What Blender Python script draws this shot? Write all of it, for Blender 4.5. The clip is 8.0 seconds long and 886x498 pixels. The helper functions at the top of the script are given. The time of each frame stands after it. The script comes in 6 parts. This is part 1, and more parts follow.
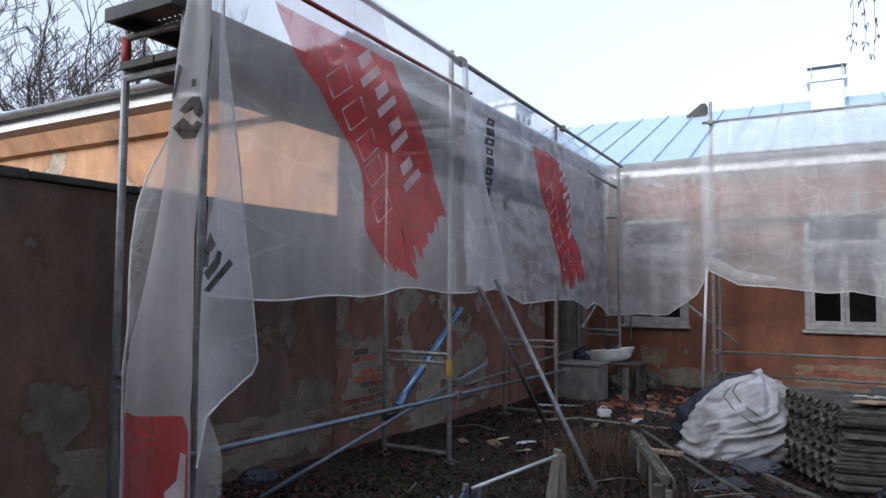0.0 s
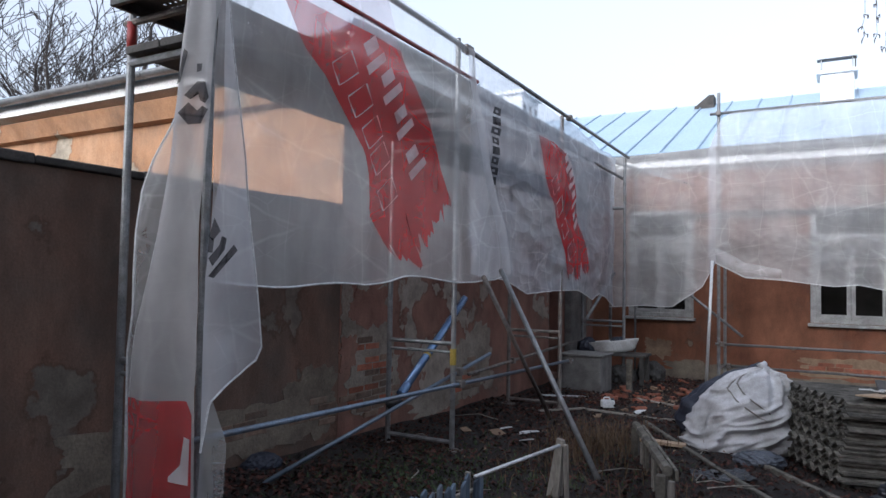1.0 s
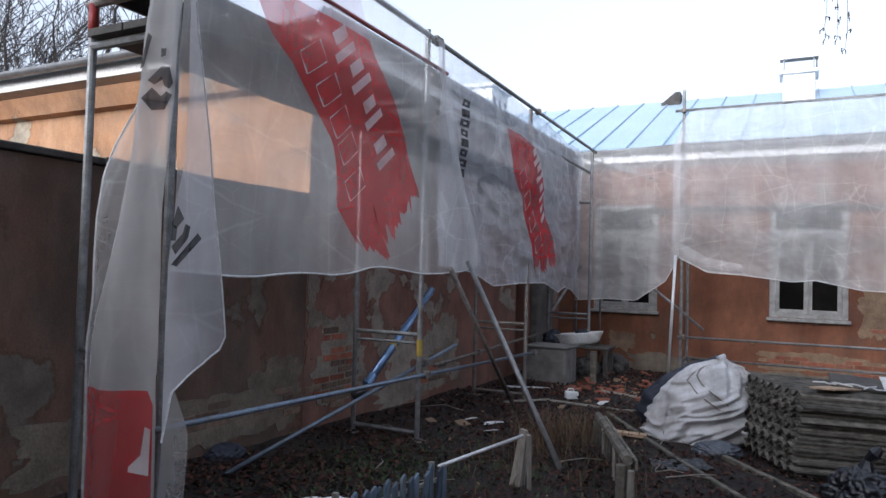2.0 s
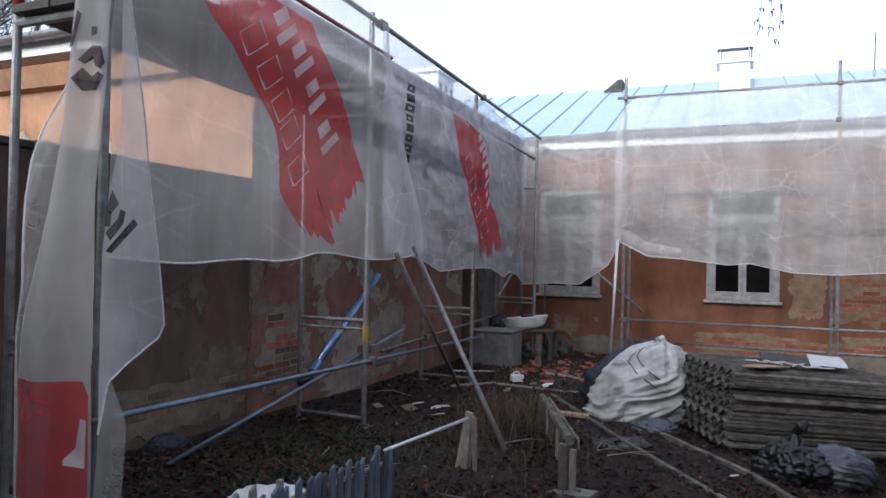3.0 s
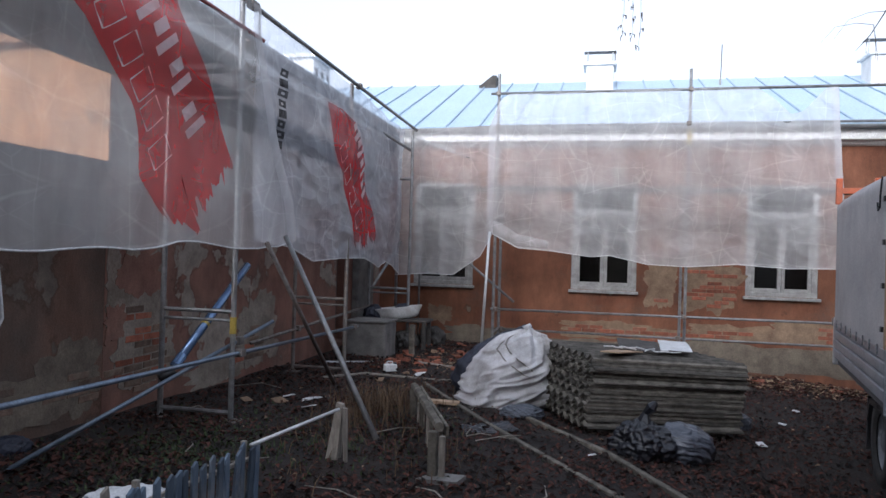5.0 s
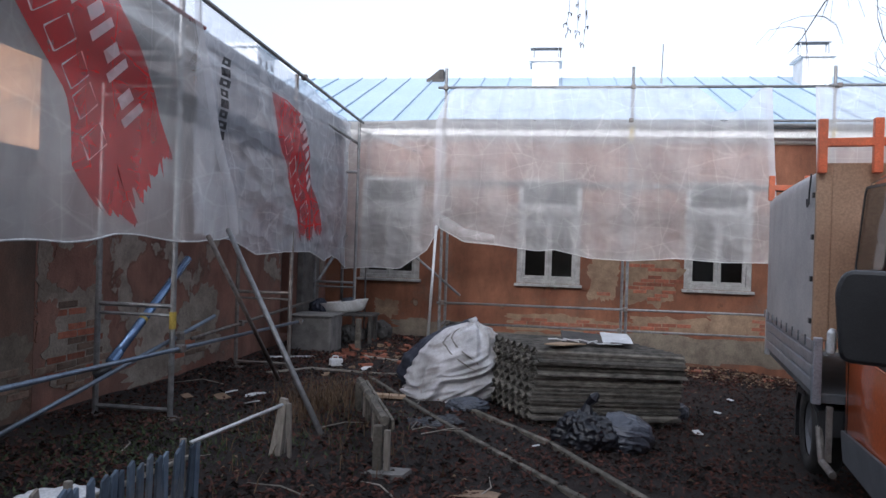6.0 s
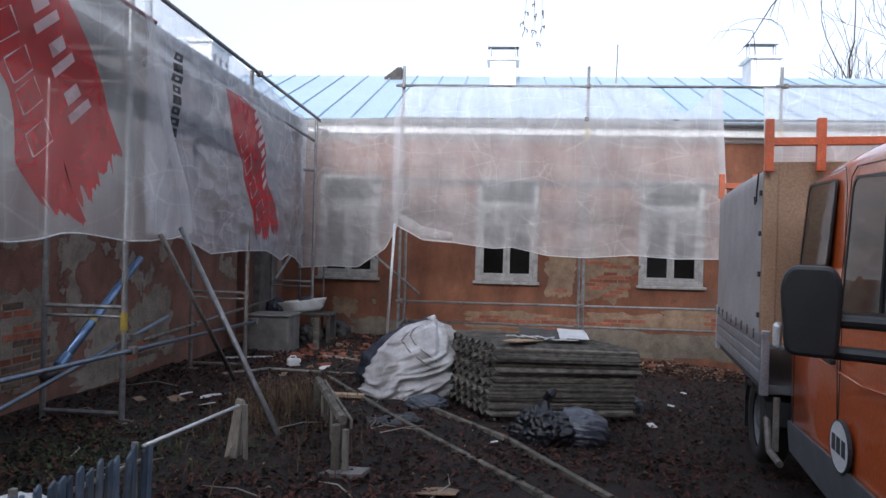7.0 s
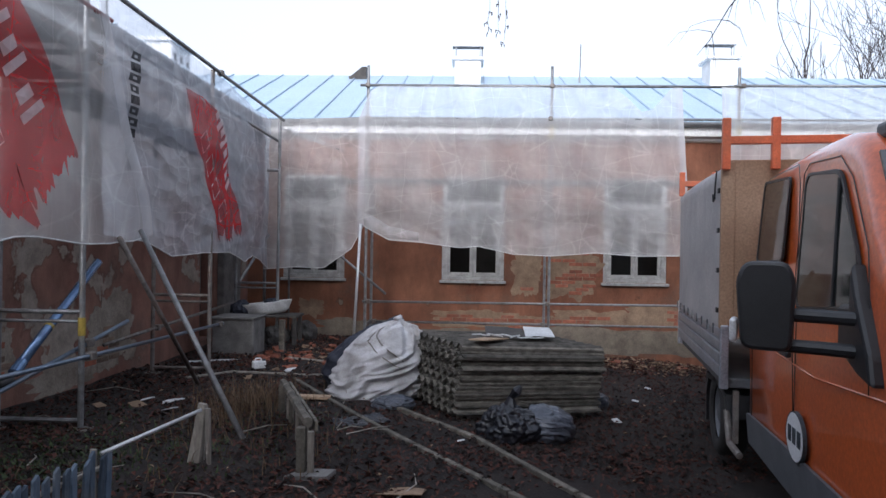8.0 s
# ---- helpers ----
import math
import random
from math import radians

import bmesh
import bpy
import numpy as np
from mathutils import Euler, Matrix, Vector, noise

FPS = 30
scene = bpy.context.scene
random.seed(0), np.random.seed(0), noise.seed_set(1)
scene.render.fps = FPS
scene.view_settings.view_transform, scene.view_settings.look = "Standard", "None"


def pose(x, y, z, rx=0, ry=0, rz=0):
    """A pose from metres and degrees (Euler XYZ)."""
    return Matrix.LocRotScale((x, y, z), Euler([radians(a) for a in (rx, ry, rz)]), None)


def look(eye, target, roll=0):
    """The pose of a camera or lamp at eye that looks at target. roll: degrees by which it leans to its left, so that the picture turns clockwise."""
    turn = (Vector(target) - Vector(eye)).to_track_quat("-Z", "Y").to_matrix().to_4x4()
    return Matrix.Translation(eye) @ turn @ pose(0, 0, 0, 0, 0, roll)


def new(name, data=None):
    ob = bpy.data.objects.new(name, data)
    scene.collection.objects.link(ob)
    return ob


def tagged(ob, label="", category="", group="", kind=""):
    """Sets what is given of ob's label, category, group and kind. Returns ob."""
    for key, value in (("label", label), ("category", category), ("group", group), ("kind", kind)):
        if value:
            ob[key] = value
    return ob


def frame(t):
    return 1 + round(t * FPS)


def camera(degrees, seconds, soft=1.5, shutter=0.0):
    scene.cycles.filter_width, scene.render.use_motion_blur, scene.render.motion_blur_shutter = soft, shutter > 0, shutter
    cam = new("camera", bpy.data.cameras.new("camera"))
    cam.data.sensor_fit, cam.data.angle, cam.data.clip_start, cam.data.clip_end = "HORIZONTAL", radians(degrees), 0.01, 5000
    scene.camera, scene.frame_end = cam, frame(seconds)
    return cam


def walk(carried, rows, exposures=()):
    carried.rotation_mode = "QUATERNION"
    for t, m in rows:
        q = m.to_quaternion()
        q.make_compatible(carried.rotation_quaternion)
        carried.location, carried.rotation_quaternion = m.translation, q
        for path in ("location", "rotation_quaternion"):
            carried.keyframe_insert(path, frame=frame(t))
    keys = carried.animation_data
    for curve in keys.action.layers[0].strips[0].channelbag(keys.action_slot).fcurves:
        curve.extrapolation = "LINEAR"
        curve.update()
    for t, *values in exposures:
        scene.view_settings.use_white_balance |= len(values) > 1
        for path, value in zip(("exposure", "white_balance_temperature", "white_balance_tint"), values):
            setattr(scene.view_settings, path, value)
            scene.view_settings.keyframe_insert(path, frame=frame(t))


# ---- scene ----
cam = camera(65.4, 8.0)
# seconds, then a pose: metres and degrees
PATH = [
    (0, (0.495, -0.685, 2.117), (-0.485, 1.055, 2.232), 0.4),
    (0.5, (0.496, -0.68, 2.114), (-0.497, 1.054, 2.211), 0.5),
    (1, (0.49, -0.673, 2.108), (-0.503, 1.061, 2.194), 1.0),
    (1.5, (0.498, -0.681, 2.109), (-0.457, 1.075, 2.181), 1.7),
    (1.7, (0.502, -0.680, 2.108), (-0.438, 1.084, 2.178), 1.7),
    (2.8, (0.523, -0.676, 2.099), (-0.285, 1.153, 2.135), 1.3),
    (3, (0.527, -0.675, 2.098), (-0.249, 1.168, 2.126), 1.2),
    (3.5, (0.54, -0.672, 2.102), (-0.165, 1.2, 2.119), 1.4),
    (4, (0.546, -0.667, 2.096), (-0.053, 1.242, 2.107), 1.7),
    (4.5, (0.55, -0.677, 2.099), (0.027, 1.253, 2.113), 2.0),
    (4.7, (0.552, -0.675, 2.099), (0.063, 1.264, 2.112), 1.9),
    (5.8, (0.561, -0.667, 2.096), (0.250, 1.309, 2.094), 1.6),
    (6, (0.563, -0.665, 2.096), (0.277, 1.314, 2.092), 1.8),
    (6.5, (0.564, -0.667, 2.094), (0.328, 1.319, 2.084), 1.6),
    (7, (0.575, -0.667, 2.095), (0.406, 1.326, 2.089), 1.5),
    (7.5, (0.585, -0.667, 2.094), (0.456, 1.329, 2.09), 1.2),
    (8, (0.6, -0.668, 2.095), (0.524, 1.33, 2.09), 0.9),
]
walk(cam, [(t, look(*p)) for t, *p in PATH], [(0, 0.80, 5640, 11), (3, 0.93, 5720, 12), (8, 0.84, 5740, 13)])

# ---- world, sun ----
SUN_HEIGHT, SUN_TURN = radians(21), radians(190)
world = bpy.data.worlds.new("sky")
scene.world = world
world.use_nodes = True
wn = world.node_tree.nodes
sky = wn.new("ShaderNodeTexSky")
sky.sky_type, sky.sun_disc = "NISHITA", False
sky.sun_elevation, sky.sun_rotation = SUN_HEIGHT, SUN_TURN
sky.air_density, sky.dust_density, sky.ozone_density = 1.3, 6.0, 2.0
haze = wn.new("ShaderNodeHueSaturation")
haze.inputs["Saturation"].default_value, haze.inputs["Value"].default_value = 0.30, 1.32
world.node_tree.links.new(sky.outputs[0], haze.inputs["Color"])
veil = wn.new("ShaderNodeMix")
veil.data_type = "RGBA"
veil.inputs[0].default_value = 0.30
veil.inputs[7].default_value = (4.1, 4.3, 4.65, 1)
world.node_tree.links.new(haze.outputs[0], veil.inputs[6])
world.node_tree.links.new(veil.outputs[2], wn["Background"].inputs[0])
wn["Background"].inputs[1].default_value = 0.15
sun = new("sun", bpy.data.lights.new("sun", "SUN"))
sun.data.energy, sun.data.angle, sun.data.color = 0.55, radians(16), (1.0, 0.93, 0.85)
sun.matrix_world = look((0, 0, 0), (-math.sin(SUN_TURN) * math.cos(SUN_HEIGHT), -math.cos(SUN_TURN) * math.cos(SUN_HEIGHT), -math.sin(SUN_HEIGHT)))


# ---- materials ----
def nodes_of(name):
    m = bpy.data.materials.new(name)
    m.use_nodes = True
    t = m.node_tree
    return m, t, t.nodes["Principled BSDF"], t.nodes["Material Output"]


def noise_node(t, scale, detail=6.0, rough=0.6, stretch=None):
    geo = t.nodes.new("ShaderNodeNewGeometry")
    n = t.nodes.new("ShaderNodeTexNoise")
    n.inputs["Scale"].default_value, n.inputs["Detail"].default_value, n.inputs["Roughness"].default_value = scale, detail, rough
    if stretch:
        mp = t.nodes.new("ShaderNodeMapping")
        mp.inputs["Scale"].default_value = stretch
        t.links.new(geo.outputs["Position"], mp.inputs["Vector"])
        t.links.new(mp.outputs[0], n.inputs["Vector"])
    else:
        t.links.new(geo.outputs["Position"], n.inputs["Vector"])
    return n.outputs["Fac"]


def ramp(t, fac, stops):
    r = t.nodes.new("ShaderNodeValToRGB")
    while len(r.color_ramp.elements) < len(stops):
        r.color_ramp.elements.new(0.5)
    for e, (p, c) in zip(r.color_ramp.elements, stops):
        e.position = p
        e.color = (*c, 1) if len(c) == 3 else c
    t.links.new(fac, r.inputs[0])
    return r.outputs[0]


def mixed(t, fac, a, b, kind="MIX"):
    m = t.nodes.new("ShaderNodeMix")
    m.data_type, m.blend_type = "RGBA", kind
    for s, v in ((0, fac), (6, a), (7, b)):
        if hasattr(v, "is_linked"):
            t.links.new(v, m.inputs[s])
        elif isinstance(v, tuple):
            m.inputs[s].default_value = (*v, 1)
        else:
            m.inputs[s].default_value = v
    return m.outputs[2]


def bumped(t, bsdf, fac, strength, distance=0.01):
    b = t.nodes.new("ShaderNodeBump")
    b.inputs["Strength"].default_value, b.inputs["Distance"].default_value = strength, distance
    t.links.new(fac, b.inputs["Height"])
    t.links.new(b.outputs[0], bsdf.inputs["Normal"])


def surface(name, dark, light, scale=8.0, rough=0.7, metal=0.0, bump=0.3, fine=90.0, stretch=None, dirt=None, dirt_amount=0.5, vary=0.0, distance=0.01):
    """A two-scale weathered surface: broad tone, fine grain, optional dirt, and a different tone for each object."""
    m, t, b, _ = nodes_of(name)
    broad, grain = noise_node(t, scale, 6, 0.6, stretch), noise_node(t, fine, 4, 0.6, stretch)
    col = ramp(t, broad, ((0.32, dark), (0.68, light)))
    tone = ramp(t, grain, ((0.3, (0.72, 0.72, 0.72)), (0.7, (1.12, 1.12, 1.12))))
    col = mixed(t, 1.0, col, tone, "MULTIPLY")
    if dirt:
        mask = ramp(t, noise_node(t, scale * 0.45, 8, 0.7), ((0.5, (0, 0, 0)), (0.68, (dirt_amount,) * 3)))
        col = mixed(t, mask, col, dirt)
    if vary:
        info = t.nodes.new("ShaderNodeObjectInfo")
        col = mixed(t, 1.0, col, ramp(t, info.outputs["Random"], ((0.0, (1 - vary,) * 3), (1.0, (1 + vary,) * 3))), "MULTIPLY")
    t.links.new(col, b.inputs["Base Color"])
    b.inputs["Roughness"].default_value, b.inputs["Metallic"].default_value = rough, metal
    if bump:
        bumped(t, b, grain, bump, distance)
    return m


def plaster(name, main, pale, bare, seed, bare_from=0.56, damp=(0.10, 0.085, 0.07)):
    """Old limewash with faded areas, spots where it has come off to grey render, and streaks."""
    m, t, b, _ = nodes_of(name)
    geo = t.nodes.new("ShaderNodeNewGeometry")
    mp = t.nodes.new("ShaderNodeMapping")
    mp.inputs["Location"].default_value = (seed, seed * 1.7, seed * 0.3)
    t.links.new(geo.outputs["Position"], mp.inputs["Vector"])

    def nz(scale, detail, rough, stretch=(1, 1, 1)):
        m2 = t.nodes.new("ShaderNodeMapping")
        m2.inputs["Scale"].default_value = stretch
        n = t.nodes.new("ShaderNodeTexNoise")
        n.inputs["Scale"].default_value, n.inputs["Detail"].default_value, n.inputs["Roughness"].default_value = scale, detail, rough
        t.links.new(mp.outputs[0], m2.inputs["Vector"])
        t.links.new(m2.outputs[0], n.inputs["Vector"])
        return n.outputs["Fac"]

    col = ramp(t, nz(1.4, 5, 0.6), ((0.35, main), (0.65, pale)))
    streak = ramp(t, nz(1.8, 8, 0.7, (1.6, 1.6, 0.7)), ((0.40, (0.55, 0.53, 0.52)), (0.62, (1, 1, 1))))
    col = mixed(t, 0.75, col, streak, "MULTIPLY")
    off = nz(1.15, 8, 0.55)
    mask = ramp(t, off, ((bare_from, (0, 0, 0)), (bare_from + 0.012, (1, 1, 1))))
    rim = ramp(t, off, ((bare_from - 0.02, (1, 1, 1)), (bare_from - 0.004, (0.7, 0.68, 0.66))))
    col = mixed(t, 1.0, col, rim, "MULTIPLY")
    under = ramp(t, nz(7, 6, 0.65), ((0.35, tuple(c * 0.6 for c in bare)), (0.65, bare)))
    col = mixed(t, mask, col, under)
    wet = ramp(t, nz(0.9, 6, 0.7), ((0.55, (0, 0, 0)), (0.72, (0.55, 0.55, 0.55))))
    col = mixed(t, wet, col, damp)
    grain = nz(60, 5, 0.7)
    col = mixed(t, 1.0, col, ramp(t, grain, ((0.3, (0.8, 0.8, 0.8)), (0.7, (1.1, 1.1, 1.1)))), "MULTIPLY")
    t.links.new(col, b.inputs["Base Color"])
    b.inputs["Roughness"].default_value = 0.93
    h = mixed(t, mask, grain, mixed(t, 0.5, grain, (0.0, 0.0, 0.0)))
    bumped(t, b, h, 0.5, 0.012)
    return m


def netting(name, colour, cover, crumple=0.6, lucid=0.45):
    """Woven scaffold netting: partly see-through, and light shines through the threads."""
    m, t, b, out = nodes_of(name)
    t.nodes.remove(b)
    diff, lucent, clear = t.nodes.new("ShaderNodeBsdfDiffuse"), t.nodes.new("ShaderNodeBsdfTranslucent"), t.nodes.new("ShaderNodeBsdfTransparent")
    col = ramp(t, noise_node(t, 3.0, 5, 0.6), ((0.3, tuple(c * 0.85 for c in colour)), (0.7, colour)))
    for s in (diff, lucent):
        t.links.new(col, s.inputs["Color"])
    mp, cells = t.nodes.new("ShaderNodeMapping"), []
    geo = t.nodes.new("ShaderNodeNewGeometry")
    warp = t.nodes.new("ShaderNodeTexNoise")
    warp.inputs["Scale"].default_value, warp.inputs["Detail"].default_value = 1.6, 3.0
    t.links.new(geo.outputs["Position"], warp.inputs["Vector"])
    bent = mixed(t, 0.16, geo.outputs["Position"], warp.outputs["Color"], "ADD")
    mp.inputs["Scale"].default_value = (0.9, 0.9, 1.7)
    t.links.new(bent, mp.inputs["Vector"])
    for scale in (2.0, 4.7):
        v = t.nodes.new("ShaderNodeTexVoronoi")
        v.inputs["Scale"].default_value = scale
        t.links.new(mp.outputs[0], v.inputs["Vector"])
        cells.append(v.outputs["Distance"])
    rough = t.nodes.new("ShaderNodeMath")
    rough.operation = "MULTIPLY_ADD"
    t.links.new(cells[1], rough.inputs[0])
    rough.inputs[1].default_value = 0.4
    t.links.new(cells[0], rough.inputs[2])
    for s in (diff, lucent):
        bumped(t, s, rough.outputs[0], crumple, 0.16)
    thread, mix = t.nodes.new("ShaderNodeMixShader"), t.nodes.new("ShaderNodeMixShader")
    thread.inputs[0].default_value = lucid
    t.links.new(diff.outputs[0], thread.inputs[1])
    t.links.new(lucent.outputs[0], thread.inputs[2])
    weave = ramp(t, noise_node(t, 1.5, 4, 0.55, (1.8, 1.8, 0.45)), ((0.32, (cover - 0.075,) * 3), (0.68, (cover + 0.075,) * 3)))
    for scale, stretch, amount in ((0.9, (0.8, 0.8, 3.0), 0.15), (1.3, (2.2, 2.2, 0.6), 0.15), (3.0, (0.9, 0.9, 2.2), 0.08)):
        mp2, v = t.nodes.new("ShaderNodeMapping"), t.nodes.new("ShaderNodeTexVoronoi")
        mp2.inputs["Scale"].default_value = stretch
        v.feature = "DISTANCE_TO_EDGE"
        v.inputs["Scale"].default_value = scale
        t.links.new(bent, mp2.inputs["Vector"])
        t.links.new(mp2.outputs[0], v.inputs["Vector"])
        fold = ramp(t, v.outputs["Distance"], ((0.0, (amount * (0.4 + crumple),) * 3), (0.03, (0, 0, 0))))
        fold = mixed(t, 1.0, fold, ramp(t, noise_node(t, 2.3, 2, 0.5), ((0.36, (0.1, 0.1, 0.1)), (0.64, (1, 1, 1)))), "MULTIPLY")
        weave = mixed(t, 1.0, weave, fold, "ADD")
    t.links.new(weave, mix.inputs[0])
    t.links.new(clear.outputs[0], mix.inputs[1])
    t.links.new(thread.outputs[0], mix.inputs[2])
    t.links.new(mix.outputs[0], out.inputs["Surface"])
    return m


def glass(name, colour, rough=0.05):
    m, t, b, _ = nodes_of(name)
    b.inputs["Base Color"].default_value = (*colour, 1)
    b.inputs["Roughness"].default_value = rough
    b.inputs["Transmission Weight"].default_value = 1.0
    b.inputs["IOR"].default_value = 1.45
    return m


ORANGE = plaster("limewash_orange", (0.185, 0.070, 0.037), (0.265, 0.113, 0.062), (0.25, 0.20, 0.145), 3.1, 0.66)
RUST = plaster("limewash_red_brown", (0.225, 0.105, 0.078), (0.305, 0.165, 0.122), (0.36, 0.305, 0.255), 8.3, 0.60)
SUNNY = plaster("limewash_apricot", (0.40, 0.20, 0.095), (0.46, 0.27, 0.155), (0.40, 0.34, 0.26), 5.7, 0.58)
UPPER_WASH = plaster("pale_upper_limewash", (0.40, 0.34, 0.30), (0.52, 0.46, 0.42), (0.34, 0.25, 0.21), 9.4, 0.60, (0.22, 0.18, 0.16))
RENDER_GREY = plaster("garden_wall_render", (0.118, 0.09, 0.071), (0.20, 0.113, 0.078), (0.17, 0.142, 0.113), 12.9, 0.58, (0.07, 0.058, 0.048))
DAMP_RENDER = surface("damp_wall_foot_render", (0.13, 0.105, 0.08), (0.23, 0.19, 0.145), 4, 0.95, 0, 0.6, 50, dirt=(0.085, 0.07, 0.055), dirt_amount=0.8)
PALE_RENDER = surface("pale_grey_render", (0.20, 0.168, 0.135), (0.34, 0.295, 0.245), 3.5, 0.95, 0, 0.6, 50, dirt=(0.12, 0.085, 0.065), dirt_amount=0.85)
MORTAR = surface("old_mortar", (0.185, 0.122, 0.078), (0.315, 0.22, 0.145), 5, 0.95, 0, 0.6, 60, dirt=(0.12, 0.072, 0.048), dirt_amount=0.75)
BRICK = surface("worn_brick", (0.20, 0.066, 0.04), (0.35, 0.118, 0.066), 14, 0.9, 0, 0.5, 80, dirt=(0.20, 0.15, 0.115), dirt_amount=0.45, vary=0.4)
WASHED_BRICK = surface("lime_washed_brick", (0.13, 0.085, 0.062), (0.24, 0.165, 0.12), 14, 0.92, 0, 0.5, 80, dirt=(0.19, 0.16, 0.125), dirt_amount=0.8, vary=0.35)
SOIL = surface("leaf_littered_soil", (0.006, 0.0042, 0.0034), (0.022, 0.0135, 0.0105), 3.4, 0.95, 0, 0.9, 45, dirt=(0.034, 0.02, 0.015), dirt_amount=0.6, distance=0.03)
CONCRETE = surface("weathered_concrete", (0.11, 0.107, 0.10), (0.22, 0.21, 0.20), 5, 0.92, 0, 0.5, 60, dirt=(0.07, 0.065, 0.055))
WHITE_TRIM = surface("white_cornice_paint", (0.66, 0.65, 0.63), (0.80, 0.80, 0.79), 4, 0.7, 0, 0.15, 60, dirt=(0.4, 0.38, 0.35), dirt_amount=0.35)
WINDOW_PAINT = surface("chalky_window_paint", (0.27, 0.265, 0.255), (0.45, 0.44, 0.425), 9, 0.7, 0, 0.3, 90, dirt=(0.18, 0.16, 0.14))
GALVANISED = surface("galvanised_tube", (0.17, 0.175, 0.18), (0.31, 0.315, 0.32), 12, 0.5, 0.6, 0.1, 120, dirt=(0.15, 0.125, 0.10))
DULL_TUBE = surface("rusty_scaffold_tube", (0.13, 0.11, 0.10), (0.26, 0.24, 0.22), 12, 0.65, 0.4, 0.2, 120, dirt=(0.16, 0.08, 0.045))
COOL_TUBE = surface("bluish_scaffold_tube", (0.12, 0.15, 0.20), (0.21, 0.26, 0.33), 9, 0.4, 0.55, 0.1, 90, dirt=(0.14, 0.12, 0.10))
BLUE_TUBE = surface("shiny_blue_grey_pipe", (0.13, 0.22, 0.40), (0.25, 0.37, 0.57), 6, 0.25, 0.6, 0.05, 90)
PALE_TUBE = surface("whitish_tube", (0.5, 0.51, 0.52), (0.68, 0.69, 0.70), 8, 0.4, 0.3, 0.1, 90)
RED_PAINT = surface("red_tube_paint", (0.20, 0.016, 0.014), (0.32, 0.03, 0.025), 10, 0.5, 0, 0.1, 90, dirt=(0.15, 0.1, 0.08))
YELLOW_TAPE = surface("yellow_tape", (0.30, 0.21, 0.03), (0.45, 0.33, 0.06), 10, 0.5, 0, 0.1, 90)
DECK = surface("dark_scaffold_plank", (0.035, 0.032, 0.03), (0.085, 0.078, 0.07), 6, 0.85, 0, 0.4, 70)
STEEL_DECK = surface("perforated_steel_plank", (0.032, 0.034, 0.034), (0.07, 0.07, 0.068), 8, 0.65, 0.3, 0.2, 90)
# the tin's base colour is blued to carry the sky's reflection
ROOF_TIN = surface("sky_tinted_tin_roof", (0.40, 0.53, 0.65), (0.48, 0.61, 0.73), 0.7, 0.38, 0.2, 0.1, 30)
SEAM_TIN = surface("dull_roof_seam", (0.32, 0.42, 0.52), (0.40, 0.50, 0.60), 3, 0.5, 0.2, 0.1, 40)
GUTTER = surface("grey_zinc_gutter", (0.22, 0.23, 0.24), (0.34, 0.35, 0.36), 6, 0.45, 0.6, 0.1, 90)
CHIMNEY_WHITE = surface("whitewashed_chimney", (0.70, 0.70, 0.70), (0.84, 0.84, 0.84), 3, 0.85, 0, 0.2, 50, dirt=(0.45, 0.43, 0.40), dirt_amount=0.4)
NET = netting("white_scaffold_netting", (0.91, 0.905, 0.895), 0.42, 0.3, 0.5)
NET_SIDE = netting("white_side_netting", (0.96, 0.96, 0.965), 0.35, 0.2, 0.62)
NET_END = netting("thin_hanging_netting", (0.78, 0.775, 0.775), 0.33, 0.3, 0.5)
NET_THICK = netting("folded_white_netting", (0.84, 0.84, 0.86), 0.48, 0.15, 0.5)
NET_CORNER = netting("blue_white_corner_netting", (0.86, 0.89, 0.96), 0.43, 0.7, 0.5)
# greyer and denser than the other white netting
NET_FOLD = netting("bunched_grey_netting", (0.52, 0.505, 0.50), 0.72, 0.1, 0.5)
NET_RED = netting("red_print_on_netting", (0.62, 0.022, 0.028), 0.60, 0.3)
NET_WHITE = netting("white_print_on_netting", (0.80, 0.80, 0.80), 0.74)
# pink puts the sky glare behind the red print into its colour
NET_GLARE = netting("glare_pink_netting", (0.80, 0.58, 0.70), 0.22, 0.3, 0.6)
NET_BLACK = netting("black_print_on_netting", (0.025, 0.025, 0.03), 0.74)
HEM = surface("white_net_hem", (0.45, 0.45, 0.45), (0.68, 0.68, 0.68), 20, 0.9, 0, 0.2, 90)
BIG_BAG = surface("white_woven_sack", (0.34, 0.33, 0.325), (0.66, 0.66, 0.68), 3.2, 0.6, 0, 0.25, 140, dirt=(0.17, 0.14, 0.105), dirt_amount=0.8)
NAVY_CLOTH = surface("navy_tarpaulin", (0.013, 0.016, 0.027), (0.03, 0.035, 0.055), 6, 0.6, 0, 0.3, 70)
STRAP = surface("pale_brown_webbing", (0.16, 0.145, 0.125), (0.26, 0.24, 0.215), 20, 0.8, 0, 0.3, 150)
BLACK_FOIL = surface("black_bin_bag_foil", (0.006, 0.0065, 0.009), (0.014, 0.016, 0.023), 6, 0.36, 0, 0.1, 40)
GREY_FOIL = surface("grey_blue_bin_bag_foil", (0.04, 0.046, 0.06), (0.09, 0.10, 0.125), 6, 0.32, 0, 0.1, 40)
ASBESTOS = surface("weathered_fibre_cement", (0.045, 0.040, 0.033), (0.185, 0.168, 0.142), 9, 0.92, 0, 0.5, 90, stretch=(1, 1, 2.5), dirt=(0.05, 0.05, 0.043), vary=0.45)
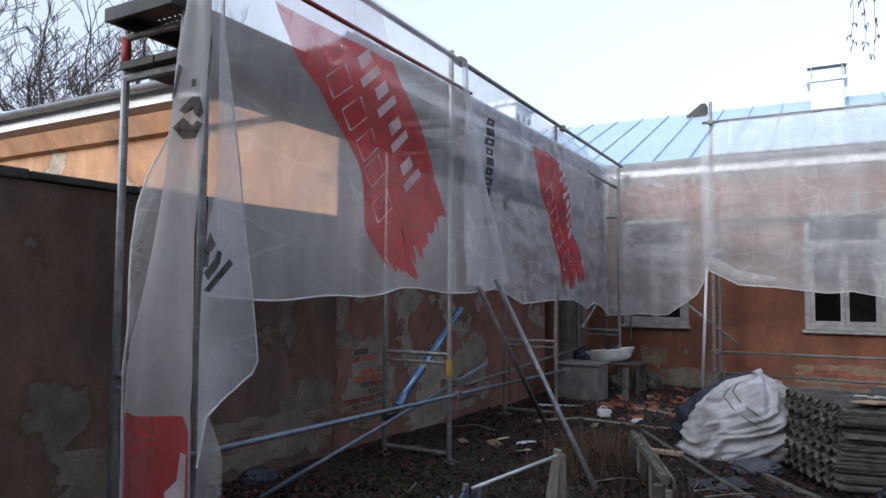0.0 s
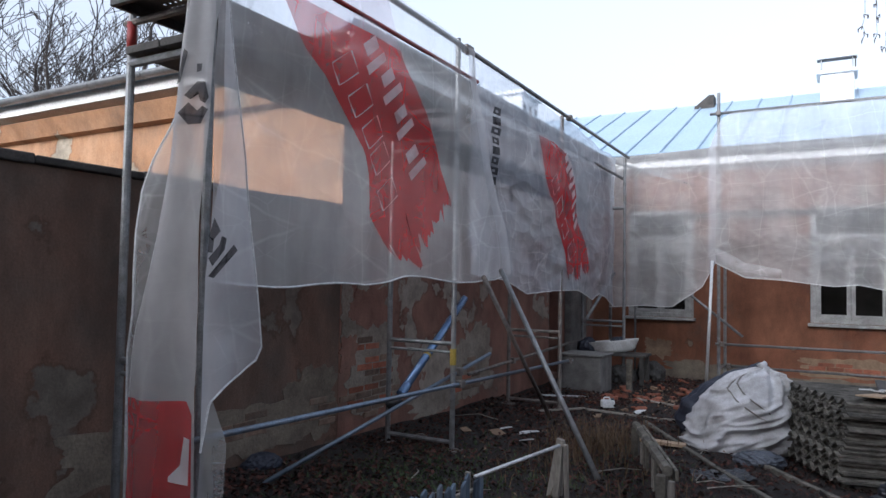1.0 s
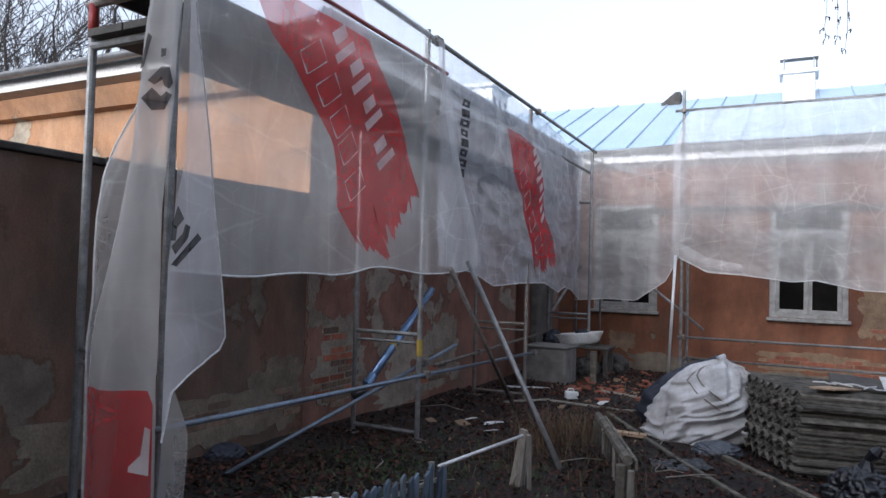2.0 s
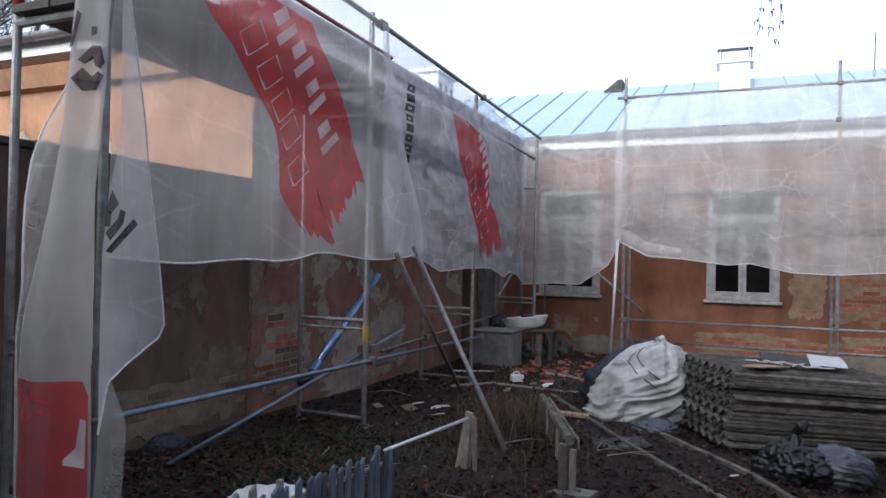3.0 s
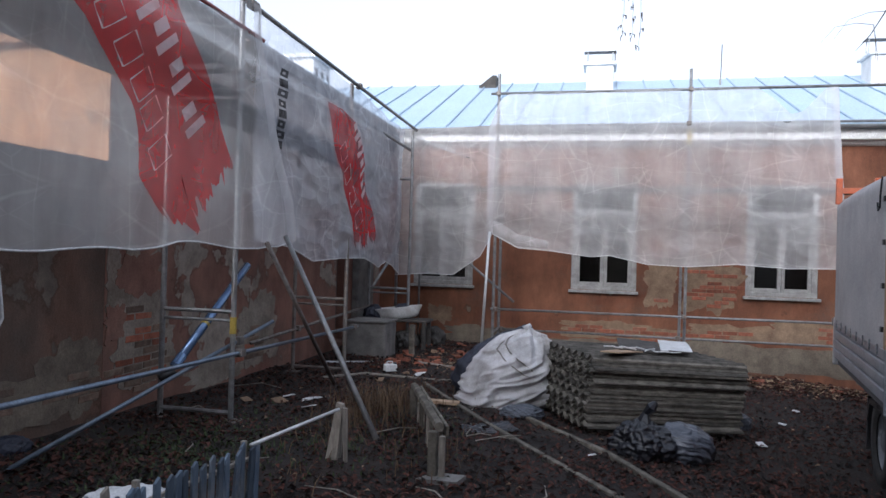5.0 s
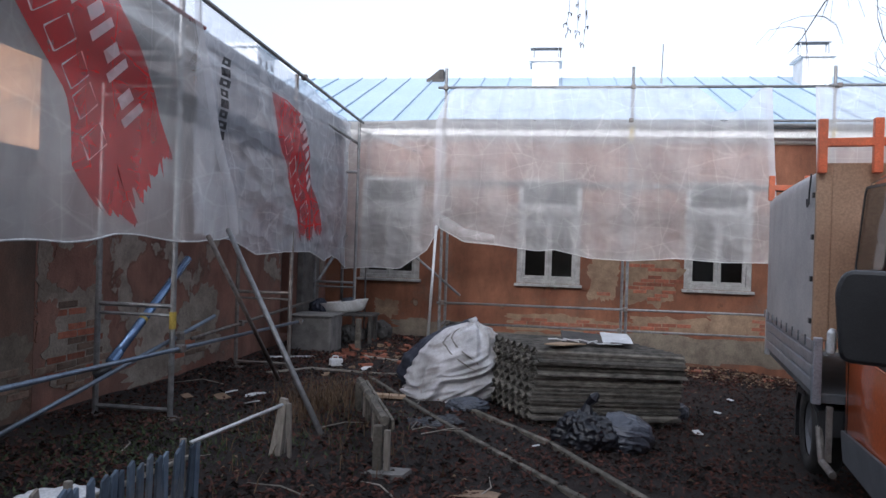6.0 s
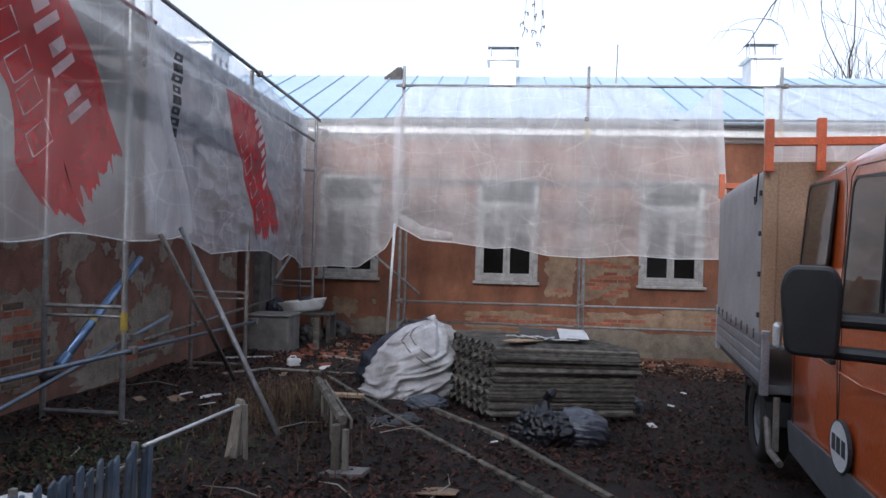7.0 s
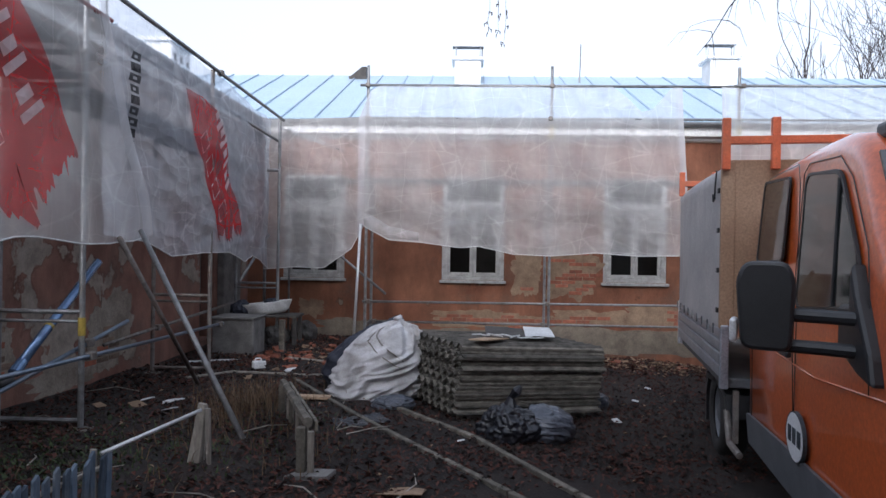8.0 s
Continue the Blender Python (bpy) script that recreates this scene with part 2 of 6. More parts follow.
OLD_WOOD = surface("grey_weathered_wood", (0.17, 0.15, 0.125), (0.34, 0.31, 0.27), 10, 0.85, 0, 0.6, 60, stretch=(1, 1, 0.2), dirt=(0.08, 0.07, 0.055), vary=0.2)
DARK_WOOD = surface("rotten_mossy_wood", (0.05, 0.045, 0.035), (0.15, 0.135, 0.11), 10, 0.9, 0, 0.7, 60, dirt=(0.26, 0.23, 0.19), dirt_amount=0.8, vary=0.3)
FRESH_WOOD = surface("sawn_plank", (0.30, 0.20, 0.12), (0.45, 0.33, 0.22), 10, 0.8, 0, 0.4, 60)
PICKET_BLUE = surface("faded_blue_picket_paint", (0.05, 0.075, 0.11), (0.12, 0.16, 0.21), 9, 0.75, 0, 0.5, 60, stretch=(1, 1, 0.2), dirt=(0.22, 0.21, 0.19), vary=0.35)
# near-black colour standing in for the shade of rooms and holes
INSIDE_SHADE = surface("interior_shade_dark", (0.045, 0.042, 0.04), (0.075, 0.07, 0.066), 3, 0.95, 0, 0.1, 20)
PANE = glass("window_glass", (0.55, 0.58, 0.58))
VAN_ORANGE = surface("van_orange_paint", (0.56, 0.105, 0.022), (0.62, 0.125, 0.028), 2.5, 0.3, 0, 0.02, 40, dirt=(0.35, 0.09, 0.04), dirt_amount=0.35)
VAN_ORANGE.node_tree.nodes["Principled BSDF"].inputs["Coat Weight"].default_value = 1.0
VAN_ORANGE.node_tree.nodes["Principled BSDF"].inputs["Coat Roughness"].default_value = 0.06
RACK_ORANGE = surface("worn_orange_rack_paint", (0.50, 0.10, 0.035), (0.62, 0.14, 0.05), 9, 0.5, 0, 0.1, 90, dirt=(0.2, 0.08, 0.04))
VAN_GREY = surface("grey_bumper_plastic", (0.09, 0.095, 0.105), (0.13, 0.135, 0.145), 6, 0.55, 0, 0.1, 140)
BLACK_PLASTIC = surface("black_mirror_plastic", (0.010, 0.011, 0.013), (0.02, 0.021, 0.024), 6, 0.42, 0, 0.15, 160)
TARP_GREY = surface("grey_van_tarpaulin", (0.30, 0.29, 0.29), (0.42, 0.40, 0.39), 2.2, 0.6, 0, 0.2, 60, dirt=(0.24, 0.19, 0.16), dirt_amount=0.5)
TARP_TAN = surface("tan_van_front_board", (0.248, 0.149, 0.087), (0.341, 0.223, 0.143), 2.0, 0.7, 0, 0.2, 60, dirt=(0.22, 0.12, 0.08), dirt_amount=0.6)
ALUMINIUM = surface("brushed_dropside", (0.36, 0.40, 0.46), (0.50, 0.54, 0.60), 5, 0.38, 0.7, 0.05, 80)
RUBBER = surface("tyre_rubber", (0.014, 0.013, 0.012), (0.035, 0.032, 0.03), 8, 0.85, 0, 0.4, 60)
# opaque pane; its dark colour stands for the unlit cab behind
CAR_GLASS = surface("opaque_dark_van_glass", (0.016, 0.019, 0.019), (0.024, 0.028, 0.027), 3, 0.06, 0, 0.0)
CAR_GLASS.node_tree.nodes["Principled BSDF"].inputs["IOR"].default_value = 2.0
SIGN_WHITE = surface("white_sticker", (0.68, 0.69, 0.70), (0.76, 0.77, 0.78), 6, 0.4, 0, 0.0)
SIGN_INK = surface("dark_sticker_ink", (0.03, 0.04, 0.05), (0.05, 0.06, 0.07), 6, 0.5, 0, 0.0)
BARK = surface("bare_bark", (0.028, 0.022, 0.02), (0.065, 0.052, 0.045), 4, 0.9, 0, 0.4, 40)
LEAF = surface("rotten_leaves", (0.030, 0.010, 0.007), (0.105, 0.034, 0.021), 18, 0.85, 0, 0.1, 60)
WEED = surface("low_green_weeds", (0.022, 0.036, 0.010), (0.055, 0.078, 0.025), 10, 0.8, 0, 0.1, 60)
STRAW = surface("dry_straw_grass", (0.085, 0.052, 0.03), (0.17, 0.11, 0.06), 12, 0.9, 0, 0.1, 60)
PAPER = surface("soiled_paper", (0.50, 0.50, 0.50), (0.68, 0.69, 0.70), 7, 0.8, 0, 0.2, 60)
ENAMEL = surface("chipped_white_enamel", (0.55, 0.55, 0.54), (0.72, 0.72, 0.71), 6, 0.3, 0, 0.05, 60, dirt=(0.25, 0.22, 0.18))


# ---- mesh helpers ----
def part(name, bm, material, parent=None, label="", smooth=False, kind=""):
    me = bpy.data.meshes.new(name)
    bmesh.ops.recalc_face_normals(bm, faces=bm.faces[:])
    bm.to_mesh(me)
    bm.free()
    me.materials.append(material)
    if smooth:
        me.polygons.foreach_set("use_smooth", [True] * len(me.polygons))
    ob = new(name, me)
    ob.parent = parent
    return tagged(ob, label, kind=kind)


def thing(name, label, category, group="", kind="", at=None):
    ob = new(name)
    ob.empty_display_size = 0.1
    if at is not None:
        ob.matrix_world = at
    return tagged(ob, label, category, group, kind)


def box(x0, x1, y0, y1, z0, z1, bevel=0.0, bm=None):
    own = bmesh.new()
    bmesh.ops.create_cube(own, size=1.0, matrix=Matrix.Translation(((x0 + x1) / 2, (y0 + y1) / 2, (z0 + z1) / 2)) @ Matrix.Diagonal((abs(x1 - x0), abs(y1 - y0), abs(z1 - z0), 1)))
    if bevel:
        bmesh.ops.bevel(own, geom=own.edges[:], offset=bevel, segments=2, profile=0.5, affect="EDGES")
    return joined(bm, own)


def joined(bm, own):
    if bm is None:
        return own
    me = bpy.data.meshes.new("joint")
    own.to_mesh(me)
    own.free()
    bm.from_mesh(me)
    bpy.data.meshes.remove(me)
    return bm


def tube(points, radius, segments=10, bm=None, cap=True):
    """A round bar along points; radius is one number or one a point."""
    bm = bm or bmesh.new()
    pts = [Vector(p) for p in points]
    radii = radius if isinstance(radius, (list, tuple)) else [radius] * len(pts)
    rings = []
    side = None
    for i, p in enumerate(pts):
        d = (pts[min(i + 1, len(pts) - 1)] - pts[max(i - 1, 0)]).normalized()
        if side is None:
            side = d.orthogonal().normalized()
        side = (side - d * side.dot(d)).normalized()
        other = d.cross(side)
        rings.append([bm.verts.new(p + (side * math.cos(a) + other * math.sin(a)) * radii[i]) for a in (2 * math.pi * k / segments for k in range(segments))])
    for a, b in zip(rings, rings[1:]):
        for k in range(segments):
            bm.faces.new((a[k], a[(k + 1) % segments], b[(k + 1) % segments], b[k]))
    if cap:
        bm.faces.new(rings[0])
        bm.faces.new(rings[-1])
    return bm


def sheet(fn, nu, nv, bm=None):
    """A grid surface through fn(u, v), u and v from 0 to 1."""
    bm = bm or bmesh.new()
    rows = [[bm.verts.new(fn(i / nu, j / nv)) for i in range(nu + 1)] for j in range(nv + 1)]
    for a, b in zip(rows, rows[1:]):
        for i in range(nu):
            bm.faces.new((a[i], a[i + 1], b[i + 1], b[i]))
    return bm


def prism(outline, axis, a, b, bm=None, bevel=0.0):
    """A plate with that outline, from a to b along the axis x, y or z; outline points are the other two coordinates in order."""
    own = bmesh.new()

    def at(p, w):
        return {"x": (w, p[0], p[1]), "y": (p[0], w, p[1]), "z": (p[0], p[1], w)}[axis]

    lo, hi = [own.verts.new(at(p, a)) for p in outline], [own.verts.new(at(p, b)) for p in outline]
    own.faces.new(lo)
    own.faces.new(hi)
    n = len(outline)
    for i in range(n):
        own.faces.new((lo[i], lo[(i + 1) % n], hi[(i + 1) % n], hi[i]))
    if bevel:
        bmesh.ops.recalc_face_normals(own, faces=own.faces[:])
        bmesh.ops.bevel(own, geom=own.edges[:], offset=bevel, segments=2, profile=0.5, affect="EDGES")
    return joined(bm, own)


def between(table, x):
    """Straight-line values from a table of (x, value)."""
    return float(np.interp(x, [p[0] for p in table], [p[1] for p in table]))


def wobble(x, y, z=0.0):
    return noise.noise(Vector((x, y, z)))


def wall_with_holes(u0, u1, v0, v1, holes, place, thick):
    """A wall over u and v with rectangular openings through it; place(u, v, w) gives the point at depth w."""
    bm = bmesh.new()
    us = sorted({u0, u1, *[h[0] for h in holes], *[h[1] for h in holes]})
    vs = sorted({v0, v1, *[h[2] for h in holes], *[h[3] for h in holes]})

    def solid(i, j):
        if not (0 <= i < len(us) - 1 and 0 <= j < len(vs) - 1):
            return False
        u, v = (us[i] + us[i + 1]) / 2, (vs[j] + vs[j + 1]) / 2
        return not any(h[0] < u < h[1] and h[2] < v < h[3] for h in holes)

    def quad(*c):
        bm.faces.new([bm.verts.new(place(*p)) for p in c])

    for i in range(len(us) - 1):
        for j in range(len(vs) - 1):
            if not solid(i, j):
                continue
            a, b, c, d = us[i], us[i + 1], vs[j], vs[j + 1]
            quad((a, c, 0), (b, c, 0), (b, d, 0), (a, d, 0))
            quad((a, c, thick), (b, c, thick), (b, d, thick), (a, d, thick))
            if not solid(i - 1, j):
                quad((a, c, 0), (a, d, 0), (a, d, thick), (a, c, thick))
            if not solid(i + 1, j):
                quad((b, c, 0), (b, d, 0), (b, d, thick), (b, c, thick))
            if not solid(i, j - 1):
                quad((a, c, 0), (b, c, 0), (b, c, thick), (a, c, thick))
            if not solid(i, j + 1):
                quad((a, d, 0), (b, d, 0), (b, d, thick), (a, d, thick))
    bmesh.ops.remove_doubles(bm, verts=bm.verts[:], dist=0.0005)
    return bm


# ---- the ground, sloping down to the back and to the van ----
def slope(x, y):
    return 0.645 - 0.069 * min(max(x, -1.2), 9.0) - 0.025 * min(max(y, -3.0), 13.0)


def ground_z(x, y):
    fade = 1.0 if -4 < x < 10 and -4 < y < 12.5 else 0.3
    z = slope(x, y) + fade * (0.035 * wobble(x * 0.9, y * 0.9, 4) + 0.018 * wobble(x * 3.1, y * 3.1, 9))
    z += 0.10 * math.exp(-((x + 2.6) ** 2 / 1.0 + (y - 10.6) ** 2 / 1.4))
    return z


def spread(lo, hi, step, far):
    mid = list(np.arange(lo, hi + 1e-6, step))
    out = [2.0, 6.0, 15.0, 40.0, 120.0, 400.0, far]
    return [lo - d for d in reversed(out)] + mid + [hi + d for d in out]


def make_ground():
    xs, ys = spread(-4.2, 9.0, 0.09, 1500.0), spread(-3.0, 12.6, 0.09, 1500.0)
    bm = bmesh.new()
    rows = [[bm.verts.new((x, y, ground_z(x, y))) for x in xs] for y in ys]
    for a, b in zip(rows, rows[1:]):
        for i in range(len(xs) - 1):
            bm.faces.new((a[i], a[i + 1], b[i + 1], b[i]))
    tagged(part("ground", bm, SOIL, smooth=True), "dark trampled soil with rotten leaves sloping through the yard", "ground", kind="structure")


make_ground()

# ---- walls ----
WALL_X, WALL_Y, EAVE = -3.5, 12.0, 4.18
SILL, HEAD = 1.50, 3.40
WINDOWS = (-2.84, 0.10, 3.04, 5.98, 8.92)
WIDE = 1.14


def make_walls():
    holes = [(x, x + WIDE, SILL, HEAD) for x in WINDOWS]
    bm = wall_with_holes(WALL_X - 0.5, 16.0, -0.4, EAVE, holes, lambda u, v, w: (u, WALL_Y + w, v), 0.45)
    back = tagged(part("wall_back", bm, ORANGE), "orange limewashed house wall with peeling plaster and brick patches", "wall", kind="structure")
    bm = wall_with_holes(4.853, WALL_Y - 0.003, 0.2, EAVE, [(9.72, 10.28, 0.6, 2.6)], lambda u, v, w: (WALL_X - w, u, v), 0.45)
    left = tagged(part("wall_left", bm, RUST), "red-brown limewashed wall with bare grey render patches", "wall", kind="structure")
    part("corner_plaster", box(WALL_X - 0.0045, WALL_X, 4.401, 4.8525, 0.2, EAVE), RUST, left)
    # thin panel, paler than the wall below, from z 2.72 to 4.05
    part("upper_plaster", box(WALL_X - 0.002, WALL_X + 0.004, 4.41, WALL_Y - 0.26, 2.72, 4.05), UPPER_WASH, left, "pale plaster high on the wall")
    bm = wall_with_holes(-16.0, WALL_X - 0.005, 0.2, EAVE, [], lambda u, v, w: (u, 4.4 + w, v), 0.45)
    facade = tagged(part("wall_facade", bm, SUNNY), "bright apricot house wall rising behind the garden wall", "wall", kind="structure")
    bm = wall_with_holes(-14.0, 4.397, 0.0, 2.72, [], lambda u, v, w: (WALL_X - w, u, v), 0.28)
    garden = tagged(part("wall_garden", bm, RENDER_GREY), "grey-brown rendered garden wall with brick showing at its foot", "wall", kind="structure")
    bm = bmesh.new()
    for k in range(26):
        y0 = -14.0 + k * 0.7075
        box(WALL_X - 0.31, WALL_X + 0.03, y0, y0 + 0.70, 2.722 + 0.006 * (k % 3), 2.775 + 0.008 * (k % 2), 0.01, bm)
    part("coping", bm, DECK, garden, "dark felt coping")
    # closing walls of the two wings; behind the camera an added shade wall
    bm = wall_with_holes(-16.0, 16.0, -0.4, EAVE, [], lambda u, v, w: (u, 20.6 + w, v), 0.3)
    tagged(part("wall_far", bm, ORANGE), "plain rear wall of the house", "wall", kind="structure")
    bm = wall_with_holes(4.85, 20.6, 0.0, EAVE, [], lambda u, v, w: (-13.0 - w, u, v), 0.3)
    tagged(part("wall_west", bm, SUNNY), "plain outer wall of the wing", "wall", kind="structure")
    bm = wall_with_holes(12.45, 20.6, -0.4, EAVE, [], lambda u, v, w: (16.0 - w, u, v), 0.3)
    tagged(part("wall_east", bm, ORANGE), "plain end wall of the house", "wall", kind="structure")
    # unseen 9 m wall, added to keep the low sun off the yard
    bm = wall_with_holes(-4.5, 16.0, -0.2, 9.0, [], lambda u, v, w: (u, -7.0 - w, v), 0.4)
    tagged(part("unseen_shade_wall", bm, RENDER_GREY), "added tall wall, unseen behind the camera, that shades the yard", "wall", kind="structure")
    # room surfaces carry the indoor shade in their colour
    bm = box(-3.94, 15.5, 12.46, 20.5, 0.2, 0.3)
    tagged(part("floor", bm, INSIDE_SHADE), "floor inside the house, coloured near-black for room shade", "floor", kind="structure")
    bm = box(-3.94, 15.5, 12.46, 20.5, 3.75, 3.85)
    tagged(part("ceiling", bm, INSIDE_SHADE), "ceiling inside the house, coloured near-black for room shade", "ceiling", kind="structure")
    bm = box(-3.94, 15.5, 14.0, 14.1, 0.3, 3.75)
    tagged(part("wall_inner", bm, INSIDE_SHADE), "wall inside the rooms, coloured near-black for room shade", "wall", kind="structure")
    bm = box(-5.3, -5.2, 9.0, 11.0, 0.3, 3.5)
    tagged(part("wall_passage", bm, INSIDE_SHADE), "wall inside the doorway, coloured near-black for its shade", "wall", kind="structure")
    return back, left, facade, garden


WALL_BACK, WALL_LEFT, WALL_FACADE, WALL_GARDEN = make_walls()


def make_cornice():
    """Stepped white cornice, soffit and gutter along the eaves of both wings."""
    prof = [(0.0, 4.06), (0.06, 4.08), (0.10, 4.12), (0.21, 4.14), (0.22, 4.16), (0.22, 4.30), (0.0, 4.32)]
    bm = prism([(WALL_Y - 0.003 - d, z) for d, z in prof], "x", WALL_X + 0.25, 16.0)
    tagged(part("cornice", bm, WHITE_TRIM), "white stepped cornice under the eaves", "cornice", kind="structure")
    bm = prism([(WALL_X + 0.003 + d, z) for d, z in prof], "y", 4.16, WALL_Y - 0.25)
    tagged(part("cornice", bm, WHITE_TRIM), "white stepped cornice under the eaves", "cornice", kind="structure")
    low = [(0.0, 3.78), (0.10, 3.80), (0.16, 3.92), (0.20, 4.0), (0.0, 4.0)]
    bm = prism([(4.397 - d, z) for d, z in low], "x", -16.0, WALL_X + 0.0)
    tagged(part("cornice", bm, SUNNY), "apricot plaster cornice under the eaves", "cornice", kind="structure")
    bm = prism([(4.397 - d, z) for d, z in ((0.0, 4.06), (0.24, 4.08), (0.24, 4.16), (0.22, 4.17), (0.22, 4.22), (0.0, 4.22))], "x", -16.0, WALL_X + 0.0)
    tagged(part("trim", bm, WHITE_TRIM), "white board under the roof edge", "trim", kind="structure")

    def gutter(name, a, b):
        a, b = Vector(a), Vector(b)
        side = (b - a).normalized().cross(Vector((0, 0, 1)))
        own = bmesh.new()
        ring = [(math.cos(t) * 0.065, math.sin(t) * 0.065) for t in np.linspace(math.pi, 2 * math.pi, 9)] + [(math.cos(t) * 0.058, math.sin(t) * 0.058) for t in np.linspace(2 * math.pi, math.pi, 9)]
        rows = [[own.verts.new(p + side * u + Vector((0, 0, w))) for u, w in ring] for p in (a, b)]
        for i in range(len(ring)):
            own.faces.new((rows[0][i], rows[0][(i + 1) % len(ring)], rows[1][(i + 1) % len(ring)], rows[1][i]))
        g = tagged(part(name, own, GUTTER), "grey zinc half-round gutter under the roof edge", "gutter", kind="structure")
        n = int((b - a).length / 0.9)
        for k in range(1, n):
            p = a.lerp(b, k / n)
            part("bracket", tube([p - side * 0.07, p - side * 0.07 + Vector((0, 0, -0.05)), p + Vector((0, 0, -0.078)), p + side * 0.07 + Vector((0, 0, -0.04)), p + side * 0.07], 0.006, 5), GUTTER, g)

    gutter("gutter", (WALL_X + 0.32, WALL_Y - 0.32, 4.36), (16.0, WALL_Y - 0.32, 4.36))
    gutter("gutter", (WALL_X + 0.32, 4.1, 4.36), (WALL_X + 0.32, WALL_Y - 0.32, 4.36))
    gutter("gutter", (-16.0, 4.05, 4.255), (WALL_X + 0.32, 4.05, 4.255))


make_cornice()

RIDGE_Y, RIDGE_Z = 16.3, 6.30


def seam_roof(name, corners, seams, label):
    """A tin slope through four corners, with standing seams between the given ends."""
    bm = bmesh.new()
    c = [Vector(p) for p in corners]
    n = (c[1] - c[0]).cross(c[3] - c[0]).normalized()
    n = n if n.z > 0 else -n
    top, low = [bm.verts.new(p) for p in c], [bm.verts.new(p - n * 0.05) for p in c]
    bm.faces.new(top)
    bm.faces.new(low)
    for i in range(4):
        bm.faces.new((top[i], top[(i + 1) % 4], low[(i + 1) % 4], low[i]))
    roof = tagged(part(name, bm, ROOF_TIN), label, "roof", kind="structure")
    for a, b in seams:
        a, b = Vector(a), Vector(b)
        s = (b - a).cross(n).normalized() * 0.012
        own = bmesh.new()
        va = [own.verts.new(q) for q in (a - s, a + s, a + s + n * 0.03, a - s + n * 0.03, b - s, b + s, b + s + n * 0.03, b - s + n * 0.03)]
        for f in ((0, 1, 2, 3), (4, 5, 6, 7), (0, 1, 5, 4), (1, 2, 6, 5), (2, 3, 7, 6), (3, 0, 4, 7)):
            own.faces.new([va[i] for i in f])
        part("seam", own, SEAM_TIN, roof)
    return roof


EX, EY, EZ = WALL_X + 0.30, WALL_Y - 0.28, 4.40
RX = EX - (RIDGE_Y - EY)
HIP_Y = 4.12 + EX - RX


def rise(d):
    """Height of a slope at a distance in from its eave."""
    return EZ + d * (RIDGE_Z - EZ) / (RIDGE_Y - EY)


BACK_SEAMS = [((x, EY + max(0.0, EX - x), rise(max(0.0, EX - x))), (x, RIDGE_Y, RIDGE_Z)) for x in np.arange(RX + 0.6, 16.0, 0.62)]
LEFT_SEAMS = [((EX - max(0.0, y - EY), y, rise(max(0.0, y - EY))), (max(RX, EX - (y - 4.12)), y, rise(min(EX - RX, y - 4.12)))) for y in np.arange(4.7, RIDGE_Y - 0.4, 0.62)]
seam_roof("roof_back", [(EX, EY, EZ), (16.2, EY, EZ), (16.2, RIDGE_Y, RIDGE_Z), (RX, RIDGE_Y, RIDGE_Z)], BACK_SEAMS, "tin roof with standing seams, tinted pale blue for reflected sky")
seam_roof("roof_rear", [(16.2, 20.9, EZ), (-13.2, 20.9, EZ), (RX, RIDGE_Y, RIDGE_Z), (16.2, RIDGE_Y, RIDGE_Z)], [], "pale tin roof, rear slope")
seam_roof("roof_left", [(EX, 4.12, EZ), (EX, EY, EZ), (RX, RIDGE_Y, RIDGE_Z), (RX, HIP_Y, RIDGE_Z)], LEFT_SEAMS, "pale tin roof of the side wing")
seam_roof("roof_hip", [(-13.2, 4.12, EZ - 0.15), (EX, 4.12, EZ - 0.15), (RX, HIP_Y, RIDGE_Z), (-9.0, HIP_Y, RIDGE_Z)], [], "pale tin roof over the apricot wall")
seam_roof("roof_west", [(-13.2, 20.9, EZ), (-13.2, 4.12, EZ), (-9.0, HIP_Y, RIDGE_Z), (-9.0, RIDGE_Y, RIDGE_Z)], [], "pale tin roof, outer slope")


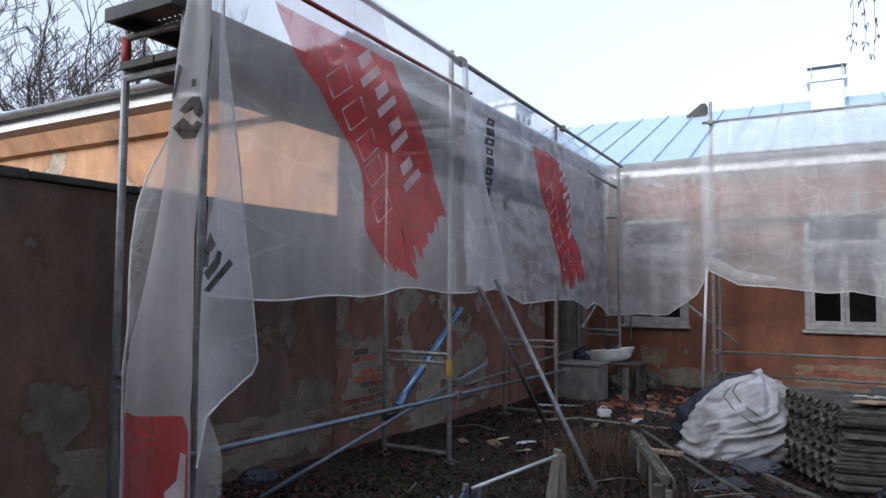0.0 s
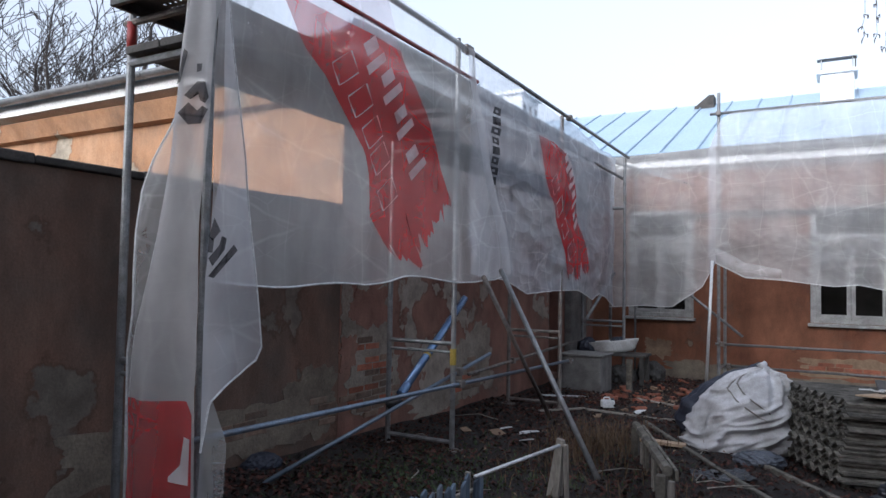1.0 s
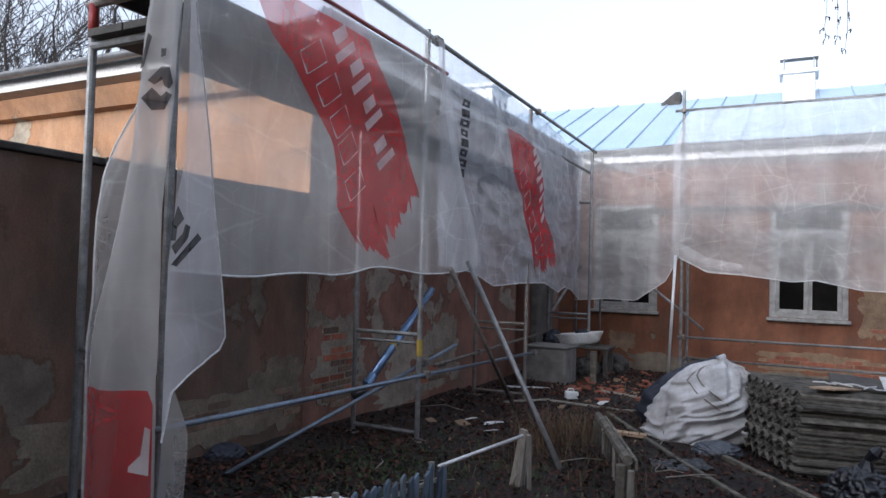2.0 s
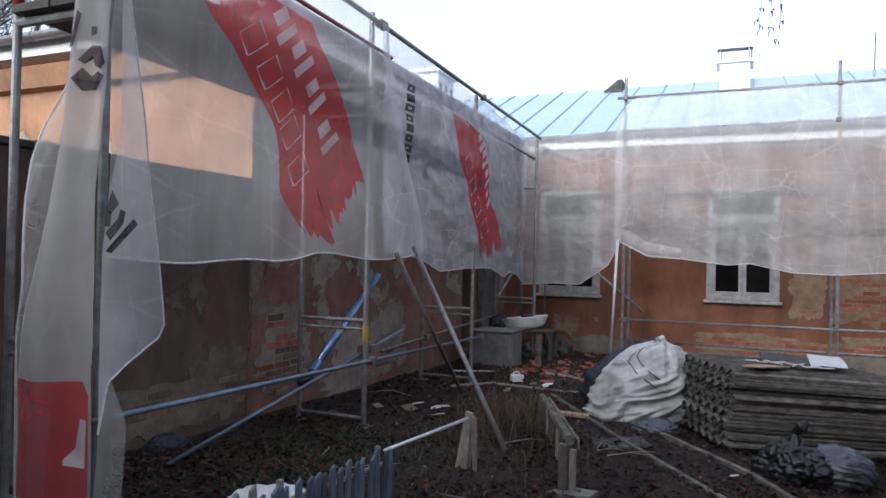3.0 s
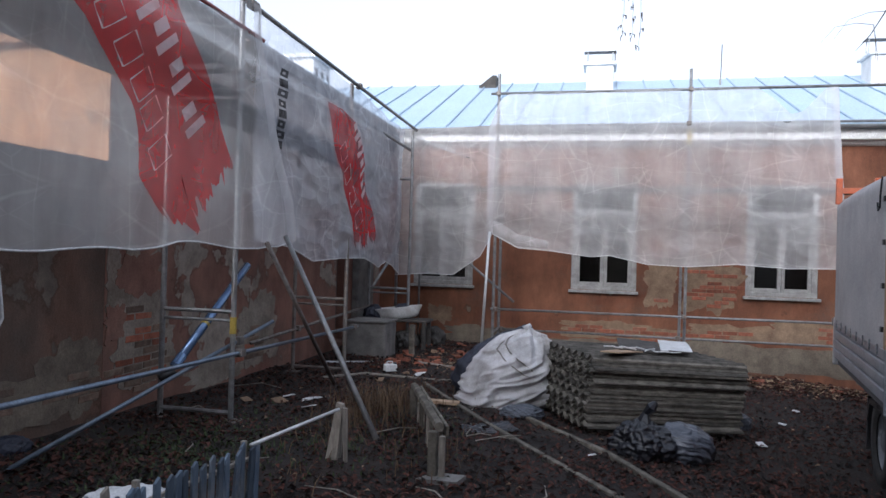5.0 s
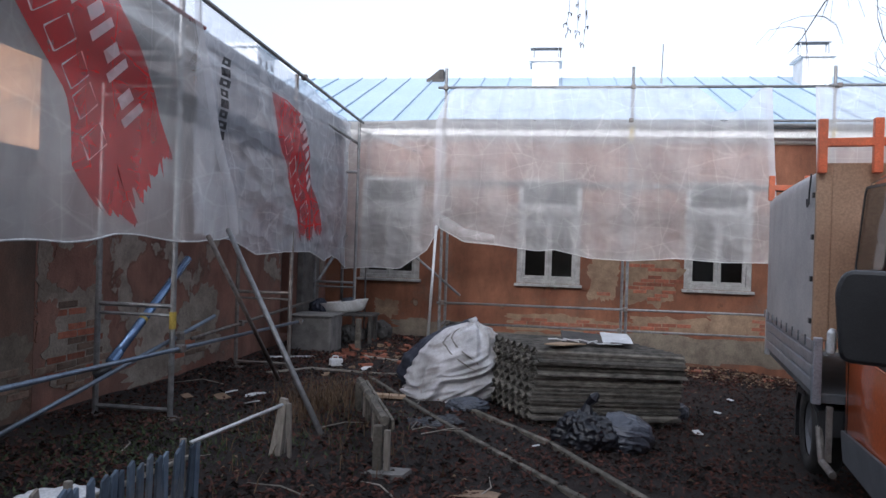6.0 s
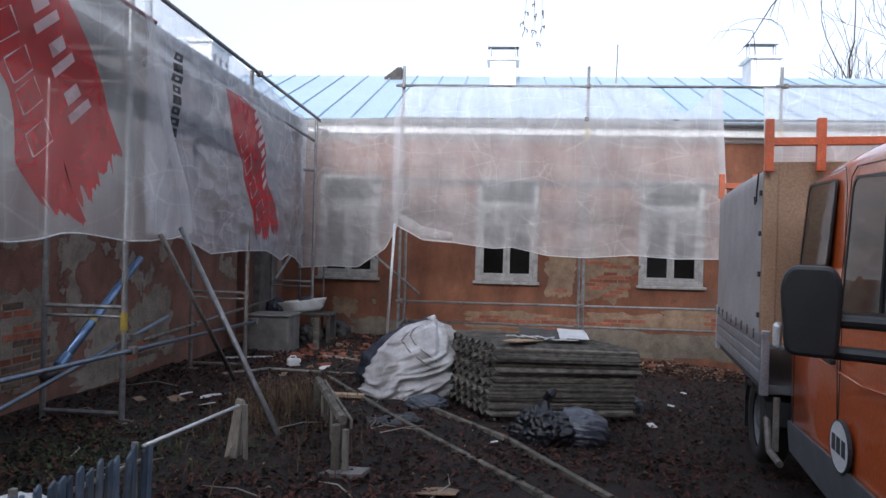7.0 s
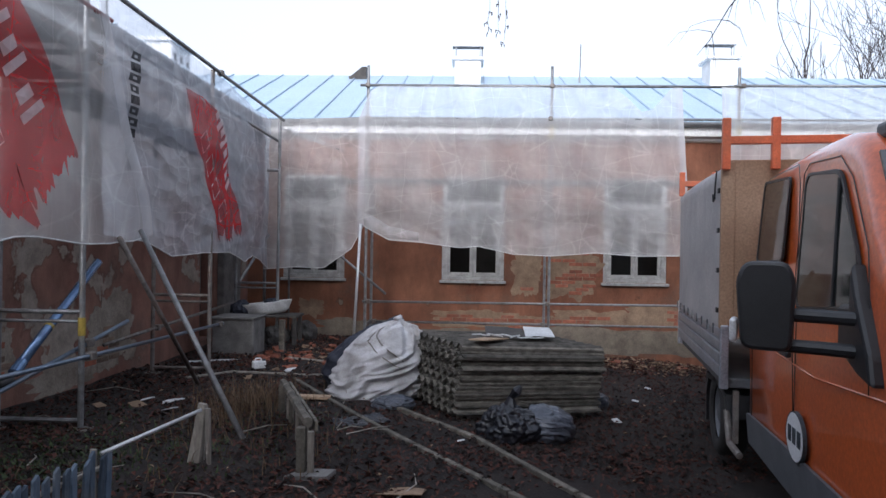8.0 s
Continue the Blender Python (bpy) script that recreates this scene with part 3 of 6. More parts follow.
def make_window(x0, number):
    """Tall painted casement window with a transom light."""
    y, x1 = WALL_Y, x0 + WIDE
    w = thing(f"window_{number}", "tall chalky white casement window with dark panes", "window", kind="structure")
    fr = box(x0, x0 + 0.09, y + 0.02, y + 0.13, SILL, HEAD, 0.006)
    box(x1 - 0.09, x1, y + 0.02, y + 0.13, SILL, HEAD, 0.006, fr)
    box(x0 + 0.09, x1 - 0.09, y + 0.02, y + 0.13, HEAD - 0.09, HEAD, 0.006, fr)
    box(x0 + 0.09, x1 - 0.09, y + 0.02, y + 0.13, SILL, SILL + 0.07, 0.006, fr)
    part("window_frame", fr, WINDOW_PAINT, w)
    part("transom", box(x0 + 0.09, x1 - 0.09, y + 0.0, y + 0.12, 2.80, 2.93, 0.012), WINDOW_PAINT, w)
    part("window_sill", box(x0 - 0.035, x1 + 0.035, y - 0.09, y + 0.018, SILL - 0.055, SILL - 0.004, 0.01), WINDOW_PAINT, w)
    mid = (x0 + x1) / 2
    for a, b, bar in ((x0 + 0.092, mid - 0.002, None), (mid + 0.002, x1 - 0.092, 2.43)):
        c = box(a, a + 0.06, y + 0.03, y + 0.085, SILL + 0.073, 2.797, 0.006)
        box(b - 0.06, b, y + 0.03, y + 0.085, SILL + 0.073, 2.797, 0.006, c)
        box(a + 0.06, b - 0.06, y + 0.03, y + 0.085, SILL + 0.073, SILL + 0.14, 0.006, c)
        box(a + 0.06, b - 0.06, y + 0.03, y + 0.085, 2.73, 2.797, 0.006, c)
        if bar:
            box(a + 0.06, b - 0.06, y + 0.035, y + 0.08, bar - 0.025, bar + 0.025, 0.004, c)
        cas = part("casement", c, WINDOW_PAINT, w)
        for z0, z1 in ((SILL + 0.14, bar - 0.025), (bar + 0.025, 2.73)) if bar else ((SILL + 0.14, 2.73),):
            p = part("pane", box(a + 0.06, b - 0.06, y + 0.055, y + 0.06, z0, z1), PANE, cas)
            p.visible_shadow = False
    p = part("pane", box(x0 + 0.09, x1 - 0.09, y + 0.06, y + 0.065, 2.93, HEAD - 0.09), PANE, w)
    p.visible_shadow = False
    return w


for i, x in enumerate(WINDOWS):
    make_window(x, i + 1)


def make_door():
    d = thing("door_1", "dark brown plank door standing in a recess", "door", kind="structure")
    for k in range(4):
        part("board", box(WALL_X - 0.24, WALL_X - 0.20, 9.73 + k * 0.135, 9.862 + k * 0.135, 0.62, 2.58, 0.005), DECK, d)
    part("door_handle", tube([(WALL_X - 0.2, 9.80, 1.6), (WALL_X - 0.14, 9.80, 1.6), (WALL_X - 0.14, 9.9, 1.6)], 0.009, 8), GALVANISED, d, "worn metal handle")
    bm = box(WALL_X + 0.003, WALL_X + 0.12, 10.42, 11.25, 0.3, 3.95, 0.02)
    tagged(part("pilaster", bm, CONCRETE), "grey rendered pilaster beside the dark door", "pilaster", kind="structure")


make_door()


def make_chimney(x0, x1, y0, y1, z0, z1, label, holes=True):
    c = thing("chimney", label, "chimney")
    part("shaft", box(x0, x1, y0, y1, z0, z1, 0.015), CHIMNEY_WHITE, c)
    part("cap", box(x0 - 0.07, x1 + 0.07, y0 - 0.07, y1 + 0.07, z1 + 0.001, z1 + 0.07, 0.015), CHIMNEY_WHITE, c)
    if holes:
        for k in range(3):
            yy = y0 + (k + 0.5) * (y1 - y0) / 3
            # flue holes are shallow blocks coloured as dark as a shaded opening
            part("flue_shade_block", box(x1 - 0.02, x1 + 0.004, yy - 0.05, yy + 0.05, z1 - 0.32, z1 - 0.18), INSIDE_SHADE, c)


make_chimney(-5.60, -4.90, 11.78, 12.62, 4.6, 5.79, "whitewashed chimney stack with flue holes on the side wing")
make_chimney(0.20, 0.80, 15.2, 15.8, 5.5, 6.40, "whitewashed chimney stack on the tin roof")
make_chimney(6.0, 6.6, 15.2, 15.8, 5.5, 6.45, "whitewashed chimney stack further along the roof")


def make_roof_bits():
    c = thing("chimney_cowl", "thin metal rain cover on rods above a chimney", "chimney cover")
    part("plate", box(0.14, 0.86, 15.38, 15.62, 6.77, 6.778), GUTTER, c)
    for x in (0.22, 0.78):
        for y in (15.42, 15.58):
            part("rod", tube([(x, y, 6.46), (x, y, 6.77)], 0.012, 6), GUTTER, c)
    part("side_plate", box(0.82, 0.84, 15.38, 15.62, 6.50, 6.77), DECK, c)
    c = thing("chimney_cowl", "thin metal rain cover on rods above a chimney", "chimney cover")
    part("plate", box(5.95, 6.65, 15.38, 15.62, 6.84, 6.848), GUTTER, c)
    for x in (6.02, 6.6):
        for y in (15.42, 15.58):
            part("rod", tube([(x, y, 6.51), (x, y, 6.84)], 0.012, 6), GUTTER, c)
    a = thing("aerial_mast", "thin metal aerial mast on the roof ridge", "aerial")
    part("mast", tube([(3.1, 15.5, 5.9), (3.12, 15.5, 6.86)], 0.010, 6), DECK, a)
    part("socket", tube([(3.1, 15.5, 5.9), (3.1, 15.5, 6.1)], 0.025, 8), GUTTER, a)
    v = thing("roof_hatch", "dark open roof hatch lid on the tin roof", "roof hatch")
    part("lid", prism([(-2.35, 6.18), (-1.95, 6.2), (-1.95, 6.42), (-2.05, 6.42)], "y", 15.9, 16.3), DECK, v)
    part("kerb", box(-2.35, -1.93, 15.8, 16.25, 5.95, 6.175, 0.01), DECK, v)


make_roof_bits()


# ---- scaffolding ----
OUT_X, IN_X = -2.42, -3.09
OUT_Y, IN_Y = 10.50, 11.18
LEFT_BAYS = (1.87, 4.62, 7.28, 10.14)
BACK_BAYS = (-1.08, 1.89, 4.86, 7.83)


def foot(x, y):
    return ground_z(x, y)


def make_frame(a, b, top, name="scaffold_bay", label="grey galvanised scaffold frame with two legs and cross bars", deck=3.33, group="scaffold frames", bars=(0.12, 1.0), mat=GALVANISED, in_top=None):
    """An upright frame: two legs at a and b (plan points), feet, cross bars and a top transom."""
    f = thing(name, label, "scaffold frame", group)
    for (x, y), t in ((a, top), (b, in_top or deck + 0.28)):
        z0 = foot(x, y) - 0.01
        part("leg", tube([(x, y, z0 + 0.03), (x, y, t)], 0.024, 10), mat, f)
        part("base_plate", box(x - 0.07, x + 0.07, y - 0.07, y + 0.07, z0, z0 + 0.02, 0.004), DULL_TUBE, f)
    base = max(foot(*a), foot(*b))
    for h in bars:
        z = base + h
        part("cross_bar", tube([(*a, z), (*b, z)], 0.019, 8), mat, f)
    if len(bars) > 1:
        part("cross_bar", tube([(*a, base + bars[1] - 0.075), (*b, base + bars[1] - 0.075)], 0.014, 8), mat, f)
    part("transom", tube([(*a, deck - 0.06), (*b, deck - 0.06)], 0.026, 8), mat, f)
    return f


for y in LEFT_BAYS:
    make_frame((OUT_X, y), (IN_X, y), 4.24 if y < 5 else 4.12, deck=3.39 if y < 2 else 3.33, group="scaffold frames on the side wing", bars=(0.07, 0.92), mat=DULL_TUBE if 7 < y < 8 else GALVANISED)
for x in BACK_BAYS:
    make_frame((x, OUT_Y), (x, IN_Y), 5.03, group="scaffold frames on the house front", bars=(0.35,), deck=3.14, in_top=3.2)


def make_tube(name, a, b, r, mat, label, category="scaffold tube", clamp=None, group=""):
    t = thing(name, label, category, group)
    part("pipe", tube([a, b], r, 12), mat, t, smooth=True)
    for k in clamp or ():
        p = Vector(a).lerp(Vector(b), k)
        part("coupler", box(p.x - 0.035, p.x + 0.035, p.y - 0.04, p.y + 0.04, p.z - 0.035, p.z + 0.035, 0.012), DULL_TUBE, t)
    return t


X = OUT_X + 0.045
make_tube("guard_rail", (X, 1.6, 4.20), (X, 4.75, 4.16), 0.022, GALVANISED, "galvanised guard rail tube along the side scaffold", clamp=(0.98,))
make_tube("guard_rail", (X - 0.01, 4.65, 4.17), (X, 10.2, 4.07), 0.022, GALVANISED, "galvanised guard rail tube along the side scaffold", clamp=(0.02, 0.5))
make_tube("guard_rail", (OUT_X + 0.115, 1.95, 3.90), (OUT_X + 0.055, 4.90, 3.915), 0.017, RED_PAINT, "red painted guard rail tube above the scaffold deck")
make_tube("guard_rail", (OUT_X - 0.04, 4.68, 3.86), (OUT_X - 0.04, 10.2, 3.74), 0.022, GALVANISED, "galvanised lower guard rail above the scaffold deck", clamp=(0.02, 0.5))
Y = OUT_Y - 0.045
make_tube("guard_rail", (-2.75, Y, 4.10), (-1.0, Y, 4.17), 0.022, GALVANISED, "galvanised tube closing the scaffold corner", clamp=(0.0, 0.96))
make_tube("guard_rail", (-1.2, Y, 4.70), (4.95, Y, 4.71), 0.022, GALVANISED, "long galvanised top rail of the front scaffold", clamp=(0.02, 0.502, 0.985))
make_tube("guard_rail", (4.75, Y - 0.03, 4.72), (9.5, Y, 4.75), 0.022, GALVANISED, "long galvanised top rail of the front scaffold", clamp=(0.03,))
make_tube("guard_rail", (-1.1, Y, 4.17), (7.9, Y, 4.20), 0.020, GALVANISED, "galvanised middle rail of the front scaffold", clamp=(0.0, 0.33, 0.66))
make_tube("ledger_tube", (-1.12, Y, 1.20), (7.8, Y, 1.235), 0.0185, GALVANISED, "galvanised ledger tube low on the front scaffold", clamp=(0.01, 0.335, 0.66))
make_tube("ledger_tube", (-1.12, IN_Y, 0.80), (7.8, IN_Y, 0.80), 0.0185, GALVANISED, "galvanised ledger tube low near the wall", clamp=(0.01, 0.335, 0.66))
make_tube("ledger_tube", (X, 1.75, 1.26), (X, 7.6, 1.13), 0.0175, COOL_TUBE, "bluish galvanised ledger tube across the side scaffold", clamp=(0.5, 0.98))
make_tube("ledger_tube", (IN_X, 6.2, 1.05), (IN_X, 10.2, 1.18), 0.02, DULL_TUBE, "dull ledger tube near the side wall", clamp=(0.3,))
make_tube("brace_tube", (-2.93, 2.87, foot(-2.93, 2.87) + 0.01), (X + 0.05, 5.16, 1.42), 0.0175, COOL_TUBE, "bluish brace tube sloping up from the ground", clamp=(0.82,))
make_tube("brace_tube", (-2.0, 10.72, 2.3), (-0.75, 10.55, 1.32), 0.02, GALVANISED, "thin diagonal brace tube at the scaffold corner")
make_tube("brace_tube", (-2.62, 10.3, 2.25), (-2.75, 9.3, 1.55), 0.024, GALVANISED, "short galvanised brace below the net corner")
make_tube("brace_tube", (-2.74, Y, 4.08), (-1.45, Y, 3.62), 0.02, GALVANISED, "thin diagonal tube behind the netting")
make_tube("corner_post", (-2.72, 10.44, foot(-2.72, 10.44) - 0.005), (-2.72, 10.44, 4.14), 0.024, GALVANISED, "galvanised post at the inner scaffold corner", "scaffold post")
make_tube("corner_post", (-2.34, 10.52, foot(-2.34, 10.52) - 0.005), (-2.34, 10.52, 4.0), 0.015, GALVANISED, "thin galvanised post behind the corner netting", "scaffold post")
make_tube("white_pole", (-1.24, 10.36, foot(-1.24, 10.36) - 0.005), (-1.15, 10.36, 2.45), 0.022, PALE_TUBE, "slim whitish pole propping up the netting", "prop pole")
make_tube("prop_pole", (-1.07, 4.47, foot(-1.07, 4.47) - 0.005), (-2.30, 5.32, 2.20), 0.0225, GALVANISED, "long bright galvanised prop leaning on the scaffold", "prop pole")
make_tube("prop_pole", (-2.31, 6.71, foot(-2.31, 6.71) - 0.005), (-2.30, 4.95, 2.13), 0.0225, DULL_TUBE, "long dark steel prop leaning on the scaffold", "prop pole")
p = make_tube("drain_pipe", (-2.84, 4.44, 1.09), (-2.84, 5.61, 1.91), 0.037, BLUE_TUBE, "shiny blue-grey drainpipe leaning across the scaffold frame", "drainpipe")
part("socket", tube([(-2.84, 4.44, 1.09), (-2.84, 4.54, 1.16)], 0.043, 12), BLUE_TUBE, p)
part("strap", tube([(-2.84, 4.86, 1.385), (-2.84, 4.885, 1.402)], 0.040, 12), YELLOW_TAPE, p, "yellow strap")
make_tube("drain_stub", (-2.92, 4.35, 0.99), (-2.84, 4.44, 1.05), 0.04, BLACK_PLASTIC, "short black pipe end under the drainpipe", "pipe")
t = thing("tape_binding", "yellow tape wound round a scaffold leg", "tape")
part("winding", tube([(OUT_X, 4.62, 1.36), (OUT_X, 4.62, 1.50)], 0.029, 10), YELLOW_TAPE, t)
for x in (1.89, 4.86):
    t = thing("tape_binding", "yellow tape wound round a scaffold leg", "tape")
    part("winding", tube([(x, OUT_Y, 3.85), (x, OUT_Y, 4.10)], 0.029, 10), YELLOW_TAPE, t)


def make_deck(x0, x1, y0, y1, z, n, along, mat, label):
    d = thing("scaffold_deck", label, "scaffold deck")
    for k in range(n):
        if along == "y":
            w = (x1 - x0) / n
            part("plank", box(x0 + k * w + 0.006, x0 + (k + 1) * w - 0.006, y0, y1, z, z + 0.045, 0.004), mat, d)
        else:
            w = (y1 - y0) / n
            part("plank", box(x0, x1, y0 + k * w + 0.006, y0 + (k + 1) * w - 0.006, z, z + 0.045, 0.004), mat, d)
    return d


make_deck(IN_X + 0.04, OUT_X - 0.04, 1.80, 4.61, 3.36, 2, "y", DECK, "dark scaffold planks on the side scaffold")
make_deck(IN_X - 0.02, OUT_X - 0.04, 4.63, 7.27, 3.30, 2, "y", DECK, "dark scaffold planks on the side scaffold")
make_deck(IN_X - 0.02, OUT_X - 0.22, 7.29, 10.0, 3.27, 2, "y", DECK, "dark scaffold planks on the side scaffold")
for a, b in zip(BACK_BAYS, BACK_BAYS[1:]):
    make_deck(a + 0.01, b - 0.01, OUT_Y + 0.04, IN_Y + 0.02, 3.17, 2, "x", DECK, "dark scaffold planks on the front scaffold")
make_deck(-2.30, -1.10, OUT_Y + 0.04, IN_Y + 0.02, 3.15, 2, "x", DECK, "dark scaffold planks at the corner")


def make_steel_deck():
    """A perforated steel platform resting on the top of the nearest bay."""
    d = thing("steel_platform", "perforated dark steel platform on top of the scaffold", "platform")
    z, x0, x1, y0, y1 = 3.66, IN_X + 0.05, OUT_X - 0.06, 1.72, 4.66
    bm = bmesh.new()
    nx, ny = 25, 110
    sx, sy = (x1 - x0) / nx, (y1 - y0) / ny
    for i in range(nx):
        for j in range(ny):
            a, b, c, e = x0 + i * sx, x0 + (i + 1) * sx, y0 + j * sy, y0 + (j + 1) * sy
            if 6 < i < nx - 1 and 6 < j < 30 and i % 2 and j % 2:
                m = 0.28
                o = [bm.verts.new(q) for q in ((a, c, z), (b, c, z), (b, e, z), (a, e, z))]
                h = [bm.verts.new(q) for q in ((a + m * sx, c + m * sy, z), (b - m * sx, c + m * sy, z), (b - m * sx, e - m * sy, z), (a + m * sx, e - m * sy, z))]
                for k in range(4):
                    bm.faces.new((o[k], o[(k + 1) % 4], h[(k + 1) % 4], h[k]))
            else:
                bm.faces.new([bm.verts.new(q) for q in ((a, c, z), (b, c, z), (b, e, z), (a, e, z))])
    bmesh.ops.remove_doubles(bm, verts=bm.verts[:], dist=0.0005)
    part("perforated_plate", bm, STEEL_DECK, d)
    for x in (x0, x1 - 0.03):
        part("side_rail", box(x, x + 0.03, y0, y1, z - 0.06, z - 0.002, 0.005), STEEL_DECK, d)
    part("end_rail", box(x0, x1, y0 - 0.032, y0 - 0.002, z - 0.06, z + 0.02, 0.005), STEEL_DECK, d)
    for y in (1.87, 4.60):
        part("bearer", tube([(IN_X - 0.05, y, z - 0.085), (OUT_X + 0.02, y, z - 0.085)], 0.022, 8), DULL_TUBE, d)


make_steel_deck()
make_tube("red_sleeve", (IN_X, 1.87, 3.40), (IN_X, 1.87, 3.575), 0.029, RED_PAINT, "red painted sleeve on a scaffold leg", "scaffold sleeve")


# ---- netting ----
def left_top(y):
    return between(((1.6, 4.20), (4.7, 4.20), (6.1, 4.12), (7.42, 4.10), (9.0, 4.03), (10.4, 4.12)), y)


def left_net(y, z, base=OUT_X + 0.075):
    """The hanging net along the side scaffold, bellied and creased."""
    drop = max(0.0, 4.2 - z)
    x = base + 0.035 * wobble(y * 1.1, z * 0.35, 1) + 0.018 * wobble(y * 3.3, z * 0.9, 5) * min(1, drop * 2)
    x += 0.012 * math.sin(5.5 * z + 1.6 * math.sin(1.7 * y)) * min(1, drop)
    return x


BOTTOM_A = ((1.87, 2.06), (2.5, 2.05), (3.2, 2.06), (3.72, 2.115), (4.3, 2.10), (4.9, 2.07), (5.3, 2.11), (5.65, 2.19))
BOTTOM_B = ((4.9, 2.16), (5.6, 2.10), (6.2, 1.96), (7.0, 1.99), (7.9, 1.99), (8.5, 1.86), (9.2, 1.93), (9.9, 1.80), (10.4, 1.72))


def edge_a(z):
    return between(((2.0, 5.68), (2.6, 5.42), (3.3, 5.05), (3.9, 4.80), (4.3, 4.76)), z)


def net_a(u, v):
    y0 = 1.84
    yb = y0 + u * (5.66 - y0)
    z = between(BOTTOM_A, yb) * (1 - v) + left_top(yb) * v
    z -= 0.012 * math.sin(yb * 6.0) * (1 - v) ** 3
    y = y0 + u * (edge_a(z) - y0)
    return (left_net(y, z) + 0.05 * max(0, u - 0.9) * 10 * (0.5 - abs(v - 0.4)), y, z)


def net_b(u, v):
    y = 4.86 + u * (10.44 - 4.86)
    z = between(BOTTOM_B, y) * (1 - v) + (left_top(y) - 0.01) * v
    x = left_net(y, z, OUT_X + 0.035) + 0.03 * math.sin(y * 2.1) * math.sin(math.pi * v) + 0.03 * wobble(y * 1.7, z * 2.6, 14) + 0.03 * abs(wobble(y * 3, z * 4, 2))
    x += between(((4.8, 0.0), (8.5, -0.03), (10.44, -0.28)), y)
    return (x, y, z)


def hem_line(fn, n, v=0.0):
    return [fn(i / n, v) for i in range(n + 1)]


NET_A = thing("scaffold_net", "white see-through scaffold netting with a wide red print", "scaffold netting", "scaffold nets")
part("netting", sheet(net_a, 90, 50), NET_SIDE, NET_A, smooth=True)
part("hem", tube(hem_line(net_a, 90), 0.0065, 6), HEM, NET_A, "white stitched hem")
part("edge_fold", sheet(lambda u, v: tuple(Vector(net_a(0.955 + 0.045 * u, v)) + Vector((0.012 + 0.03 * math.sin(math.pi * u), 0, 0))), 6, 50), NET_THICK, NET_A, "doubled white edge", smooth=True)
part("edge_hem", tube([net_a(1.0, j / 40) for j in range(41)], 0.005, 6), HEM, NET_A)
NET_B = thing("scaffold_net", "white crumpled scaffold netting with a narrow red print", "scaffold netting", "scaffold nets")
part("netting", sheet(net_b, 160, 70), NET_CORNER, NET_B, smooth=True)
part("hem", tube(hem_line(net_b, 90), 0.006, 6), HEM, NET_B, "white stitched hem")


def print_on(fn_x, outline_left, outline_right, z_top, z_low, bottoms, material, parent, name, label, lift):
    """A printed band on a net: between two slanting edges y(z), ending in torn strips below."""
    bm = bmesh.new()
    n, rows = 64, 26
    m = len(bottoms) - 1
    saw = random.Random(m)
    cuts = sorted(saw.uniform(0.03, 0.97) for _ in range(m + 4)) + [1.01]
    columns, tooth, since = [], 0, 0.0
    for i in range(n + 1):
        u = i / n
        if u > cuts[tooth]:
            since, tooth = cuts[tooth], tooth + 1
        k = min(int(u * m), m - 1)
        low = bottoms[k] + (bottoms[k + 1] - bottoms[k]) * (u * m - k)
        low += (0.09 if tooth % 3 else 0.02) * (tooth % 2) + 0.55 * (u - since) * (0.6 if tooth % 2 else -0.5) + 0.014 * saw.uniform(-1, 1)
        col = []
        for j in range(rows + 1):
            z = z_top + (low - z_top) * j / rows
            a, b = between(outline_left, z), between(outline_right, z)
            b = max(b, a + 0.012)
            y = a + (b - a) * u + (0.008 * wobble(z * 9, u * 3, 4) if u in (0.0, 1.0) else 0)
            col.append(bm.verts.new((fn_x(y, z) + lift, y, z)))
        columns.append(col)
    for p, q in zip(columns, columns[1:]):
        for j in range(rows):
            bm.faces.new((p[j], q[j], q[j + 1], p[j + 1]))
    return part(name, bm, material, parent, label, smooth=True)


def glyph_bar(fn_x, centre, along, size, material, parent, lift, rim=0.0):
    """A plain bar of a letter's size on the net, filled, or with a rim that wide."""
    c, d = Vector(centre), Vector(along).normalized()
    e = Vector((-d.y, d.x))
    bm = bmesh.new()

    def at(a, b):
        q = c + d * a * size[0] + e * b * size[1]
        return bm.verts.new((fn_x(q.x, q.y) + lift, q.x, q.y))

    if rim:
        r = 0.5 - rim
        o, h = [(-0.5, -0.42), (0.42, -0.5), (0.5, 0.40), (-0.38, 0.5)], [(-r, -r), (r, -r), (r, r), (-r, r)]
        ov, hv = [at(*q) for q in o], [at(*q) for q in h]
        for k in range(4):
            bm.faces.new((ov[k], ov[(k + 1) % 4], hv[(k + 1) % 4], hv[k]))
    else:
        for k in range(6):
            bm.faces.new((at(-0.5 + k / 6, -0.5), at(-0.5 + (k + 1) / 6, -0.5), at(-0.5 + (k + 1) / 6, 0.5), at(-0.5 + k / 6, 0.5)))
    return part("print_bar", bm, material, parent)


fx_a = lambda y, z: left_net(y, z)
RED_L = ((2.2, 3.60), (2.36, 3.39), (2.54, 3.21), (2.74, 3.19), (2.96, 3.13), (3.24, 2.87), (3.40, 2.72), (3.54, 2.50), (3.74, 2.32), (4.16, 2.05))
RED_R = ((2.2, 4.55), (2.67, 4.42), (2.79, 4.40), (3.01, 4.22), (3.20, 4.10), (3.42, 3.95), (3.59, 3.80), (3.73, 3.61), (4.04, 3.44), (4.16, 3.38))
print_on(fx_a, RED_L, RED_R, 3.80, 2.3, (2.30, 2.22, 2.27, 2.22, 2.36, 2.36, 2.50, 2.44, 2.62, 2.60), NET_RED, NET_A, "red_print", "red painted-stroke print with torn lower edge", 0.006)
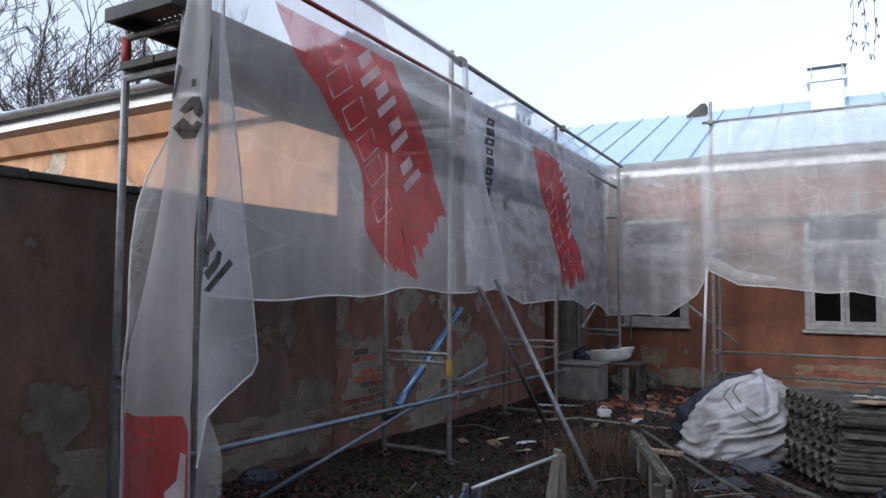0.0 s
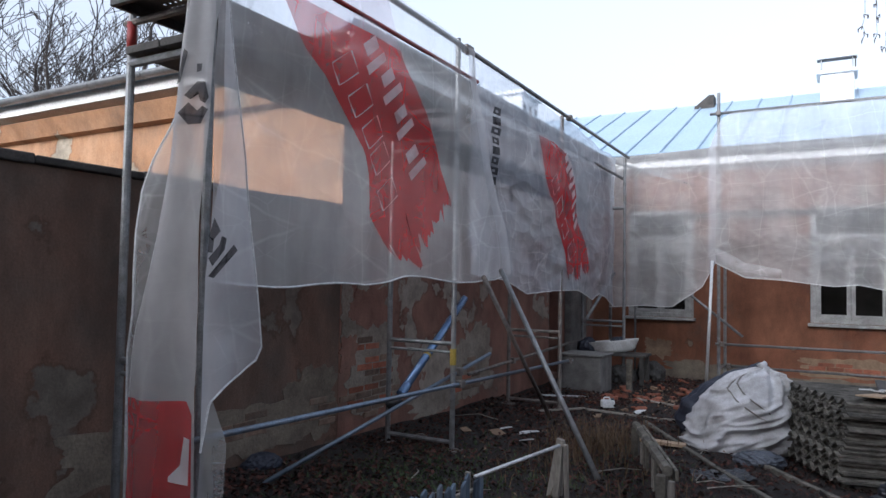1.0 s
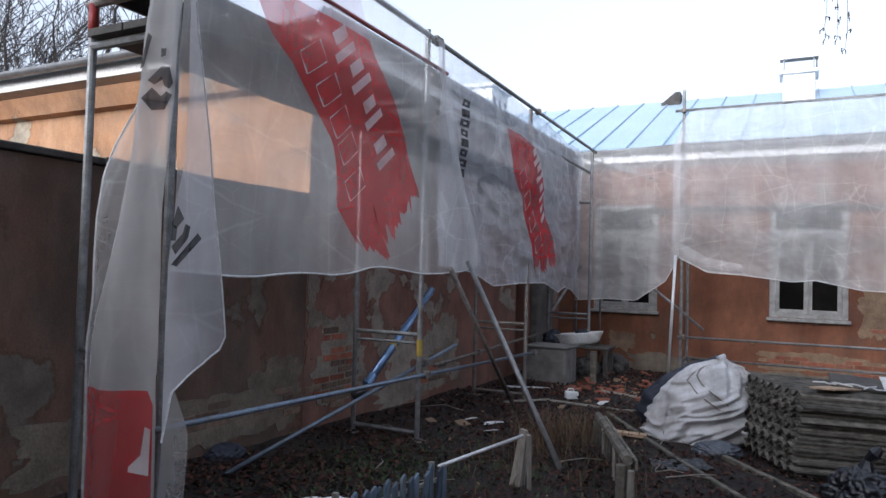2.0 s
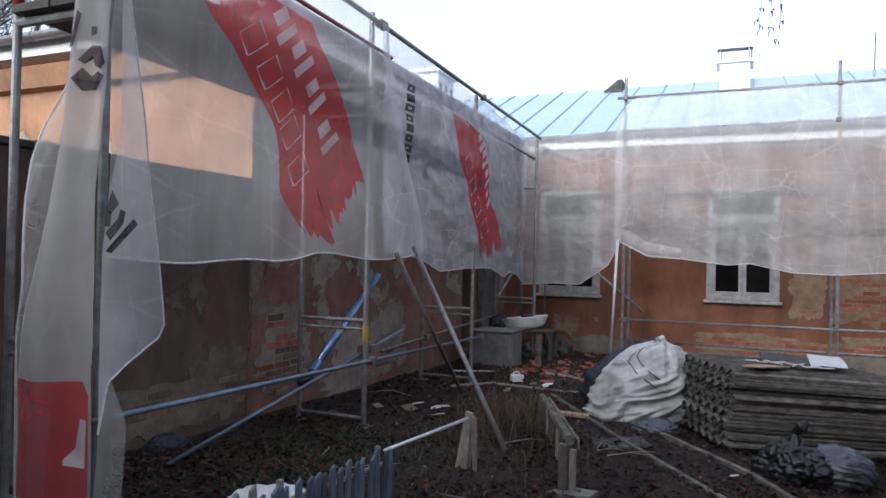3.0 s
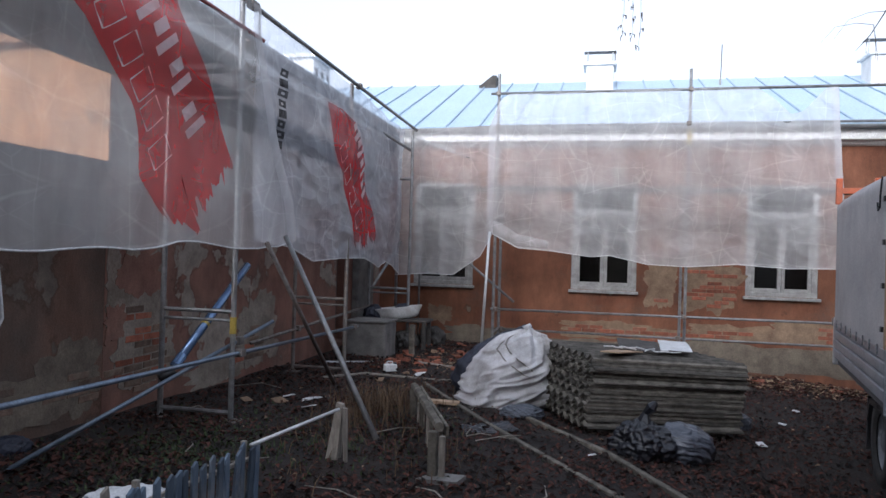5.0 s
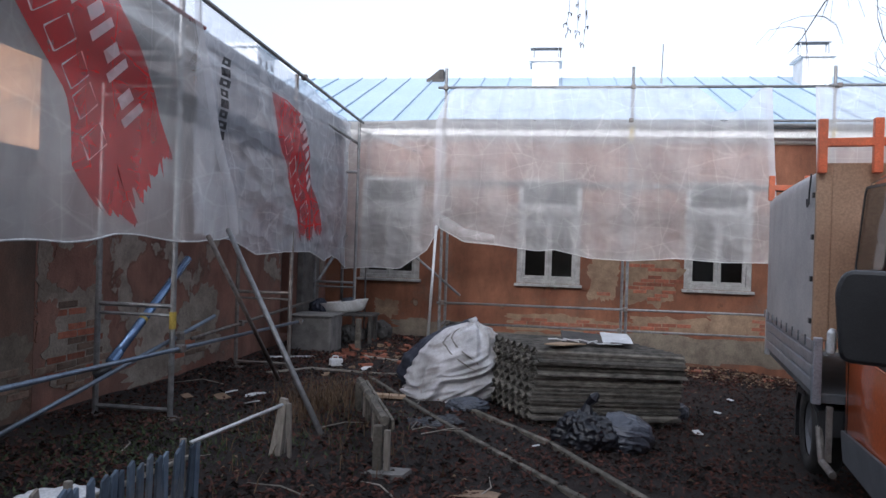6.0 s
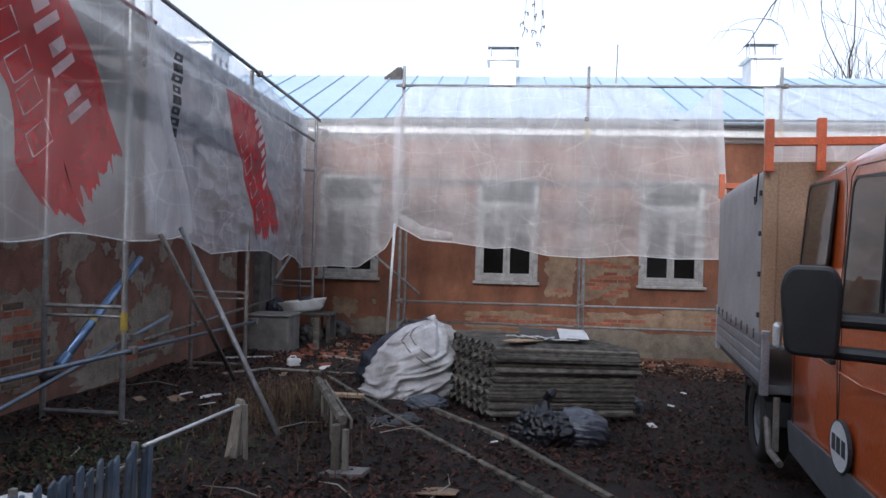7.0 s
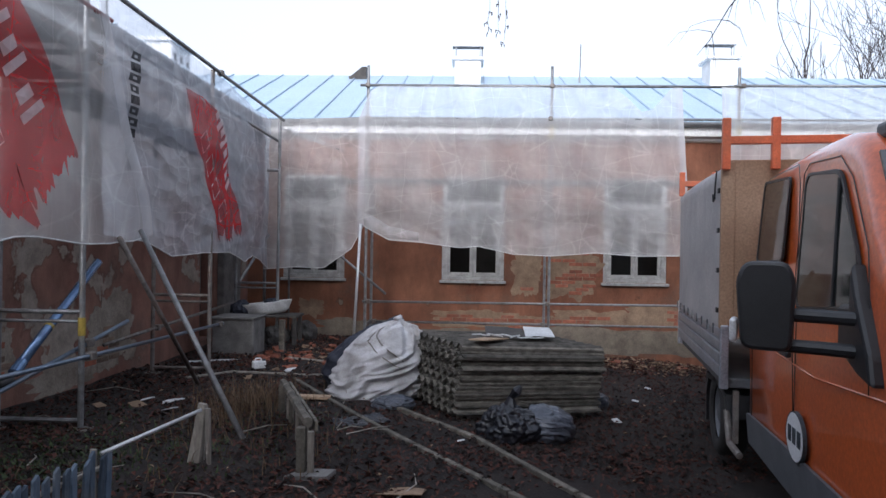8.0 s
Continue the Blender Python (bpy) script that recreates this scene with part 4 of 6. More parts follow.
# top of the red print, washed out in colour where sky shines through
part("glare_print", sheet(lambda u, v: (fx_a(between(RED_L, 3.80 + 0.34 * v) * (1 - u) + between(RED_R, 3.80 + 0.34 * v) * u, 3.80 + 0.34 * v) + 0.006, between(RED_L, 3.80 + 0.34 * v) * (1 - u) + between(RED_R, 3.80 + 0.34 * v) * u, 3.80 + 0.34 * v), 20, 6), NET_GLARE, NET_A, "upper end of the red print, coloured pink for sky glare", smooth=True)
for c in ((3.41, 2.71), (3.31, 2.95), (3.22, 3.12), (3.08, 3.31), (2.91, 3.49)):
    glyph_bar(fx_a, c, (-0.56, 0.72), (0.17, 0.26), NET_WHITE, NET_A, 0.012, 0.07)
for c in ((3.82, 3.02), (3.63, 3.29), (3.43, 3.51), (3.20, 3.67)):
    glyph_bar(fx_a, (c[0] + 0.045, c[1] - 0.055), (-0.56, 0.72), (0.065, 0.27), NET_WHITE, NET_A, 0.012)
    glyph_bar(fx_a, (c[0] - 0.03, c[1] + 0.045), (-0.56, 0.72), (0.09, 0.17), NET_WHITE, NET_A, 0.012)


def fx_b(y, z):
    v = (z - between(BOTTOM_B, y)) / (left_top(y) - 0.01 - between(BOTTOM_B, y))
    return net_b((y - 4.86) / (10.44 - 4.86), v)[0]


RED_L2 = ((2.07, 7.61), (2.27, 7.41), (2.54, 7.21), (2.80, 6.99), (3.11, 6.75), (3.41, 6.58), (3.67, 6.41), (4.0, 6.3))
RED_R2 = ((2.0, 8.5), (2.29, 8.36), (2.74, 8.11), (3.16, 7.84), (3.42, 7.63), (3.66, 7.32), (3.72, 6.75), (3.9, 6.5))
print_on(fx_b, RED_L2, RED_R2, 3.71, 2.1, (2.12, 2.05, 2.16, 2.10, 2.24, 2.20, 2.34), NET_RED, NET_B, "red_print", "red painted-stroke print with torn lower edge", 0.006)
for c in ((7.51, 2.49), (7.31, 2.74), (7.12, 2.99), (6.93, 3.23)):
    glyph_bar(fx_b, c, (-0.5, 0.75), (0.2, 0.28), NET_WHITE, NET_B, 0.012, 0.08)
for c in ((7.80, 2.90), (7.66, 3.15), (7.52, 3.38), (7.36, 3.56)):
    glyph_bar(fx_b, (c[0] + 0.045, c[1] - 0.06), (-0.45, 0.75), (0.065, 0.26), NET_WHITE, NET_B, 0.012)
    glyph_bar(fx_b, (c[0] - 0.03, c[1] + 0.045), (-0.45, 0.75), (0.09, 0.16), NET_WHITE, NET_B, 0.012)
for k in range(11):
    glyph_bar(fx_b, (5.337 + 0.0062 * k, 2.775 + 0.0983 * k), (-0.05, 1.0), (0.078, 0.16 if k % 4 else 0.20), NET_BLACK, NET_B, 0.010, 0.34 if k % 3 else 0)

BOTTOM_C = ((-2.72, 1.70), (-2.2, 1.74), (-1.75, 1.73), (-1.3, 2.05), (-1.12, 2.42), (-0.7, 2.20), (-0.2, 2.17), (0.45, 2.09), (0.75, 2.12), (1.3, 2.0), (1.9, 1.98), (2.6, 2.04), (3.3, 2.0), (4.2, 2.02))
TOP_C = ((-2.74, 4.12), (-1.2, 4.17), (-1.04, 4.60), (-0.9, 4.69), (2.85, 4.69), (3.1, 4.50), (3.35, 4.30), (3.55, 4.34), (3.88, 4.66), (3.95, 4.69), (4.2, 4.68))


def back_net(u, v):
    xb = -2.73 + u * (4.10 + 2.73)
    z = between(BOTTOM_C, xb) * (1 - v) + between(TOP_C, xb) * v
    x = xb - 0.16 * v * max(0, u - 0.85) / 0.15
    drop = (1 - v)
    y = OUT_Y - 0.085 + 0.03 * wobble(x * 1.6, z * 0.5, 3) + 0.022 * wobble(x * 4.2, z * 1.1, 8) + 0.02 * abs(wobble(x * 4.5, z * 5, 2)) + 0.011 * abs(wobble(x * 9, z * 11, 6))
    y -= 0.07 * math.exp(-((x + 1.12 - 0.1 * drop) / 0.10) ** 2) * drop
    y += 0.014 * math.sin(9 * z + 2 * math.sin(2.2 * x)) * drop
    return (x, y, z)


NET_C = thing("scaffold_net", "large crumpled white netting hung before the house windows", "scaffold netting", "scaffold nets")
part("netting", sheet(back_net, 240, 90), NET, NET_C, smooth=True)
part("hem", tube(hem_line(back_net, 110), 0.0065, 6), HEM, NET_C, "white stitched hem")
part("edge_fold", sheet(lambda u, v: tuple(Vector(back_net(0.985 + 0.015 * u, v)) + Vector((0, -0.012, 0))), 3, 40), NET_THICK, NET_C, "doubled white edge", smooth=True)
part("edge_fold", sheet(lambda u, v: tuple(Vector(back_net(0.222 + 0.016 * u, v)) + Vector((0, -0.014, 0))), 4, 40), NET_THICK, NET_C, "white crease", smooth=True)


part("folded_hem", sheet(lambda u, v: tuple(Vector(back_net(0.238 + 0.13 * u, 0.01 + (0.10 - 0.05 * u) * v)) + Vector((0, -0.02 - 0.03 * math.sin(math.pi * v), 0))), 24, 8), NET_END, NET_C, "turned-up fold along the hem", smooth=True)


def side_net(u, v):
    x = 4.55 + 0.12 * (1 - v) + u * 5.0
    z = 1.9 * (1 - v) + 4.70 * v
    return (x, OUT_Y - 0.085 + 0.03 * wobble(x * 1.6, z * 0.5, 3) + 0.02 * wobble(x * 4, z * 1.1, 8), z)


NET_D = thing("scaffold_net", "white scaffold netting hanging past the parked van", "scaffold netting", "scaffold nets")
part("netting", sheet(side_net, 60, 40), NET, NET_D, smooth=True)
part("hem", tube(hem_line(side_net, 60), 0.0065, 6), HEM, NET_D, "white stitched hem")
part("edge_fold", sheet(lambda u, v: tuple(Vector(side_net(0.012 * u, v)) + Vector((0, -0.012, 0))), 3, 40), NET_THICK, NET_D, "doubled white edge", smooth=True)

# the bunched netting at the near end: a thin outer strip, a thick folded column and a loose flap
STRIP_L = ((0.7, -2.93), (1.17, -2.95), (1.66, -2.97), (1.91, -2.93), (2.35, -2.92), (2.58, -2.87), (2.75, -2.78), (3.0, -2.58), (3.34, -2.55), (4.2, -2.46))
FOLD_L = ((0.7, -2.83), (1.43, -2.85), (1.67, -2.84), (1.83, -2.81), (2.1, -2.72), (2.4, -2.64), (2.7, -2.57), (3.0, -2.52), (3.33, -2.48), (3.58, -2.41), (4.2, -2.38))
FOLD_R = ((0.7, -2.31), (1.48, -2.32), (1.82, -2.31), (2.39, -2.31), (2.68, -2.28), (2.97, -2.25), (3.38, -2.24), (4.2, -2.22))


def strip_net(u, v):
    z = 0.74 + v * 3.42
    a, b = between(STRIP_L, z), between(FOLD_L, z) + 0.14
    x = a + u * (b - a)
    return (x + 0.008 * wobble(z * 3, u * 2, 2), 1.805 + 0.02 * math.sin(3 * math.pi * u + z) + 0.012 * wobble(x * 4, z * 1.5, 7), z)


def fold_y(x, z):
    u = (x - between(FOLD_L, z)) / (between(FOLD_R, z) - between(FOLD_L, z))
    return 1.745 - 0.05 * math.sin(math.pi * u) + 0.018 * math.sin(2.6 * math.pi * u + 0.9 * z) + 0.010 * wobble(x * 5, z * 1.3, 7) + 0.012 * abs(wobble(x * 3 + z * 1.1, z * 2.2, 4))


def fold_net(u, v):
    z = 0.74 + v * 3.42
    x = between(FOLD_L, z) + u * (between(FOLD_R, z) - between(FOLD_L, z))
    return (x, fold_y(x, z), z)


def side_strip(u, v):
    z = 0.74 + v * 0.78
    return (-2.325 + (0.02 + 0.12 * min(1.0, (1.52 - z) * 4)) * u + 0.01 * math.sin(5 * z), 1.79 + 0.04 * u + 0.012 * math.sin(7 * z), z)


NET_E = thing("scaffold_net", "white netting bunched in folds round the end of the scaffold", "scaffold netting", "scaffold nets")
part("netting", sheet(strip_net, 24, 90), NET_END, NET_E, smooth=True)
part("edge_hem", tube([strip_net(0.0, j / 60) for j in range(61)], 0.007, 6), HEM, NET_E, "white stitched hem")
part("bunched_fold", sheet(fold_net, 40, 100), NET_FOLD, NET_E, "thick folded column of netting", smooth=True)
part("edge_hem", tube([fold_net(0.0, j / 60) for j in range(61)], 0.003, 5), HEM, NET_E)
part("side_strip", sheet(side_strip, 6, 30), NET_END, NET_E, smooth=True)


def on_fold(bm, points, lift):
    """A patch with that outline lying on the folded column."""
    cx, cz = sum(p[0] for p in points) / len(points), sum(p[1] for p in points) / len(points)
    mid = bm.verts.new((cx, fold_y(cx, cz) - lift, cz))
    rim = [bm.verts.new((x, fold_y(x, z) - lift, z)) for x, z in points]
    for a, b in zip(rim, rim[1:] + rim[:1]):
        bm.faces.new((a, b, mid))


def fold_print(u, v):
    z = 0.75 + v * (0.69 + 0.03 * u - 0.07 * max(0.0, u - 0.93) / 0.07)
    x = between(FOLD_L, z) + 0.004 + u * (between(FOLD_R, z) - between(FOLD_L, z) - 0.016)
    return (x, fold_y(x, z) - 0.007, z)


part("red_print", sheet(fold_print, 30, 16), NET_RED, NET_E, "red print at its foot", smooth=True)
bm = bmesh.new()
on_fold(bm, [(-2.45, 1.06), (-2.34, 1.05), (-2.335, 1.28), (-2.37, 1.29), (-2.375, 1.16), (-2.40, 1.10), (-2.45, 1.085)], 0.013)
part("print_bar", bm, NET_WHITE, NET_E)
for points in ([(-2.43, 2.93), (-2.38, 2.87), (-2.30, 2.87), (-2.255, 2.94), (-2.29, 2.96), (-2.33, 2.94), (-2.38, 2.985)], [(-2.40, 3.02), (-2.33, 3.09), (-2.27, 3.08), (-2.25, 3.0), (-2.27, 2.97), (-2.31, 2.99), (-2.33, 3.04), (-2.37, 3.0)], [(-2.45, 3.08), (-2.42, 3.09), (-2.38, 3.24), (-2.40, 3.26)], [(-2.335, 3.135), (-2.30, 3.14), (-2.295, 3.175), (-2.335, 3.18)]):
    bm = bmesh.new()
    on_fold(bm, points, 0.012)
    part("print_bar", bm, NET_BLACK, NET_E)

FLAP_L = ((1.2, 1.75), (2.1, 1.75), (2.4, 1.79), (2.6, 1.84), (2.9, 1.865), (3.5, 1.865), (4.2, 1.86))
FLAP_R = ((1.2, 1.78), (1.46, 1.80), (1.52, 1.91), (1.57, 2.04), (1.64, 2.15), (1.71, 2.18), (1.79, 2.17), (2.11, 2.13), (2.42, 2.08), (2.78, 2.03), (3.17, 1.96), (3.52, 1.90), (4.2, 1.88))
FLAP_LOW = ((1.75, 1.22), (1.785, 1.40), (1.80, 1.46), (1.91, 1.52), (2.04, 1.57), (2.15, 1.64), (2.18, 1.71))


def flap_x(y, z):
    return OUT_X + 0.125 + 0.022 * math.sin((y - 1.75) * 11 + z * 0.8) + 0.012 * wobble(y * 6, z * 2, 6)


def flap(u, v):
    low = between(FLAP_LOW, 1.75 + 0.43 * u)
    z = low + v * (4.15 - low)
    a, b = between(FLAP_L, z), between(((1.71, 2.18), *FLAP_R[6:]), z)
    y = a + u * (b - a)
    return (flap_x(y, z), y, z)


NET_F = thing("scaffold_net", "loose white flap of netting with dark print bars", "scaffold netting", "scaffold nets")
part("netting", sheet(flap, 28, 90), NET_THICK, NET_F, smooth=True)
part("hem", tube(hem_line(flap, 28), 0.006, 6), HEM, NET_F, "white stitched hem")
part("edge_hem", tube([flap(1.0, j / 60) for j in range(61)], 0.005, 6), HEM, NET_F)
part("inner_fold", sheet(lambda u, v: (flap_x(1.9 + 0.22 * u, 1.6) - 0.02, 1.84 + 0.31 * u, 1.50 + 0.13 * u + (0.30 - 0.16 * u) * v), 8, 8), NET_END, NET_F, smooth=True)
for points in ([(1.76, 2.10), (1.80, 2.09), (1.99, 2.24), (1.96, 2.27)], [(1.76, 2.19), (1.79, 2.15), (1.885, 2.24), (1.90, 2.30), (1.86, 2.31), (1.84, 2.26)], [(1.76, 2.30), (1.79, 2.28), (1.85, 2.335), (1.80, 2.40)], [(1.755, 2.22), (1.79, 2.22), (1.80, 2.29), (1.765, 2.30)]):
    bm = bmesh.new()
    rim = [bm.verts.new((flap_x(y, z) + 0.009, y, z)) for y, z in points]
    c = Vector((sum(p[0] for p in points), sum(p[1] for p in points))) / len(points)
    mid = bm.verts.new((flap_x(c.x, c.y) + 0.009, c.x, c.y))
    for a, b in zip(rim, rim[1:] + rim[:1]):
        bm.faces.new((a, b, mid))
    part("print_bar", bm, NET_BLACK, NET_F)


# ---- the yard: sheets, sacks, fences, rubble ----
def make_sheet_stack():
    """Corrugated fibre-cement sheets piled up, each one a little out of line."""
    base = Matrix.Translation((0.47, 5.76, ground_z(0.47, 5.76) + 0.03)) @ Matrix.Rotation(radians(27), 4, "Z") @ Matrix.Rotation(radians(3.6), 4, "Y")
    pile = thing("sheet_stack", "tall stack of weathered grey corrugated fibre-cement sheets", "roofing sheets", at=base)
    length, width, pitch = 1.66, 1.14, 0.0162

    def sheet_mesh(seed):
        rnd = random.Random(seed)
        bm = bmesh.new()
        n, low, high = 60, [], []
        for row in (0, 1):
            for i in range(n + 1):
                y = width * i / n
                z = 0.025 * math.sin(2 * math.pi * y / 0.150 + 0.15 * rnd.random())
                x = row * length + (0.012 * rnd.random() if row == 0 else -0.012 * rnd.random())
                low.append(bm.verts.new((x, y, z)))
                high.append(bm.verts.new((x, y, z + 0.0125)))
        m = n + 1
        for v, flip in ((low, False), (high, True)):
            for i in range(n):
                bm.faces.new((v[i], v[i + 1], v[m + i + 1], v[m + i]))
        for i in range(n):
            bm.faces.new((low[i], low[i + 1], high[i + 1], high[i]))
            bm.faces.new((low[m + i], low[m + i + 1], high[m + i + 1], high[m + i]))
        for i in (0, n):
            bm.faces.new((low[i], high[i], high[m + i], low[m + i]))
        bmesh.ops.recalc_face_normals(bm, faces=bm.faces[:])
        me = bpy.data.meshes.new("corrugated_sheet")
        bm.to_mesh(me)
        bm.free()
        me.materials.append(ASBESTOS)
        return me

    kinds = [sheet_mesh(k) for k in range(7)]
    rnd = random.Random(7)
    for k in range(40):
        s = new("corrugated_sheet", kinds[rnd.randrange(7)])
        s.parent = pile
        lean = 0.05 * (k / 40) + 0.012 * math.sin(k * 0.37)
        s.matrix_local = pose(rnd.gauss(0, 0.018) + lean * 0.6, rnd.gauss(0, 0.028) - 0.02 + lean * 0.4, 0.02 + k * pitch, 0, 0, rnd.uniform(-0.9, 0.9))
    for y in (0.1, 1.0):
        part("bearer", box(0.1, length - 0.1, y - 0.04, y + 0.04, -0.07, -0.008, 0.006), OLD_WOOD, pile)
    return base


STACK = make_sheet_stack()


def flat_thing(name, label, category, material, outline, thick, at, bend=0.0):
    """A thin plate or scrap with an uneven outline lying at a pose."""
    t = thing(name, label, category, at=at)
    bm = prism(outline, "z", 0.0, thick)
    if bend:
        bmesh.ops.subdivide_edges(bm, edges=bm.edges[:], cuts=3, use_grid_fill=True)
        for v in bm.verts:
            v.co.z += bend * (wobble(v.co.x * 5, v.co.y * 5, len(label)) + 0.5)
    part("scrap", bm, material, t)
    return t


TOP = 0.66
flat_thing("board_offcut", "thin tan board offcut lying on the sheets", "board", FRESH_WOOD, [(0, 0), (0.12, -0.14), (0.62, 0.16), (0.44, 0.34)], 0.012, STACK @ pose(0.14, 0.06, TOP + 0.055, -4, 0, 8))
flat_thing("grey_board", "dark grey board lying on the sheets", "board", DECK, [(0, 0), (0.42, -0.1), (0.72, 0.40), (0.30, 0.52)], 0.018, STACK @ pose(0.52, 0.40, TOP + 0.045, 6, 0, 4))
flat_thing("paper_sheet", "white paper sheet lying on the stack", "paper", PAPER, [(0, 0), (0.34, -0.04), (0.66, 0.52), (0.36, 0.60)], 0.004, STACK @ pose(0.92, 0.30, TOP + 0.07, 3, -2, 2), 0.012)
t = thing("white_cable", "loop of white cable tangled on the sheets", "cable", at=STACK @ pose(0.35, 0.35, TOP + 0.06))
part("cord", tube([(0.06 * k * 0.5 + 0.05 * math.sin(k * 1.9), 0.05 * math.cos(k * 1.3) - 0.01 * k, 0.014 + 0.02 * math.sin(k * 0.8) ** 2) for k in range(22)], 0.007, 5), PAPER, t)
flat_thing("cement_sheet_piece", "broken flat piece of grey fibre cement on the stack", "sheet piece", ASBESTOS, [(0, 0), (0.22, 0.04), (0.18, 0.18), (0.03, 0.15)], 0.01, STACK @ pose(0.85, 0.75, TOP + 0.04, 0, 3, 14))


def lump(name, radii, material, parent, seed, folds=0.08, label="", flat=0.62, lean=(0.0, 0.0), grain=3.0, bands=0.0, peak=0.0):
    """A slumped, creased sack: a ball drawn out, flattened on the ground and wrinkled."""
    bm = bmesh.new()
    bmesh.ops.create_icosphere(bm, subdivisions=6 if bands else 5, radius=1.0)
    for v in bm.verts:
        d = v.co.normalized()
        ridge = 1 - abs(noise.noise(Vector((d.x * grain, d.y * grain, d.z * grain * 0.6 + seed)))) * 2
        ridge2 = 1 - abs(noise.noise(Vector((d.x * grain * 2.3, d.y * grain * 2.3, d.z * grain * 1.6 + seed * 2)))) * 2
        big = noise.noise(Vector((d.x * 1.2 + seed, d.y * 1.2, d.z * 1.2)))
        r = 1 + folds * ridge + folds * 0.45 * ridge2 + folds * 1.6 * big
        if bands:
            bend = 0.35 * noise.noise(Vector((d.x * 1.1, d.y * 1.1, d.z * 1.1 + seed)))
            tilt = d.z + 0.45 * d.x + bend
            for f, share in ((2.2, 1.0), (4.6, 0.5), (9.5, 0.34), (17.0, 0.13)):
                w = noise.noise(Vector((d.x * f * 0.35 + seed, d.y * f * 0.35, tilt * f * 1.5)))
                r += bands * share * (0.45 - 2.2 * abs(w))
        q = Vector((d.x * radii[0], d.y * radii[1], d.z * radii[2])) * r
        up = max(0.0, d.z)
        q.x *= 1 - peak * up ** 1.5
        q.y *= 1 - peak * up ** 1.5
        q.x += lean[0] * up * up
        q.y += lean[1] * up * up
        if q.z < -flat * radii[2]:
            q.z = -flat * radii[2] + (q.z + flat * radii[2]) * 0.08
        q.z += flat * radii[2]
        v.co = q
    return part(name, bm, material, parent, label, smooth=True)


gz = ground_z
def make_bulk_bag():
    """A bulging woven bag, leaning to one side, with draped folds, a tied peak and two straps."""
    bag = thing("bulk_bag", "bulging dirty white woven bulk bag slumped on the soil", "bulk bag", at=pose(-0.42, 6.72, gz(-0.42, 6.72) - 0.02, 0, 0, 8))

    def skin(a, h, out=0.0):
        r = (1 - min(h, 1.0) ** 2.6) ** 0.60 * (0.93 + 0.07 * min(1.0, h / 0.2))
        x, y, z = 0.30 * h ** 1.3 + 0.52 * r * math.cos(a), 0.42 * r * math.sin(a), 0.80 * h
        slant = z * 6.5 - x * 2.6
        drape = 0.5 - 2.0 * abs(wobble(x * 2.0 + z, y * 2.0, slant + 1.2 * wobble(x * 3, y * 3, z * 3))) + 0.35 * (0.5 - 2.0 * abs(wobble(x * 2.5, y * 2.5, slant * 2.4 + 7)))
        pleat = (0.5 - 2.0 * abs(wobble(a * 2.6, h * 1.5, 31))) * h * h
        grow = out + 0.075 * drape * (1 - 0.6 * h) + 0.07 * pleat + 0.05 * wobble(math.cos(a) * 1.3, math.sin(a) * 1.3, h * 2.0 + 4)
        return (x + grow * math.cos(a), y + grow * math.sin(a), z + 0.3 * grow * h)

    n, m = 150, 80
    bm = bmesh.new()
    rows = [[bm.verts.new(skin(2 * math.pi * i / n, (j / m) ** 0.9)) for i in range(n)] for j in range(m + 1)]
    for p, q in zip(rows, rows[1:]):
        for i in range(n):
            bm.faces.new((p[i], p[(i + 1) % n], q[(i + 1) % n], q[i]))
    bm.faces.new(rows[0])
    bmesh.ops.remove_doubles(bm, verts=rows[-1], dist=0.004)
    part("sack", bm, BIG_BAG, bag, smooth=True)
    part("neck", tube([(0.29, 0.0, 0.74), (0.29, 0.0, 0.80), (0.26, -0.01, 0.82), (0.30, 0.01, 0.85)], [0.08, 0.04, 0.05, 0.02], 9), BIG_BAG, bag, "gathered top", smooth=True)
    for shift in (0.0, 0.075):
        part("strap", tube([skin(radians(-150 + 80 * k / 24 + 60 * shift), 0.86 - 0.42 * k / 24 + shift, 0.008) for k in range(25)], 0.0075, 6), STRAP, bag, "dark webbing strap")


make_bulk_bag()
cloth = thing("navy_cloth", "crumpled navy tarpaulin slumped behind the bulk bag", "tarpaulin", at=pose(-0.47, 6.98, gz(-0.47, 6.98) - 0.01, 0, 0, 12))
lump("tarpaulin", (0.50, 0.34, 0.475), NAVY_CLOTH, cloth, 5.2, 0.06, flat=0.60, lean=(0.27, 0.05), peak=0.42, bands=0.05)

b = thing("bin_bag", "crumpled shiny black bin bag on the soil", "bin bag", at=pose(0.95, 5.32, gz(0.95, 5.32) - 0.01, 0, 0, -10))
lump("bag", (0.23, 0.20, 0.17), BLACK_FOIL, b, 2.2, 0.18, flat=0.55, grain=2.4, bands=0.05)
part("tied_top", tube([(0.02, 0.05, 0.26), (0.03, 0.06, 0.34), (0.08, 0.03, 0.40), (0.11, 0.05, 0.44)], [0.07, 0.03, 0.045, 0.02], 7), BLACK_FOIL, b)
b = thing("bin_bag", "full grey-blue rubbish bag on the soil", "bin bag", at=pose(1.27, 5.42, gz(1.27, 5.42) - 0.01, 0, 0, 8))
lump("bag", (0.26, 0.22, 0.185), GREY_FOIL, b, 7.7, 0.05, flat=0.6, grain=2.0, bands=0.07)
b = thing("bin_bag", "dark flat sack against the sheet stack", "bin bag", at=pose(2.05, 7.2, gz(2.05, 7.2) - 0.01))
lump("bag", (0.12, 0.11, 0.11), GREY_FOIL, b, 4.1, 0.2, flat=0.5)
